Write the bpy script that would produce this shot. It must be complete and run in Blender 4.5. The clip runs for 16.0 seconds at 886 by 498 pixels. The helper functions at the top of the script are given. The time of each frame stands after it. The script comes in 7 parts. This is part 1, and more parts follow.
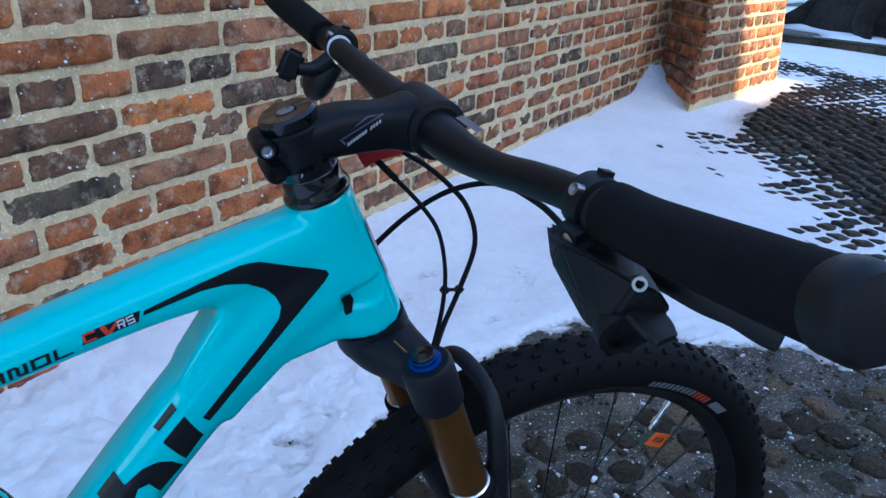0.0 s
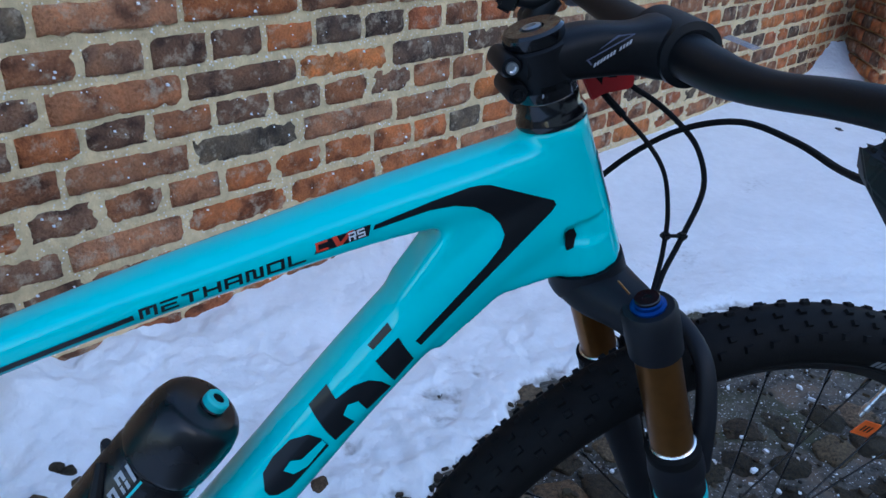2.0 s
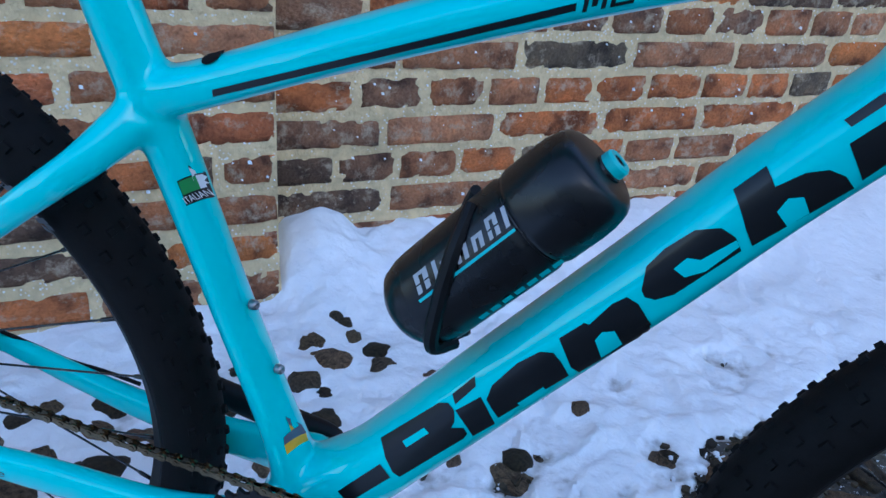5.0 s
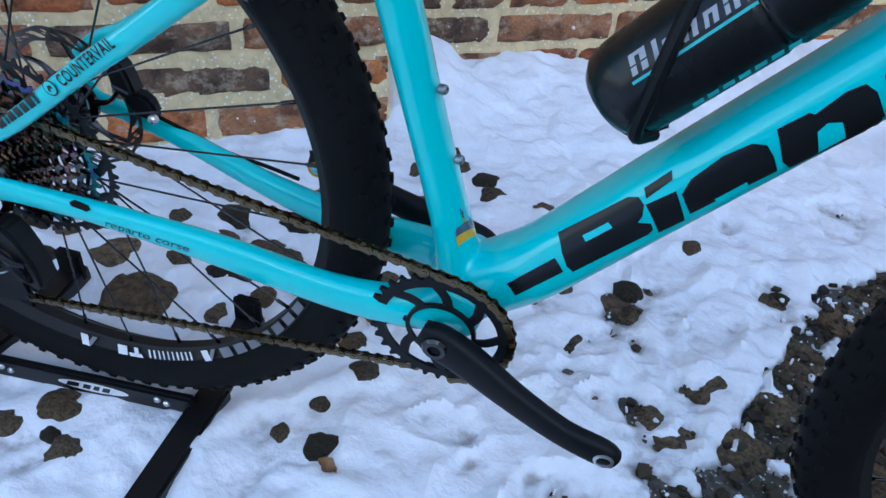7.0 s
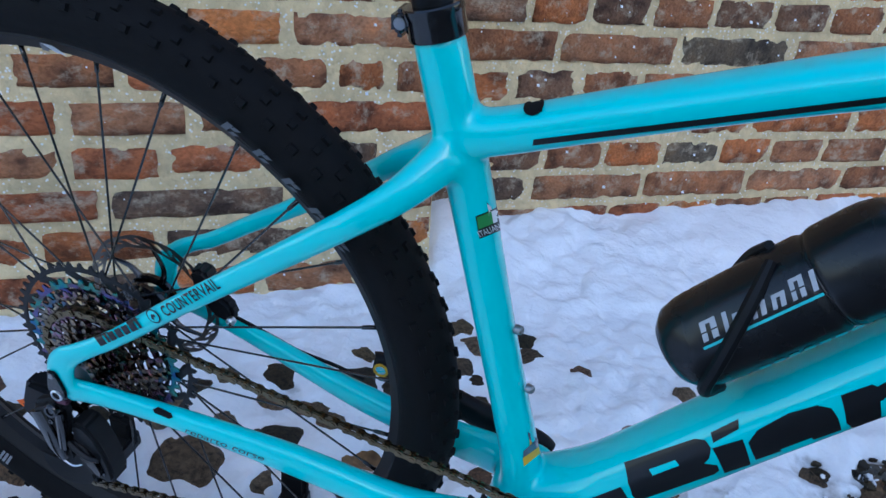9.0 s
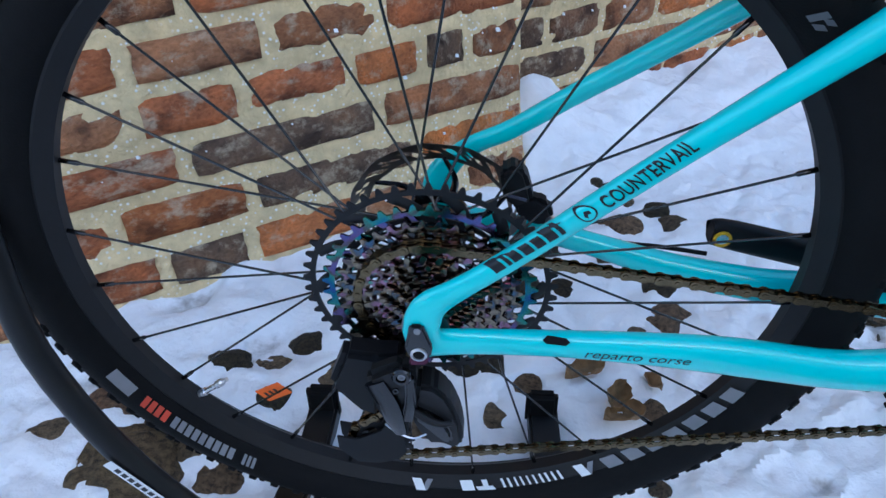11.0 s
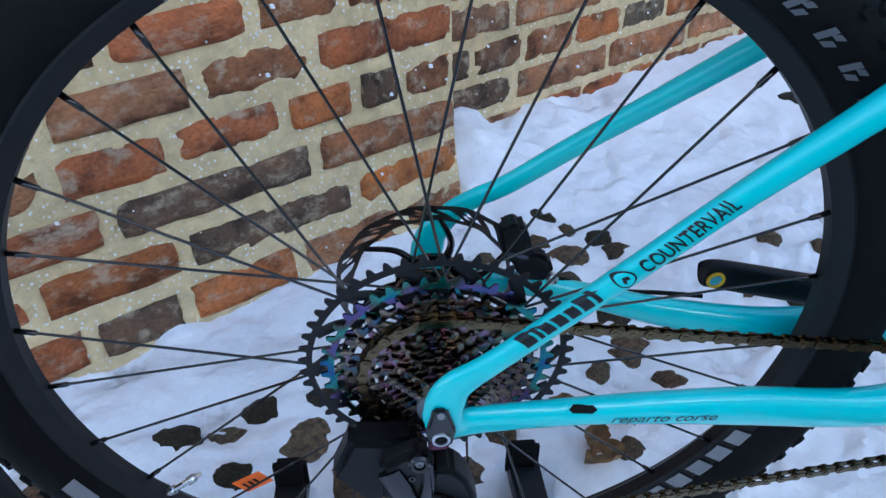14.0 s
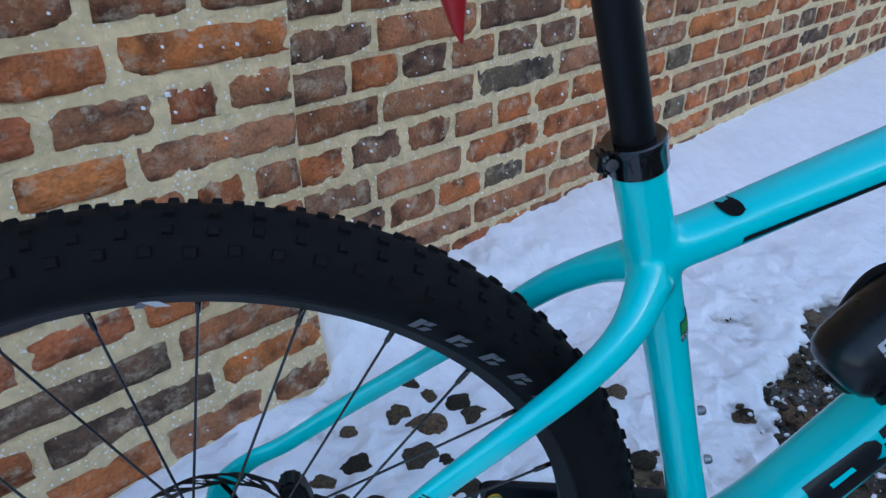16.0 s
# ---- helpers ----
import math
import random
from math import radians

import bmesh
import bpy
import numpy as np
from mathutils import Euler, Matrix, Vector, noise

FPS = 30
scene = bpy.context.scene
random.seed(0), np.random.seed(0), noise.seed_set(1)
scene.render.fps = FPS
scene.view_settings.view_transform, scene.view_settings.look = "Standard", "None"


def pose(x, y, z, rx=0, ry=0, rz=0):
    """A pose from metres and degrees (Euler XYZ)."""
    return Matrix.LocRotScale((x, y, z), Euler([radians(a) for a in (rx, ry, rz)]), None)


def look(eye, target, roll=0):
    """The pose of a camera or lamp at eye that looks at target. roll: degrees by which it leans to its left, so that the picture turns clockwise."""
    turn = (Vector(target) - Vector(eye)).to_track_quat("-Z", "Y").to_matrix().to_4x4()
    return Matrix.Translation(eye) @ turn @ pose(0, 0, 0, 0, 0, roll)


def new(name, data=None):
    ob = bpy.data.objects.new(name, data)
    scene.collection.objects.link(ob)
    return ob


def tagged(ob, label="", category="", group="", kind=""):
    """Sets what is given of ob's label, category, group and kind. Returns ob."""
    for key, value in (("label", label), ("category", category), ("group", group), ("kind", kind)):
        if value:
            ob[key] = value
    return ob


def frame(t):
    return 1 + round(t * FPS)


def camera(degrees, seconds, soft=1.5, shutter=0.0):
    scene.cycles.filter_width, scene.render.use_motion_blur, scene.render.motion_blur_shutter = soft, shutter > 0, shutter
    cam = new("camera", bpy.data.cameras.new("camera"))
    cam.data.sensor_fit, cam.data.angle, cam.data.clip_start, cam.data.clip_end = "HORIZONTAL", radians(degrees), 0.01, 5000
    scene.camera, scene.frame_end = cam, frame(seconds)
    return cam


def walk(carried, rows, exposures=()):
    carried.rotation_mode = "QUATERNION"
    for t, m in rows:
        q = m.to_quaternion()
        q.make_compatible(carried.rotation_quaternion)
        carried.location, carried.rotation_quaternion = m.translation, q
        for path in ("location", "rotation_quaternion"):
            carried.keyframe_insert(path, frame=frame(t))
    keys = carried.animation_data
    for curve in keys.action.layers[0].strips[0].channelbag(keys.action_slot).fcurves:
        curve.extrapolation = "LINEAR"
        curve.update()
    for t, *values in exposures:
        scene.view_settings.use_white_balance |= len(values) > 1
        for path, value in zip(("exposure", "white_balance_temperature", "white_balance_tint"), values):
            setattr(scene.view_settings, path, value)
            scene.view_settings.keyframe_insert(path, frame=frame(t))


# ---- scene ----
cam = camera(61.40, 16.0)
PATH = [
    (0, (0.7499, -0.5424, 1.1100), (1.1275, 0.2883, 0.7008), 2.59),
    (0.5, (0.7397, -0.5422, 1.1023), (1.1132, 0.2811, 0.6748), 1.73),
    (1, (0.7363, -0.5431, 1.0921), (1.0984, 0.2768, 0.6487), 1.29),
    (1.5, (0.7105, -0.5378, 1.0877), (1.0221, 0.3006, 0.6406), 1.38),
    (2, (0.6912, -0.5145, 1.0692), (0.8978, 0.3565, 0.6234), 2.19),
    (2.5, (0.7342, -0.4453, 0.9679), (0.8882, 0.5049, 0.6968), 5.19),
    (3, (0.7448, -0.4221, 0.9225), (0.8798, 0.5407, 0.6884), 4.46),
    (3.5, (0.7353, -0.4121, 0.9249), (0.8594, 0.5545, 0.7007), 6.37),
    (4, (0.6967, -0.4156, 0.9134), (0.7544, 0.5447, 0.6407), 6.41),
    (4.5, (0.6449, -0.4389, 0.8866), (0.6164, 0.4924, 0.5237), 5.81),
    (5, (0.5896, -0.4883, 0.8752), (0.4756, 0.3831, 0.3981), 6.41),
    (5.2, (0.5654, -0.4992, 0.8721), (0.4359, 0.3623, 0.3811), 6.45),
    (7.3, (0.5003, -0.5319, 0.8162), (0.3508, 0.2164, 0.1699), 7.25),
    (7.5, (0.4960, -0.5313, 0.8192), (0.3444, 0.2197, 0.1766), 7.26),
    (8, (0.4649, -0.5256, 0.8639), (0.2759, 0.2623, 0.2777), 6.95),
    (8.5, (0.4387, -0.5191, 0.9107), (0.2311, 0.2985, 0.3736), 6.99),
    (9, (0.4364, -0.5218, 0.9178), (0.2360, 0.3042, 0.3909), 7.16),
    (9.5, (0.3604, -0.5211, 0.9199), (0.1516, 0.2955, 0.3818), 5.91),
    (9.7, (0.3169, -0.5088, 0.9122), (0.0931, 0.2974, 0.3645), 4.89),
    (11.8, (-0.0462, -0.5050, 0.7097), (0.0211, 0.2693, 0.0804), -0.28),
    (12, (-0.0435, -0.5079, 0.6989), (0.0387, 0.2640, 0.0684), 0.74),
    (12.5, (-0.0397, -0.5037, 0.6987), (0.0360, 0.2643, 0.0628), 0.29),
    (13, (-0.0379, -0.4969, 0.7004), (0.0442, 0.2668, 0.0601), 0.62),
    (13.5, (-0.0433, -0.4791, 0.7215), (0.0370, 0.2945, 0.0929), 0.74),
    (14, (-0.0501, -0.4494, 0.7922), (0.0241, 0.3593, 0.2085), 0.64),
    (14.5, (-0.0408, -0.4385, 0.8045), (0.0435, 0.3763, 0.2310), -0.23),
    (15, (0.0053, -0.4397, 0.8656), (0.1361, 0.4070, 0.3499), 0.14),
    (15.5, (0.0543, -0.4517, 0.9074), (0.2230, 0.3984, 0.4086), -0.02),
    (16, (0.0870, -0.4663, 0.9556), (0.2556, 0.3997, 0.4849), 0.51),
]
walk(cam, [(t, look(eye, target, roll)) for t, eye, target, roll in PATH],
     exposures=((0, 1.56, 5440, 10), (1.5, 1.57, 5760, 10), (2, 1.46, 5580, 10), (3.5, 1.70, 5660, 10), (4.5, 1.42, 5340, 10), (5, 1.55, 5360, 10), (7.5, 1.75, 6110, 10), (8, 1.68, 6180, 10), (8.5, 1.63, 5780, 10), (9, 1.60, 5760, 10), (12, 1.8, 6150, 10), (13, 1.8, 6180, 10), (13.5, 1.84, 6380, 10), (14, 1.74, 6080, 10), (14.5, 1.68, 5980, 10), (15, 1.62, 6060, 10), (15.5, 1.67, 6260, 10), (16, 1.48, 5850, 10)))

# ---- daylight: open sky over a shaded yard, low winter sun kept off by unseen blocks added across the lane ----
SUN_AZ, SUN_EL = 150.0, 24.0      # compass-like angle from +y towards +x, and elevation
world = bpy.data.worlds.new("sky")
scene.world = world
world.use_nodes = True
wn = world.node_tree.nodes
sky = wn.new("ShaderNodeTexSky")
sky.sky_type, sky.sun_disc = "NISHITA", False
sky.sun_elevation, sky.sun_rotation = radians(SUN_EL), radians(SUN_AZ)
sky.air_density, sky.dust_density = 1.0, 1.0
wn["Background"].inputs["Strength"].default_value = 0.15
world.node_tree.links.new(sky.outputs["Color"], wn["Background"].inputs["Color"])
sun_way = Vector((math.sin(radians(SUN_AZ)) * math.cos(radians(SUN_EL)), math.cos(radians(SUN_AZ)) * math.cos(radians(SUN_EL)), math.sin(radians(SUN_EL))))
sun = new("sun", bpy.data.lights.new("sun", "SUN"))
sun.data.energy, sun.data.angle, sun.data.color = 3.4, radians(0.6), (1.0, 0.74, 0.44)
sun.matrix_world = look(sun_way * 50, (0, 0, 0))


# ---- materials ----
def ramp(nodes, stops, interp="LINEAR"):
    r = nodes.new("ShaderNodeValToRGB")
    r.color_ramp.interpolation = interp
    while len(r.color_ramp.elements) < len(stops):
        r.color_ramp.elements.new(0.5)
    for e, (p, c) in zip(r.color_ramp.elements, stops):
        e.position, e.color = p, (*c, 1)
    return r


def material(name, colour, rough=0.5, metal=0.0, coat=0.0, vary=0.12, grain=60.0, bump=0.0, bump_scale=200.0, spec=0.5, sheen=0.0):
    """A surface with mottling at two scales and fine relief."""
    m = bpy.data.materials.new(name)
    m.use_nodes = True
    n, l = m.node_tree.nodes, m.node_tree.links
    b = n["Principled BSDF"]
    b.inputs["Metallic"].default_value = metal
    b.inputs["Coat Weight"].default_value = coat
    b.inputs["Coat Roughness"].default_value = 0.06
    b.inputs["Specular IOR Level"].default_value = spec
    b.inputs["Sheen Weight"].default_value = sheen
    co = n.new("ShaderNodeTexCoord")
    t1, t2 = n.new("ShaderNodeTexNoise"), n.new("ShaderNodeTexNoise")
    t1.inputs["Scale"].default_value, t2.inputs["Scale"].default_value = grain, grain * 0.13
    t1.inputs["Detail"].default_value = 6
    add = n.new("ShaderNodeMath")
    add.operation = "ADD"
    for t in (t1, t2):
        l.new(co.outputs["Object"], t.inputs["Vector"])
    l.new(t1.outputs["Fac"], add.inputs[0])
    l.new(t2.outputs["Fac"], add.inputs[1])
    lo, hi = [max(c * (1 - vary), 0) for c in colour], [min(c * (1 + vary), 1) for c in colour]
    r = ramp(n, [(0.35, lo), (0.65, hi)])
    half = n.new("ShaderNodeMath")
    half.operation = "MULTIPLY"
    half.inputs[1].default_value = 0.5
    l.new(add.outputs[0], half.inputs[0])
    l.new(half.outputs[0], r.inputs["Fac"])
    l.new(r.outputs["Color"], b.inputs["Base Color"])
    rr = n.new("ShaderNodeMapRange")
    rr.inputs["To Min"].default_value, rr.inputs["To Max"].default_value = max(rough - 0.07, 0.02), min(rough + 0.07, 1)
    l.new(half.outputs[0], rr.inputs["Value"])
    l.new(rr.outputs["Result"], b.inputs["Roughness"])
    if bump:
        t3, bu = n.new("ShaderNodeTexNoise"), n.new("ShaderNodeBump")
        t3.inputs["Scale"].default_value, t3.inputs["Detail"].default_value = bump_scale, 5
        bu.inputs["Strength"].default_value, bu.inputs["Distance"].default_value = bump, 0.004
        l.new(co.outputs["Object"], t3.inputs["Vector"])
        l.new(t3.outputs["Fac"], bu.inputs["Height"])
        l.new(bu.outputs["Normal"], b.inputs["Normal"])
    return m


CELESTE = material("celeste_paint", (0.008, 0.66, 0.67), 0.32, coat=1.0, vary=0.02, grain=12, spec=0.3)
BLACK_DECAL = material("black_decal", (0.006, 0.007, 0.009), 0.32, coat=0.15, vary=0.1, spec=0.35)
GREY_DECAL = material("grey_decal", (0.10, 0.11, 0.16), 0.25, coat=0.6)
WHITE_DECAL = material("white_decal", (0.75, 0.76, 0.78), 0.4)
RED_DECAL = material("red_decal", (0.62, 0.05, 0.02), 0.4)
GREEN_DECAL = material("green_decal", (0.03, 0.25, 0.06), 0.4)
YELLOW_DECAL = material("yellow_decal", (0.75, 0.42, 0.02), 0.4)
CARBON = material("matt_black_carbon", (0.0050, 0.0054, 0.0066), 0.48, vary=0.25, spec=0.22, grain=300, bump=0.05, bump_scale=900)
GLOSS_BLACK = material("gloss_black", (0.004, 0.004, 0.005), 0.16, coat=0.5, spec=0.4)
BOTTLE_BLACK = material("smoky_black_plastic", (0.006, 0.0065, 0.008), 0.27, spec=0.4, vary=0.2, grain=25)
PLASTIC = material("black_plastic", (0.006, 0.006, 0.007), 0.5, spec=0.35, bump=0.05, bump_scale=700)
RUBBER = material("black_rubber", (0.0048, 0.0048, 0.0052), 0.75, spec=0.16, vary=0.3, grain=120, bump=0.12, bump_scale=500)
FOAM = material("black_foam_grip", (0.0065, 0.006, 0.006), 0.95, vary=0.35, grain=500, bump=0.35, bump_scale=1500, spec=0.2)
FORK_BLACK = material("dark_slate_paint", (0.007, 0.008, 0.011), 0.5, spec=0.26, vary=0.15, grain=250)
KASHIMA = material("gold_brown_anodising", (0.24, 0.105, 0.028), 0.3, metal=0.85, vary=0.12, grain=90)
ALU = material("bare_aluminium", (0.72, 0.73, 0.75), 0.28, metal=1.0, vary=0.1)
STEEL = material("dark_steel", (0.30, 0.30, 0.31), 0.35, metal=1.0, vary=0.25)
BLUE_ANO = material("blue_anodising", (0.006, 0.050, 0.22), 0.3, metal=0.7)
RED_PLASTIC = material("red_plastic", (0.42, 0.012, 0.014), 0.35, vary=0.08)
ORANGE_TAG = material("orange_paper", (0.95, 0.16, 0.02), 0.6, vary=0.06)
TEAL_PLASTIC = material("teal_plastic", (0.05, 0.55, 0.55), 0.4)
RIM_GREY = material("dark_grey_carbon", (0.0100, 0.0100, 0.0112), 0.5, spec=0.28, vary=0.15, grain=200)
STAND_BLACK = material("black_powder_coat", (0.006, 0.006, 0.0065), 0.4, spec=0.35, bump=0.08, bump_scale=1200)
RED_LIP = material("plum_anodising", (0.12, 0.03, 0.06), 0.3, metal=0.8)
CHAIN_GOLD = material("bronze_chain", (0.130, 0.098, 0.055), 0.24, metal=1.0, vary=0.7, grain=90)


def oil_slick(name, stops, scale, rough):
    """Steel with a coloured film that drifts over each ring."""
    m = material(name, (0.2, 0.2, 0.2), rough, metal=1.0)
    n, l = m.node_tree.nodes, m.node_tree.links
    co, t, info = n.new("ShaderNodeTexCoord"), n.new("ShaderNodeTexNoise"), n.new("ShaderNodeObjectInfo")
    t.noise_dimensions = "4D"
    t.inputs["Scale"].default_value, t.inputs["Detail"].default_value = scale, 3
    big = n.new("ShaderNodeMath")
    big.operation, big.inputs[1].default_value = "MULTIPLY", 40.0
    l.new(info.outputs["Random"], big.inputs[0])
    l.new(big.outputs[0], t.inputs["W"])
    r = ramp(n, stops)
    l.new(co.outputs["Object"], t.inputs["Vector"])
    l.new(t.outputs["Fac"], r.inputs["Fac"])
    l.new(r.outputs["Color"], n["Principled BSDF"].inputs["Base Color"])
    return m


OIL = oil_slick("oil_slick_steel", [(0.30, (0.05, 0.07, 0.30)), (0.40, (0.02, 0.17, 0.26)), (0.48, (0.05, 0.26, 0.20)), (0.54, (0.10, 0.09, 0.09)), (0.60, (0.14, 0.10, 0.24)), (0.70, (0.04, 0.12, 0.30))], 34, 0.2)
DARK_OIL = oil_slick("smoked_oil_slick_steel", [(0.30, (0.07, 0.15, 0.24)), (0.40, (0.10, 0.09, 0.08)), (0.47, (0.30, 0.24, 0.17)), (0.53, (0.12, 0.10, 0.09)), (0.60, (0.34, 0.17, 0.26)), (0.68, (0.10, 0.30, 0.22))], 60, 0.2)
ROTOR_STEEL = material("browned_rotor_steel", (0.24, 0.225, 0.21), 0.32, metal=1.0, vary=0.3, grain=60)


def brick_material(name, tone):
    """Weathered brick of one firing: tone varies a little from brick to brick."""
    m = bpy.data.materials.new(name)
    m.use_nodes = True
    n, l = m.node_tree.nodes, m.node_tree.links
    b = n["Principled BSDF"]
    b.inputs["Specular IOR Level"].default_value = 0.25
    info, co = n.new("ShaderNodeObjectInfo"), n.new("ShaderNodeTexCoord")
    geo = n.new("ShaderNodeNewGeometry")
    pick = n.new("ShaderNodeMath")
    pick.operation = "ADD"
    l.new(info.outputs["Random"], pick.inputs[0])
    l.new(geo.outputs["Random Per Island"], pick.inputs[1])
    fr = n.new("ShaderNodeMath")
    fr.operation = "FRACT"
    l.new(pick.outputs[0], fr.inputs[0])
    base = ramp(n, [(0.0, [c * 0.8 for c in tone]), (0.5, tone), (1.0, [min(c * 1.25, 1) for c in tone])])
    l.new(fr.outputs[0], base.inputs["Fac"])
    # position shifted per brick, so that no two share their stains
    off = n.new("ShaderNodeVectorMath")
    off.operation = "ADD"
    big = n.new("ShaderNodeVectorMath")
    big.operation = "SCALE"
    comb = n.new("ShaderNodeCombineXYZ")
    for k in range(3):
        l.new(pick.outputs[0], comb.inputs[k])
    big.inputs["Scale"].default_value = 37.0
    l.new(comb.outputs[0], big.inputs[0])
    l.new(co.outputs["Object"], off.inputs[0])
    l.new(big.outputs[0], off.inputs[1])
    stain, grit = n.new("ShaderNodeTexNoise"), n.new("ShaderNodeTexNoise")
    stain.inputs["Scale"].default_value, stain.inputs["Detail"].default_value = 16, 5
    grit.inputs["Scale"].default_value, grit.inputs["Detail"].default_value = 150, 6
    for t in (stain, grit):
        l.new(off.outputs[0], t.inputs["Vector"])
    dark = n.new("ShaderNodeMix")
    dark.data_type, dark.blend_type = "RGBA", "MULTIPLY"
    dr = ramp(n, [(0.34, (0.36, 0.36, 0.40)), (0.47, (0.90, 0.90, 0.92)), (0.56, (1.05, 1.03, 1.0)), (0.68, (1.35, 1.20, 1.05))])
    l.new(stain.outputs["Fac"], dr.inputs["Fac"])
    dark.inputs["Factor"].default_value = 1.0
    l.new(base.outputs["Color"], dark.inputs["A"])
    l.new(dr.outputs["Color"], dark.inputs["B"])
    dark2 = n.new("ShaderNodeMix")
    dark2.data_type, dark2.blend_type = "RGBA", "MULTIPLY"
    dark2.inputs["Factor"].default_value = 0.8
    gr = ramp(n, [(0.3, (0.68, 0.65, 0.63)), (0.6, (1.1, 1.1, 1.1))])
    l.new(grit.outputs["Fac"], gr.inputs["Fac"])
    l.new(dark.outputs["Result"], dark2.inputs["A"])
    l.new(gr.outputs["Color"], dark2.inputs["B"])
    # lime bloom and smears of mortar
    bloom = n.new("ShaderNodeTexNoise")
    bloom.inputs["Scale"].default_value, bloom.inputs["Detail"].default_value = 26, 8
    bloom.inputs["Roughness"].default_value = 0.7
    l.new(off.outputs[0], bloom.inputs["Vector"])
    br = ramp(n, [(0.52, (0, 0, 0)), (0.66, (0.70, 0.70, 0.70))])
    l.new(bloom.outputs["Fac"], br.inputs["Fac"])
    lime = n.new("ShaderNodeMix")
    lime.data_type = "RGBA"
    lime.inputs["B"].default_value = (0.55, 0.45, 0.32, 1)
    l.new(br.outputs["Color"], lime.inputs["Factor"])
    l.new(dark2.outputs["Result"], lime.inputs["A"])
    l.new(lime.outputs["Result"], b.inputs["Base Color"])
    b.inputs["Roughness"].default_value = 0.85
    bu = n.new("ShaderNodeBump")
    bu.inputs["Strength"].default_value, bu.inputs["Distance"].default_value = 1.0, 0.007
    mixh = n.new("ShaderNodeMath")
    mixh.operation = "ADD"
    l.new(stain.outputs["Fac"], mixh.inputs[0])
    l.new(grit.outputs["Fac"], mixh.inputs[1])
    l.new(mixh.outputs[0], bu.inputs["Height"])
    l.new(bu.outputs["Normal"], b.inputs["Normal"])
    return m


BRICKS = [brick_material(nm, t) for nm, t in (("brick_red", (0.421, 0.139, 0.058)), ("brick_orange", (0.540, 0.192, 0.060)), ("brick_brown", (0.335, 0.143, 0.067)), ("brick_rose", (0.394, 0.180, 0.089)),
                                              ("brick_purple", (0.229, 0.123, 0.072)), ("brick_grey", (0.162, 0.123, 0.081)), ("brick_rust", (0.464, 0.157, 0.055)), ("brick_dark", (0.138, 0.087, 0.057)))]
TONE_ODDS = (22, 14, 18, 16, 10, 5, 14, 4)
PIER_ODDS = (20, 6, 27, 15, 18, 4, 7, 6)


def mortar_material():
    m = material("lime_mortar", (0.70, 0.55, 0.315), 0.95, vary=0.2, grain=45, spec=0.2)
    n, l = m.node_tree.nodes, m.node_tree.links
    co, v = n.new("ShaderNodeTexCoord"), n.new("ShaderNodeTexVoronoi")
    v.inputs["Scale"].default_value = 105
    l.new(co.outputs["Object"], v.inputs["Vector"])
    pick = n.new("ShaderNodeTexNoise")
    pick.inputs["Scale"].default_value = 18
    l.new(co.outputs["Object"], pick.inputs["Vector"])
    lump = ramp(n, [(0.19, (1, 1, 1)), (0.28, (0, 0, 0))])
    l.new(v.outputs["Distance"], lump.inputs["Fac"])
    pr = ramp(n, [(0.40, (0, 0, 0)), (0.52, (1, 1, 1))])
    l.new(pick.outputs["Fac"], pr.inputs["Fac"])
    mul = n.new("ShaderNodeMath")
    mul.operation = "MULTIPLY"
    l.new(lump.outputs["Color"], mul.inputs[0])
    l.new(pr.outputs["Color"], mul.inputs[1])
    old = n["Principled BSDF"].inputs["Base Color"].links[0].from_socket
    mix = n.new("ShaderNodeMix")
    mix.data_type = "RGBA"
    mix.inputs["B"].default_value = (0.85, 0.83, 0.78, 1)
    l.new(mul.outputs[0], mix.inputs["Factor"])
    l.new(old, mix.inputs["A"])
    l.new(mix.outputs["Result"], n["Principled BSDF"].inputs["Base Color"])
    t, bu = n.new("ShaderNodeTexNoise"), n.new("ShaderNodeBump")
    t.inputs["Scale"].default_value, t.inputs["Detail"].default_value = 110, 8
    bu.inputs["Strength"].default_value, bu.inputs["Distance"].default_value = 1.0, 0.006
    l.new(co.outputs["Object"], t.inputs["Vector"])
    l.new(t.outputs["Fac"], bu.inputs["Height"])
    l.new(bu.outputs["Normal"], n["Principled BSDF"].inputs["Normal"])
    return m


MORTAR = mortar_material()


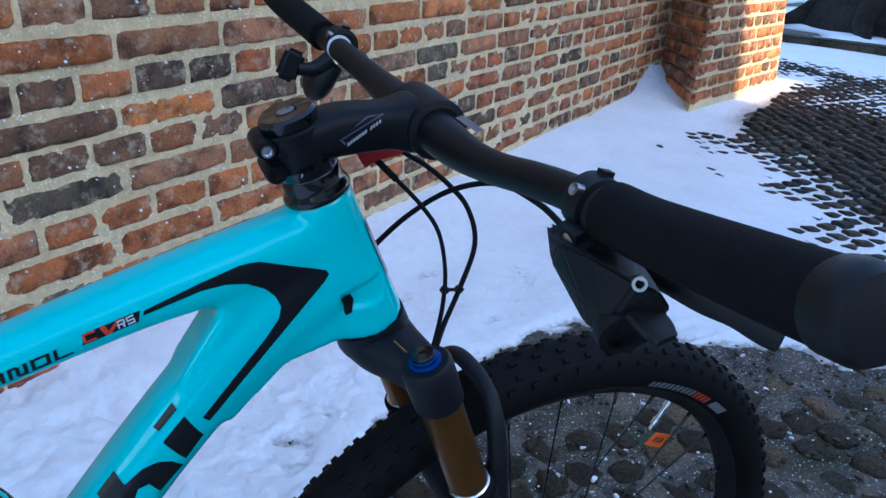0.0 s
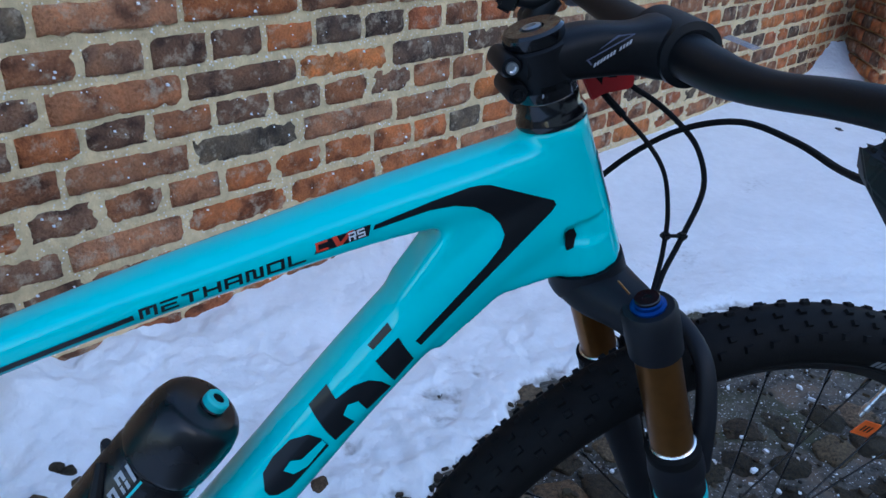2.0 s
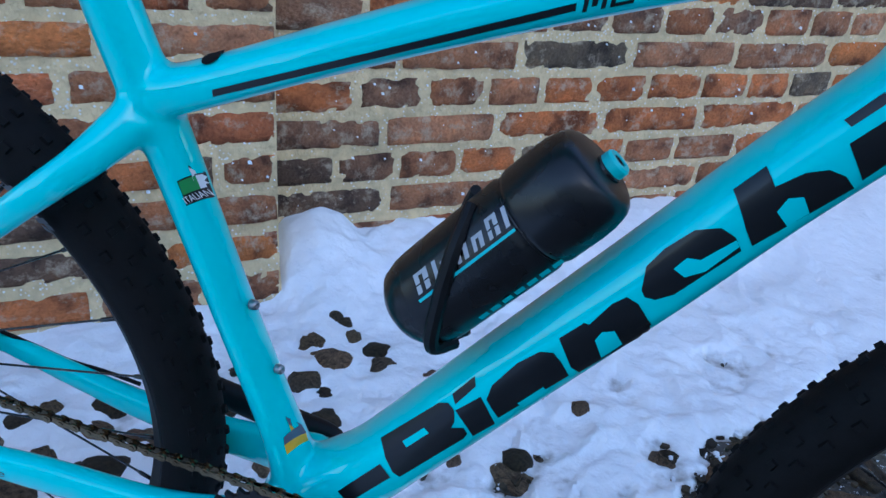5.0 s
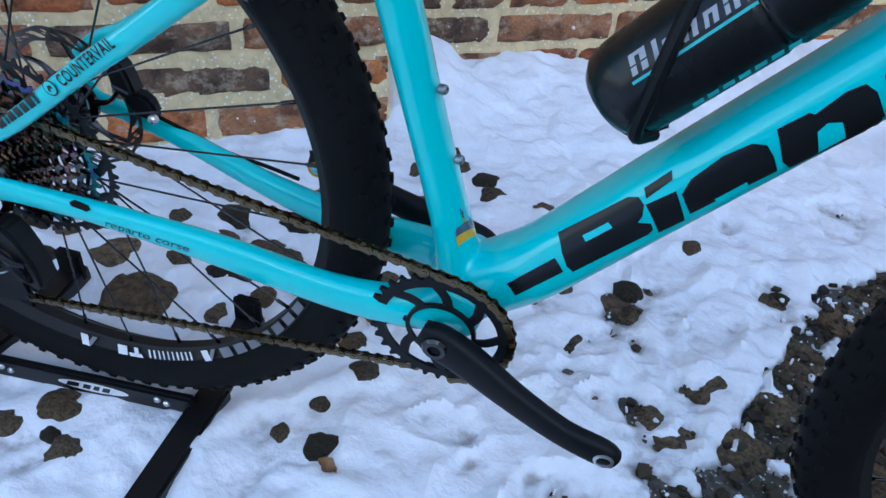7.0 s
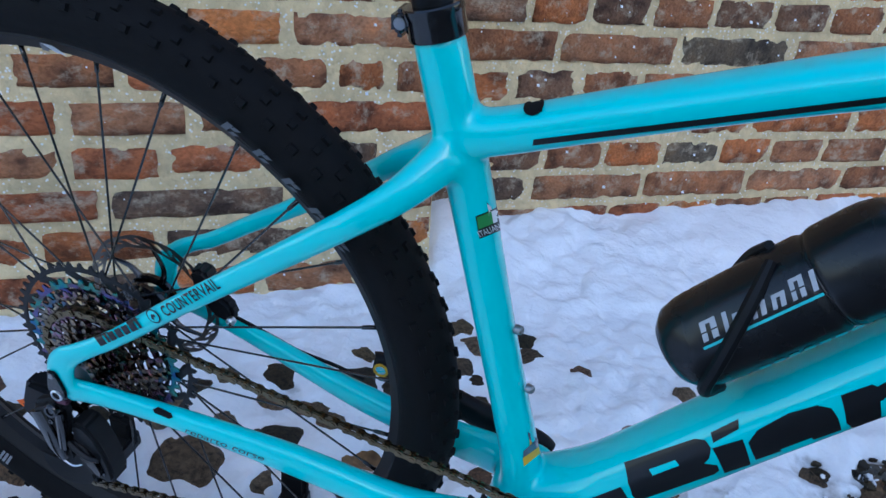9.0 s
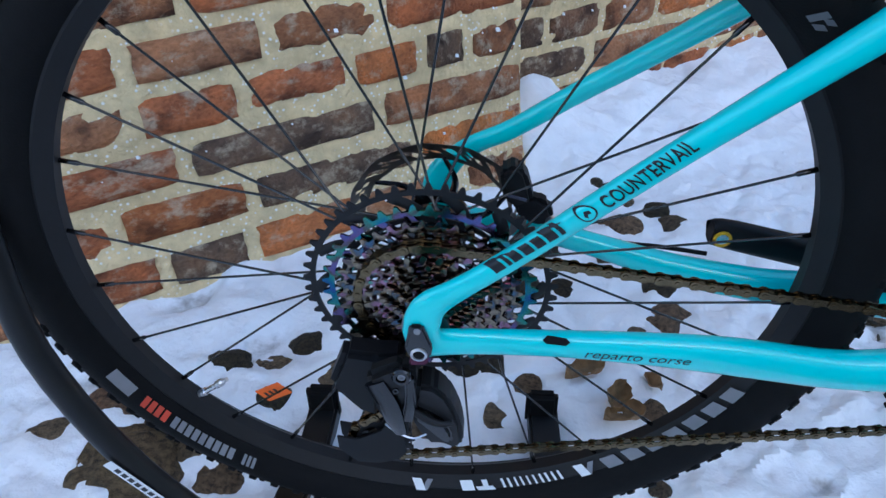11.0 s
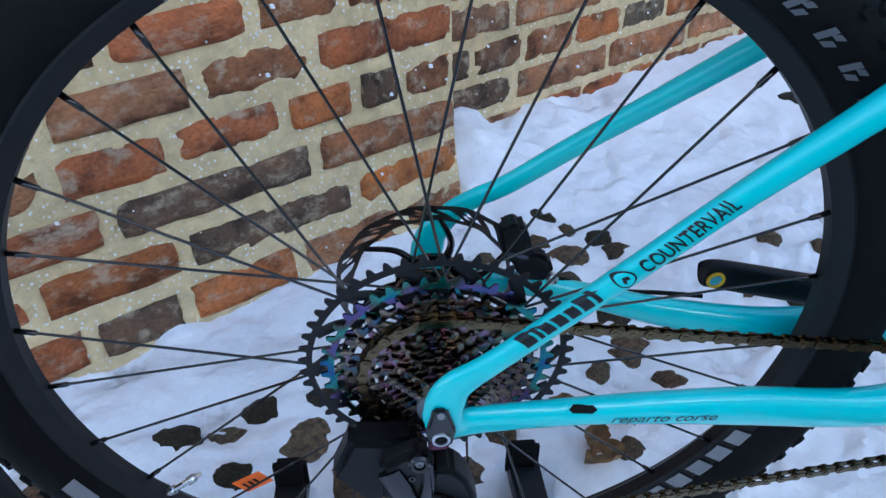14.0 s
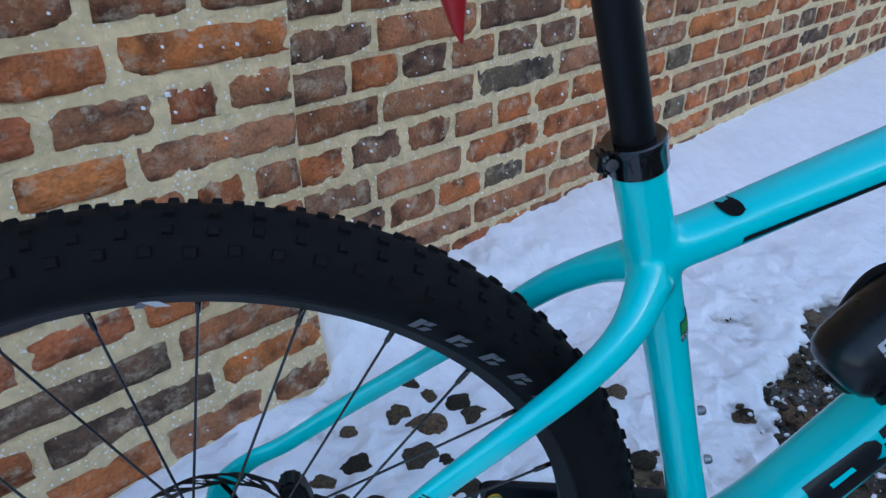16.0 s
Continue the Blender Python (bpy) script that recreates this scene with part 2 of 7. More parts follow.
def snow_material():
    m = material("trodden_snow", (0.915, 0.925, 0.945), 0.6, vary=0.05, grain=30, spec=0.3)
    n, l = m.node_tree.nodes, m.node_tree.links
    co, last = n.new("ShaderNodeTexCoord"), None
    # lumps, crumbs and grains
    for scale, depth, strength in ((7, 0.030, 0.45), (28, 0.012, 0.45), (80, 0.005, 0.45), (230, 0.002, 0.35)):
        t, bu = n.new("ShaderNodeTexNoise"), n.new("ShaderNodeBump")
        t.inputs["Scale"].default_value, t.inputs["Detail"].default_value = scale, 4
        bu.inputs["Strength"].default_value, bu.inputs["Distance"].default_value = strength, depth
        l.new(co.outputs["Object"], t.inputs["Vector"])
        l.new(t.outputs["Fac"], bu.inputs["Height"])
        if last:
            l.new(last.outputs["Normal"], bu.inputs["Normal"])
        last = bu
    l.new(last.outputs["Normal"], n["Principled BSDF"].inputs["Normal"])
    # slush a few millimetres deep lets the wet ground show through in patches
    sep, patch, add = n.new("ShaderNodeSeparateXYZ"), n.new("ShaderNodeTexNoise"), n.new("ShaderNodeMath")
    patch.inputs["Scale"].default_value, patch.inputs["Detail"].default_value = 55, 6
    add.operation, add.inputs[1].default_value = "MULTIPLY_ADD", 0.022
    l.new(co.outputs["Object"], sep.inputs[0])
    l.new(co.outputs["Object"], patch.inputs["Vector"])
    l.new(patch.outputs["Fac"], add.inputs[0])
    l.new(sep.outputs["Z"], add.inputs[2])
    thin = ramp(n, [(0.003, (0.85, 0.85, 0.85)), (0.0135, (0, 0, 0))])
    l.new(add.outputs[0], thin.inputs["Fac"])
    slush = n.new("ShaderNodeMix")
    slush.data_type = "RGBA"
    slush.inputs["B"].default_value = (0.30, 0.27, 0.235, 1)
    l.new(thin.outputs["Color"], slush.inputs["Factor"])
    l.new(n["Principled BSDF"].inputs["Base Color"].links[0].from_socket, slush.inputs["A"])
    l.new(slush.outputs["Result"], n["Principled BSDF"].inputs["Base Color"])
    return m


SNOW = snow_material()


def cobble_material(name="worn_cobble", base=(0.150, 0.116, 0.082), specks=0.65, spec=0.4):
    m = material(name, base, 0.7, vary=0.95, grain=45, bump=1.0, bump_scale=90, spec=spec)
    n, l = m.node_tree.nodes, m.node_tree.links
    b = n["Principled BSDF"]
    old = b.inputs["Base Color"].links[0].from_socket
    info, geo = n.new("ShaderNodeObjectInfo"), n.new("ShaderNodeNewGeometry")
    add = n.new("ShaderNodeMath")
    l.new(info.outputs["Random"], add.inputs[0])
    l.new(geo.outputs["Random Per Island"], add.inputs[1])
    fr = n.new("ShaderNodeMath")
    fr.operation = "FRACT"
    l.new(add.outputs[0], fr.inputs[0])
    tint = ramp(n, [(0, (0.6, 0.58, 0.52)), (0.3, (1.2, 0.92, 0.66)), (0.55, (0.90, 0.80, 0.56)), (0.8, (1.4, 1.25, 1.05)), (1, (1.2, 0.80, 0.62))])
    l.new(fr.outputs[0], tint.inputs["Fac"])
    mix = n.new("ShaderNodeMix")
    mix.data_type, mix.blend_type = "RGBA", "MULTIPLY"
    mix.inputs["Factor"].default_value = 1
    l.new(old, mix.inputs["A"])
    l.new(tint.outputs["Color"], mix.inputs["B"])
    # grains of snow left in the hollows
    co, t = n.new("ShaderNodeTexCoord"), n.new("ShaderNodeTexNoise")
    t.inputs["Scale"].default_value, t.inputs["Detail"].default_value, t.inputs["Roughness"].default_value = 60, 8, 0.8
    l.new(co.outputs["Object"], t.inputs["Vector"])
    sr = ramp(n, [(specks, (0, 0, 0)), (specks + 0.04, (1, 1, 1))])
    l.new(t.outputs["Fac"], sr.inputs["Fac"])
    sn = n.new("ShaderNodeMix")
    sn.data_type = "RGBA"
    sn.inputs["B"].default_value = (0.75, 0.77, 0.8, 1)
    l.new(sr.outputs["Color"], sn.inputs["Factor"])
    l.new(mix.outputs["Result"], sn.inputs["A"])
    l.new(sn.outputs["Result"], b.inputs["Base Color"])
    return m


COBBLE = cobble_material()
MOSSY = cobble_material("mossy_cobble", (0.042, 0.036, 0.023), 0.70)
# a darker, duller copy of the cobble for the lane and kerb
SETT = cobble_material("dark_sett", (0.036, 0.034, 0.030), 0.76, 0.2)


def gravel_material():
    """Wet grit and moss with grains of snow trodden in."""
    m = material("dark_gravel", (0.080, 0.070, 0.056), 0.85, vary=0.85, grain=90, bump=1.0, bump_scale=140)
    n, l = m.node_tree.nodes, m.node_tree.links
    b = n["Principled BSDF"]
    old = b.inputs["Base Color"].links[0].from_socket
    co = n.new("ShaderNodeTexCoord")
    last = old
    for scale, lo, hi, colour in ((4, 0.52, 0.66, (0.046, 0.047, 0.019, 1)), (9, 0.56, 0.70, (0.15, 0.105, 0.07, 1)), (45, 0.66, 0.70, (0.03, 0.025, 0.02, 1)), (120, 0.62, 0.66, (0.16, 0.15, 0.14, 1)), (170, 0.635, 0.665, (0.7, 0.7, 0.72, 1))):
        t, mix = n.new("ShaderNodeTexNoise"), n.new("ShaderNodeMix")
        t.inputs["Scale"].default_value, t.inputs["Detail"].default_value = scale, 6
        l.new(co.outputs["Object"], t.inputs["Vector"])
        r = ramp(n, [(lo, (0, 0, 0)), (hi, (1, 1, 1))])
        l.new(t.outputs["Fac"], r.inputs["Fac"])
        mix.data_type = "RGBA"
        mix.inputs["B"].default_value = colour
        l.new(r.outputs["Color"], mix.inputs["Factor"])
        l.new(last, mix.inputs["A"])
        last = mix.outputs["Result"]
    l.new(last, b.inputs["Base Color"])
    return m


EARTH = gravel_material()
DRY_LEAF = material("dry_leaf", (0.30, 0.17, 0.075), 0.7, vary=0.5, grain=70, bump=0.5, bump_scale=180)
BARK = material("dark_bark", (0.020, 0.017, 0.015), 0.95, spec=0.1, vary=0.5, grain=20, bump=0.9, bump_scale=40)
PLASTER = material("sun_block_plaster", (0.55, 0.50, 0.44), 0.9, vary=0.1, grain=8, bump=0.3)


# ---- mesh helpers ----
def obj(name, verts, faces, mat, parent=None, label="", smooth=True):
    me = bpy.data.meshes.new(name)
    me.from_pydata([tuple(v) for v in verts], [], faces)
    me.validate()
    if smooth:
        me.polygons.foreach_set("use_smooth", [True] * len(me.polygons))
        me.set_sharp_from_angle(angle=radians(38))
    me.materials.append(mat)
    ob = new(name, me)
    if parent:
        ob.parent = parent
    return tagged(ob, label)


def part(name, bm, mat, parent=None, label="", smooth=True):
    bmesh.ops.recalc_face_normals(bm, faces=bm.faces)
    me = bpy.data.meshes.new(name)
    bm.to_mesh(me)
    bm.free()
    if smooth:
        me.polygons.foreach_set("use_smooth", [True] * len(me.polygons))
        me.set_sharp_from_angle(angle=radians(38))
    me.materials.append(mat)
    ob = new(name, me)
    if parent:
        ob.parent = parent
    return tagged(ob, label)


def empty(name, m=None, parent=None):
    e = new(name)
    e.empty_display_size = 0.05
    if m is not None:
        e.matrix_world = m
    if parent:
        e.parent = parent
    return e


def smooth_path(pts, steps=6):
    """Points of a Catmull-Rom curve through rows of numbers."""
    p = np.array(pts, float)
    p = np.vstack([2 * p[0] - p[1], p, 2 * p[-1] - p[-2]])
    out = []
    for i in range(1, len(p) - 2):
        for k in range(steps):
            t = k / steps
            out.append(0.5 * (2 * p[i] + (p[i + 1] - p[i - 1]) * t + (2 * p[i - 1] - 5 * p[i] + 4 * p[i + 1] - p[i + 2]) * t * t + (3 * p[i] - p[i - 1] - 3 * p[i + 1] + p[i + 2]) * t ** 3))
    out.append(p[-2])
    return np.array(out)


def loft(rows, n=20, steps=5, power=2.3, side=(0, 1, 0)):
    """A closed tube along rows of x, y, z, half height, half width; returns verts and faces."""
    c = smooth_path(rows, steps)
    verts, faces = [], []
    s0 = Vector(side)
    for i, r in enumerate(c):
        a, b = c[max(i - 1, 0)], c[min(i + 1, len(c) - 1)]
        tan = Vector(b[:3] - a[:3]).normalized()
        up = tan.cross(s0).normalized()
        sd = up.cross(tan).normalized()
        for k in range(n):
            an = 2 * math.pi * k / n
            ca, sa = math.cos(an), math.sin(an)
            u, v = math.copysign(abs(ca) ** (2 / power), ca), math.copysign(abs(sa) ** (2 / power), sa)
            verts.append(Vector(r[:3]) + up * (u * r[3]) + sd * (v * r[4]))
    for i in range(len(c) - 1):
        for k in range(n):
            j = (k + 1) % n
            faces.append((i * n + k, i * n + j, (i + 1) * n + j, (i + 1) * n + k))
    faces.append(tuple(range(n))[::-1])
    faces.append(tuple(range((len(c) - 1) * n, len(c) * n)))
    return verts, faces


def tube(name, pts, r, mat, parent=None, label="", n=10, steps=5):
    """A round tube through points; r a number, or one for each point."""
    rs = r if hasattr(r, "__len__") else [r] * len(pts)
    rows = [(*p, q, q) for p, q in zip(pts, rs)]
    d = Vector(pts[-1]) - Vector(pts[0])
    side = (0, 1, 0) if abs(d.normalized().y) < 0.7 else (0, 0, 1)
    v, f = loft(rows, n, steps, 2.0, side)
    return obj(name, v, f, mat, parent, label)


def revolve(profile, n=48, closed=False, axis="y", centre=(0, 0, 0)):
    """Turn (radius, height) pairs round an axis."""
    verts, faces, m = [], [], len(profile)
    for k in range(n):
        a = 2 * math.pi * k / n
        for r, h in profile:
            if axis == "y":
                verts.append((centre[0] + r * math.cos(a), centre[1] + h, centre[2] + r * math.sin(a)))
            else:
                verts.append((centre[0] + r * math.cos(a), centre[1] + r * math.sin(a), centre[2] + h))
    for k in range(n):
        j = (k + 1) % n
        for i in range(m if closed else m - 1):
            i2 = (i + 1) % m
            faces.append((k * m + i, j * m + i, j * m + i2, k * m + i2))
    if not closed:
        for e in (0, m - 1):
            if profile[e][0] > 1e-5:
                faces.append(tuple(k * m + e for k in range(n)))
    return verts, faces


def along(name, profile, a, b, mat, parent=None, label="", n=32):
    """A turned body with its axis from a to b; profile heights run from 0 at a to 1 at b."""
    a, b = Vector(a), Vector(b)
    L = (b - a).length
    v, f = revolve([(r, h * L) for r, h in profile], n, axis="z")
    q = Vector((0, 0, 1)).rotation_difference(b - a)
    return obj(name, [a + q @ Vector(p) for p in v], f, mat, parent, label)


def plate(poly, y0, y1, bev=0.0):
    """A flat piece: polygon of x, z, from y0 to y1, as a bmesh."""
    bm = bmesh.new()
    lo = [bm.verts.new((x, y0, z)) for x, z in poly]
    hi = [bm.verts.new((x, y1, z)) for x, z in poly]
    bm.faces.new(lo)
    bm.faces.new(hi[::-1])
    for i in range(len(poly)):
        j = (i + 1) % len(poly)
        bm.faces.new((lo[i], hi[i], hi[j], lo[j]))
    bmesh.ops.recalc_face_normals(bm, faces=bm.faces)
    if bev:
        bmesh.ops.bevel(bm, geom=[e for e in bm.edges], offset=bev, segments=2, affect="EDGES", clamp_overlap=True)
    return bm


def block(size, m=None, bev=0.003, seg=2):
    bm = bmesh.new()
    bmesh.ops.create_cube(bm, size=1, matrix=Matrix.Diagonal((*size, 1)))
    if bev:
        bmesh.ops.bevel(bm, geom=list(bm.edges), offset=bev, segments=seg, affect="EDGES", clamp_overlap=True)
    if m is not None:
        bmesh.ops.transform(bm, matrix=m, verts=bm.verts)
    return bm

# ---- the setting: brick wall, ground, snow ----
WO, WD, WN = Vector((-0.0026, 0.8951, 0)), Vector((0.8338, 0.5521, -0.0060)).normalized(), Vector((0.5521, -0.8338, -0.0023)).normalized()
WU = WD.cross(-WN).normalized()
WALL = Matrix((WD, -WN, WU)).transposed().to_4x4()
WALL.translation = WO
CORNER = 0.012      # where the stepped-out pier ends, along the wall


def fbm(x, y, z, s, k=3):
    return sum(noise.noise((x * s * 2 ** i, y * s * 2 ** i, z * s * 2 ** i + i * 7.3)) / 2 ** i for i in range(k))


def ease(a, b, x):
    t = min(max((x - a) / (b - a), 0), 1)
    return t * t * (3 - 2 * t)


def pier_out(v):
    """How far the pier stands proud of the wall, at a height: its foot is splayed."""
    return float(np.interp(v, (-0.2, 0.0, 0.06, 0.12, 0.25, 0.45, 3), (0.215, 0.180, 0.163, 0.148, 0.133, 0.119, 0.116)))


def mortar_face(name, us, vs, out, label):
    """A rough face of mortar over a grid of lengths and heights, with the wall's body behind it."""
    verts, faces, nu = [], [], len(us)
    for v in vs:
        for u in us:
            verts.append((u, -out(v) + 0.0062 + 0.0022 * fbm(u, v, 1, 9, 2) + 0.0030 * fbm(u, v, 4, 42, 2), v))
    for j in range(len(vs) - 1):
        for i in range(nu - 1):
            a = j * nu + i
            faces.append((a, a + 1, a + nu + 1, a + nu))
    k = len(verts)
    u0, u1, v0, v1 = us[0], us[-1], vs[0], vs[-1]
    back = 0.40
    rim = [(u0, 0), (u1, 0)]
    verts += [(u0, 0.02, v0), (u1, 0.02, v0), (u1, back, v0), (u0, back, v0), (u0, 0.02, v1), (u1, 0.02, v1), (u1, back, v1), (u0, back, v1)]
    faces += [tuple(k + i for i in q) for q in ((0, 3, 2, 1), (4, 5, 6, 7), (0, 1, 5, 4), (1, 2, 6, 5), (2, 3, 7, 6), (3, 0, 4, 7))]
    # the returns at both ends
    for e in (0, nu - 1):
        col = [j * nu + e for j in range(len(vs))]
        base = len(verts)
        verts += [(verts[c][0], 0.03, verts[c][2]) for c in col]
        for j in range(len(vs) - 1):
            faces.append((col[j], col[j + 1], base + j + 1, base + j))
    ob = obj(name, verts, faces, MORTAR)
    ob.matrix_world = WALL
    return tagged(ob, label, "wall", kind="structure")


wall_main = mortar_face("wall_north", [CORNER - 0.03 + 0.010 * i for i in range(230)] + [2.32 + 0.035 * i for i in range(86)], [-0.2 + 0.010 * i for i in range(136)] + [1.18 + 0.035 * i for i in range(34)], lambda v: 0.0,
                        "old red and grey brick wall with wide sandy lime joints")
wall_pier = mortar_face("wall_west", [-2.2 + 0.04 * i for i in range(29)] + [-1.05 + (1.05 + CORNER) * i / 109 for i in range(110)], [-0.2 + 0.010 * i for i in range(136)] + [1.18 + 0.035 * i for i in range(34)], pier_out,
                        "projecting brick pier with a splayed foot in the old wall")

# the far buttress, a prism on its own plan


def butt(v):
    """The buttress's plan at a height, along the wall and out from it: its foot is splayed."""
    k = min(max(v, -0.2), 0.75)
    return [Vector((5.28, -0.02)), Vector((4.61 + 0.32 * k, 0.40 - 0.02 * k)), Vector((6.08 + 0.03 * k, 0.667 - 0.09 * k)), Vector((6.40, -0.02))]


def wall_point(u, out, v):
    return WALL @ Vector((u, -out, v))


bv, bf = [], []
for v in (-0.2, 0.75, 2.4):
    plan = butt(v)
    c = sum(plan, Vector((0, 0))) / 4
    for p in plan:
        q = p - (p - c).normalized() * 0.012
        bv.append(wall_point(q.x, q.y, v))
bf = [(8, 9, 10, 11), (3, 2, 1, 0)] + [(s + i, s + (i + 1) % 4, s + 4 + (i + 1) % 4, s + 4 + i) for s in (0, 4) for i in range(4)]
wall_buttress = tagged(obj("wall_east", bv, bf, MORTAR, smooth=False), "brick buttress at the end of the old wall, half in low sun", "wall", kind="structure")

# ground sheet out to the horizon
BARE_X = (0.30, 0.60, 0.70, 0.80, 0.84, 0.88, 0.95, 1.06, 1.21, 1.45, 1.70, 1.90, 2.15, 2.35, 2.50, 2.70, 3.10, 3.60, 4.2)
BARE_Y = (-0.9, -0.03, 0.10, 0.19, 0.27, 0.41, 0.56, 0.69, 0.83, 0.97, 1.03, 1.07, 0.93, 0.85, 0.68, 0.52, 0.30, 0.10, 0.0)


def out_from_wall(x, y):
    p = Vector((x - WO.x, y - WO.y, 0))
    return p.dot(WN), p.dot(WD)


# trodden prints: middle, heading, half length and half width
PRINTS = ((1.94, 1.47, .5, .13, .055), (2.39, 1.60, .9, .14, .055), (2.36, 1.85, .4, .13, .05), (2.55, 1.33, 1.1, .13, .055), (1.62, 1.55, .8, .14, .055), (1.82, 1.72, .6, .13, .05), (1.20, 1.28, .9, .13, .05), (1.45, 1.75, .5, .13, .05),
          (.75, .257, .4, .075, .04), (.77, .40, 1.2, .08, .04), (.65, .197, .2, .07, .035), (.50, .135, .7, .07, .035), (.412, .074, .3, .055, .030), (.467, 0, 1.0, .06, .035), (.58, .03, .4, .07, .035), (.70, .52, .9, .08, .04), (.56, .30, .2, .07, .04), (2.10, 2.1, .3, .14, .055))


def snow_height(x, y):
    """Depth of the snow over the stones; below nought the ground lies bare."""
    dn, u = out_from_wall(x, y)
    d = x * 0.883 + y * 0.468
    h = 0.014 + 0.008 * fbm(x, y, 2, 2.2, 2) + 0.012 * fbm(x, y, 5, 8, 2) + 0.0080 * fbm(x, y, 8, 22, 3)
    # scuffed thin where people tread beside the cranks
    scuff = math.exp(-((x - 0.62) / 0.26) ** 2 - ((y - 0.22) / 0.28) ** 2)
    h += 0.012 * math.exp(-((x - 0.56) / 0.18) ** 2 - ((y - 0.62) / 0.16) ** 2) * fbm(x, y, 27, 20, 3)
    h += scuff * (0.009 * fbm(x, y, 18, 26, 3) - 0.003 - max(-0.002 + 0.026 * fbm(x, y, 14, 17, 4), 0))
    # footprints and scuffs
    for px, py, pa, pl, pw in PRINTS:
        dx, dy = x - px, y - py
        if abs(dx) < .3 and abs(dy) < .3:
            q = ((dx * math.cos(pa) + dy * math.sin(pa)) / pl) ** 2 + ((dy * math.cos(pa) - dx * math.sin(pa)) / pw) ** 2 + 0.35 * fbm(x, y, 71, 18, 2)
            h += -0.55 * max(h, 0) * (1 - ease(0.35, 1.0, q)) + 0.005 * math.exp(-((q - 1.35) / 0.35) ** 2)
    # shallow prints and ruts, deeper where the snow lies thick
    h -= 0.011 * ease(0.18, 0.42, fbm(x, y, 40, 6.5, 2)) * (1 - 0.6 * ease(0.9, 1.6, x))
    if u > CORNER - 0.05:
        h += ease(CORNER - 0.03, CORNER + 0.05, u) * 0.050 * (1 - ease(0.0, 0.42, dn)) + 0.06 * math.exp(-((u - 0.12) / 0.09) ** 2) * (1 - ease(0.02, 0.26, dn))
        h += 0.26 * math.exp(-((u - 5.06) / 0.13) ** 2) * (1 - ease(0.0, 0.36, dn))
    h += 0.05 * math.exp(-((u - 5.6) / 0.6) ** 2) * (1 - ease(0.5, 1.3, dn))
    b = float(np.interp(x, BARE_X, BARE_Y)) - y + 0.08 * fbm(x, y, 11, 4.5, 3) + 0.05 * fbm(x, y, 3, 22, 3)
    if x < 0.3:
        b = -1
    thin = ease(-0.03, 0.07, b)
    # the lane beyond is half swept
    s = x - float(np.interp(y, (0.6, 1.2, 1.45, 1.72, 2.0, 2.2, 2.45, 2.9, 3.28, 3.7, 4.2, 6.0), (3.10, 3.15, 3.25, 3.42, 3.62, 3.66, 3.58, 3.85, 4.42, 5.05, 5.8, 7.0))) + 0.12 * fbm(x, y, 21, 2.0, 3)
    if s > -0.2 and y > 0.5:
        h = h * (1 - ease(-0.05, 0.2, s)) + 0.012 * (1 - ease(-0.2, 0.1, s)) + (0.003 + 0.006 * fbm(x, y, 5, 5, 2)) * ease(-0.05, 0.2, s)
        strip = ease(7.75, 8.15, d + 0.30 * fbm(x, y, 3, 1.2, 3))
        thin = max(thin, ease(0.30, 0.75, s) * (1 - strip))
        h += 0.03 * strip
    out = h * (1 - thin) - 0.030 * thin
    if x > 3.4 and thin > 0.3:
        # joints of the setts still hold snow further off, with patches here and there
        net = ease(5.5, 6.0, d + 0.35 * fbm(x, y, 77, 1.5, 2))
        out = max(out, -0.03 + net * (0.027 + 0.012 * fbm(x, y, 77, 3.0, 3)) + 0.025 * net * ease(0.30, 0.50, fbm(x, y, 31, 1.3, 3)))
    if x > 5 and d > 8.95:
        out = 0.03 * ease(-0.1, 0.3, fbm(x, y, 91, 1.7, 4)) - 0.012 + 0.05 * ease(0.2, 0.5, fbm(x, y, 95, 0.9, 3))
    # the snow thins out raggedly behind the yard
    rag = 0.6 * fbm(x, y, 61, 0.8, 3) + 0.4 * fbm(x, y, 64, 3, 2)
    if min(x + 3.3, y + 2.9) + rag < 0:
        out = -0.03
    # islands of trodden snow left on the bare stones
    if thin > 0.5 and x < 1.3:
        out += 0.036 * ease(0.06, 0.44, fbm(x, y, 55, 15, 3)) * (1 - ease(0.85, 1.25, x))
    return out


def axis(lo, hi, fine, a, b):
    """Grid lines, fine from a to b and growing outwards."""
    out, s = list(np.arange(a, b, fine)), fine
    x = out[-1]
    while x < hi:
        s *= 1.12
        x += s
        out.append(x)
    x, s = a, fine
    while x > lo:
        s *= 1.12
        x -= s
        out.insert(0, x)
    return out


def sheet(name, xs, ys, height, mat, label, category):
    nx = len(xs)
    verts = [(x, y, height(x, y)) for y in ys for x in xs]
    faces = [(j * nx + i, j * nx + i + 1, (j + 1) * nx + i + 1, (j + 1) * nx + i) for j in range(len(ys) - 1) for i in range(nx - 1)]
    ob = obj(name, verts, faces, mat)
    return tagged(ob, label, category, kind="structure")


ground = sheet("ground", axis(-400, 400, 0.05, -1.2, 4.0), axis(-400, 400, 0.05, -1.2, 3.0),
               lambda x, y: -0.008 + (0.006 * fbm(x, y, 1, 3, 2) + 0.006 * fbm(x, y, 1, 25, 2) if abs(x) < 12 and abs(y) < 12 else 0), EARTH, "dark wet gravel and earth between cobbles", "ground")
snow = sheet("snow", axis(-4.5, 12.5, 0.0065, -0.60, 1.35), axis(-4.5, 10.0, 0.0065, -0.30, 1.0), snow_height, SNOW, "thin trodden snow with drifts along the wall", "snow")

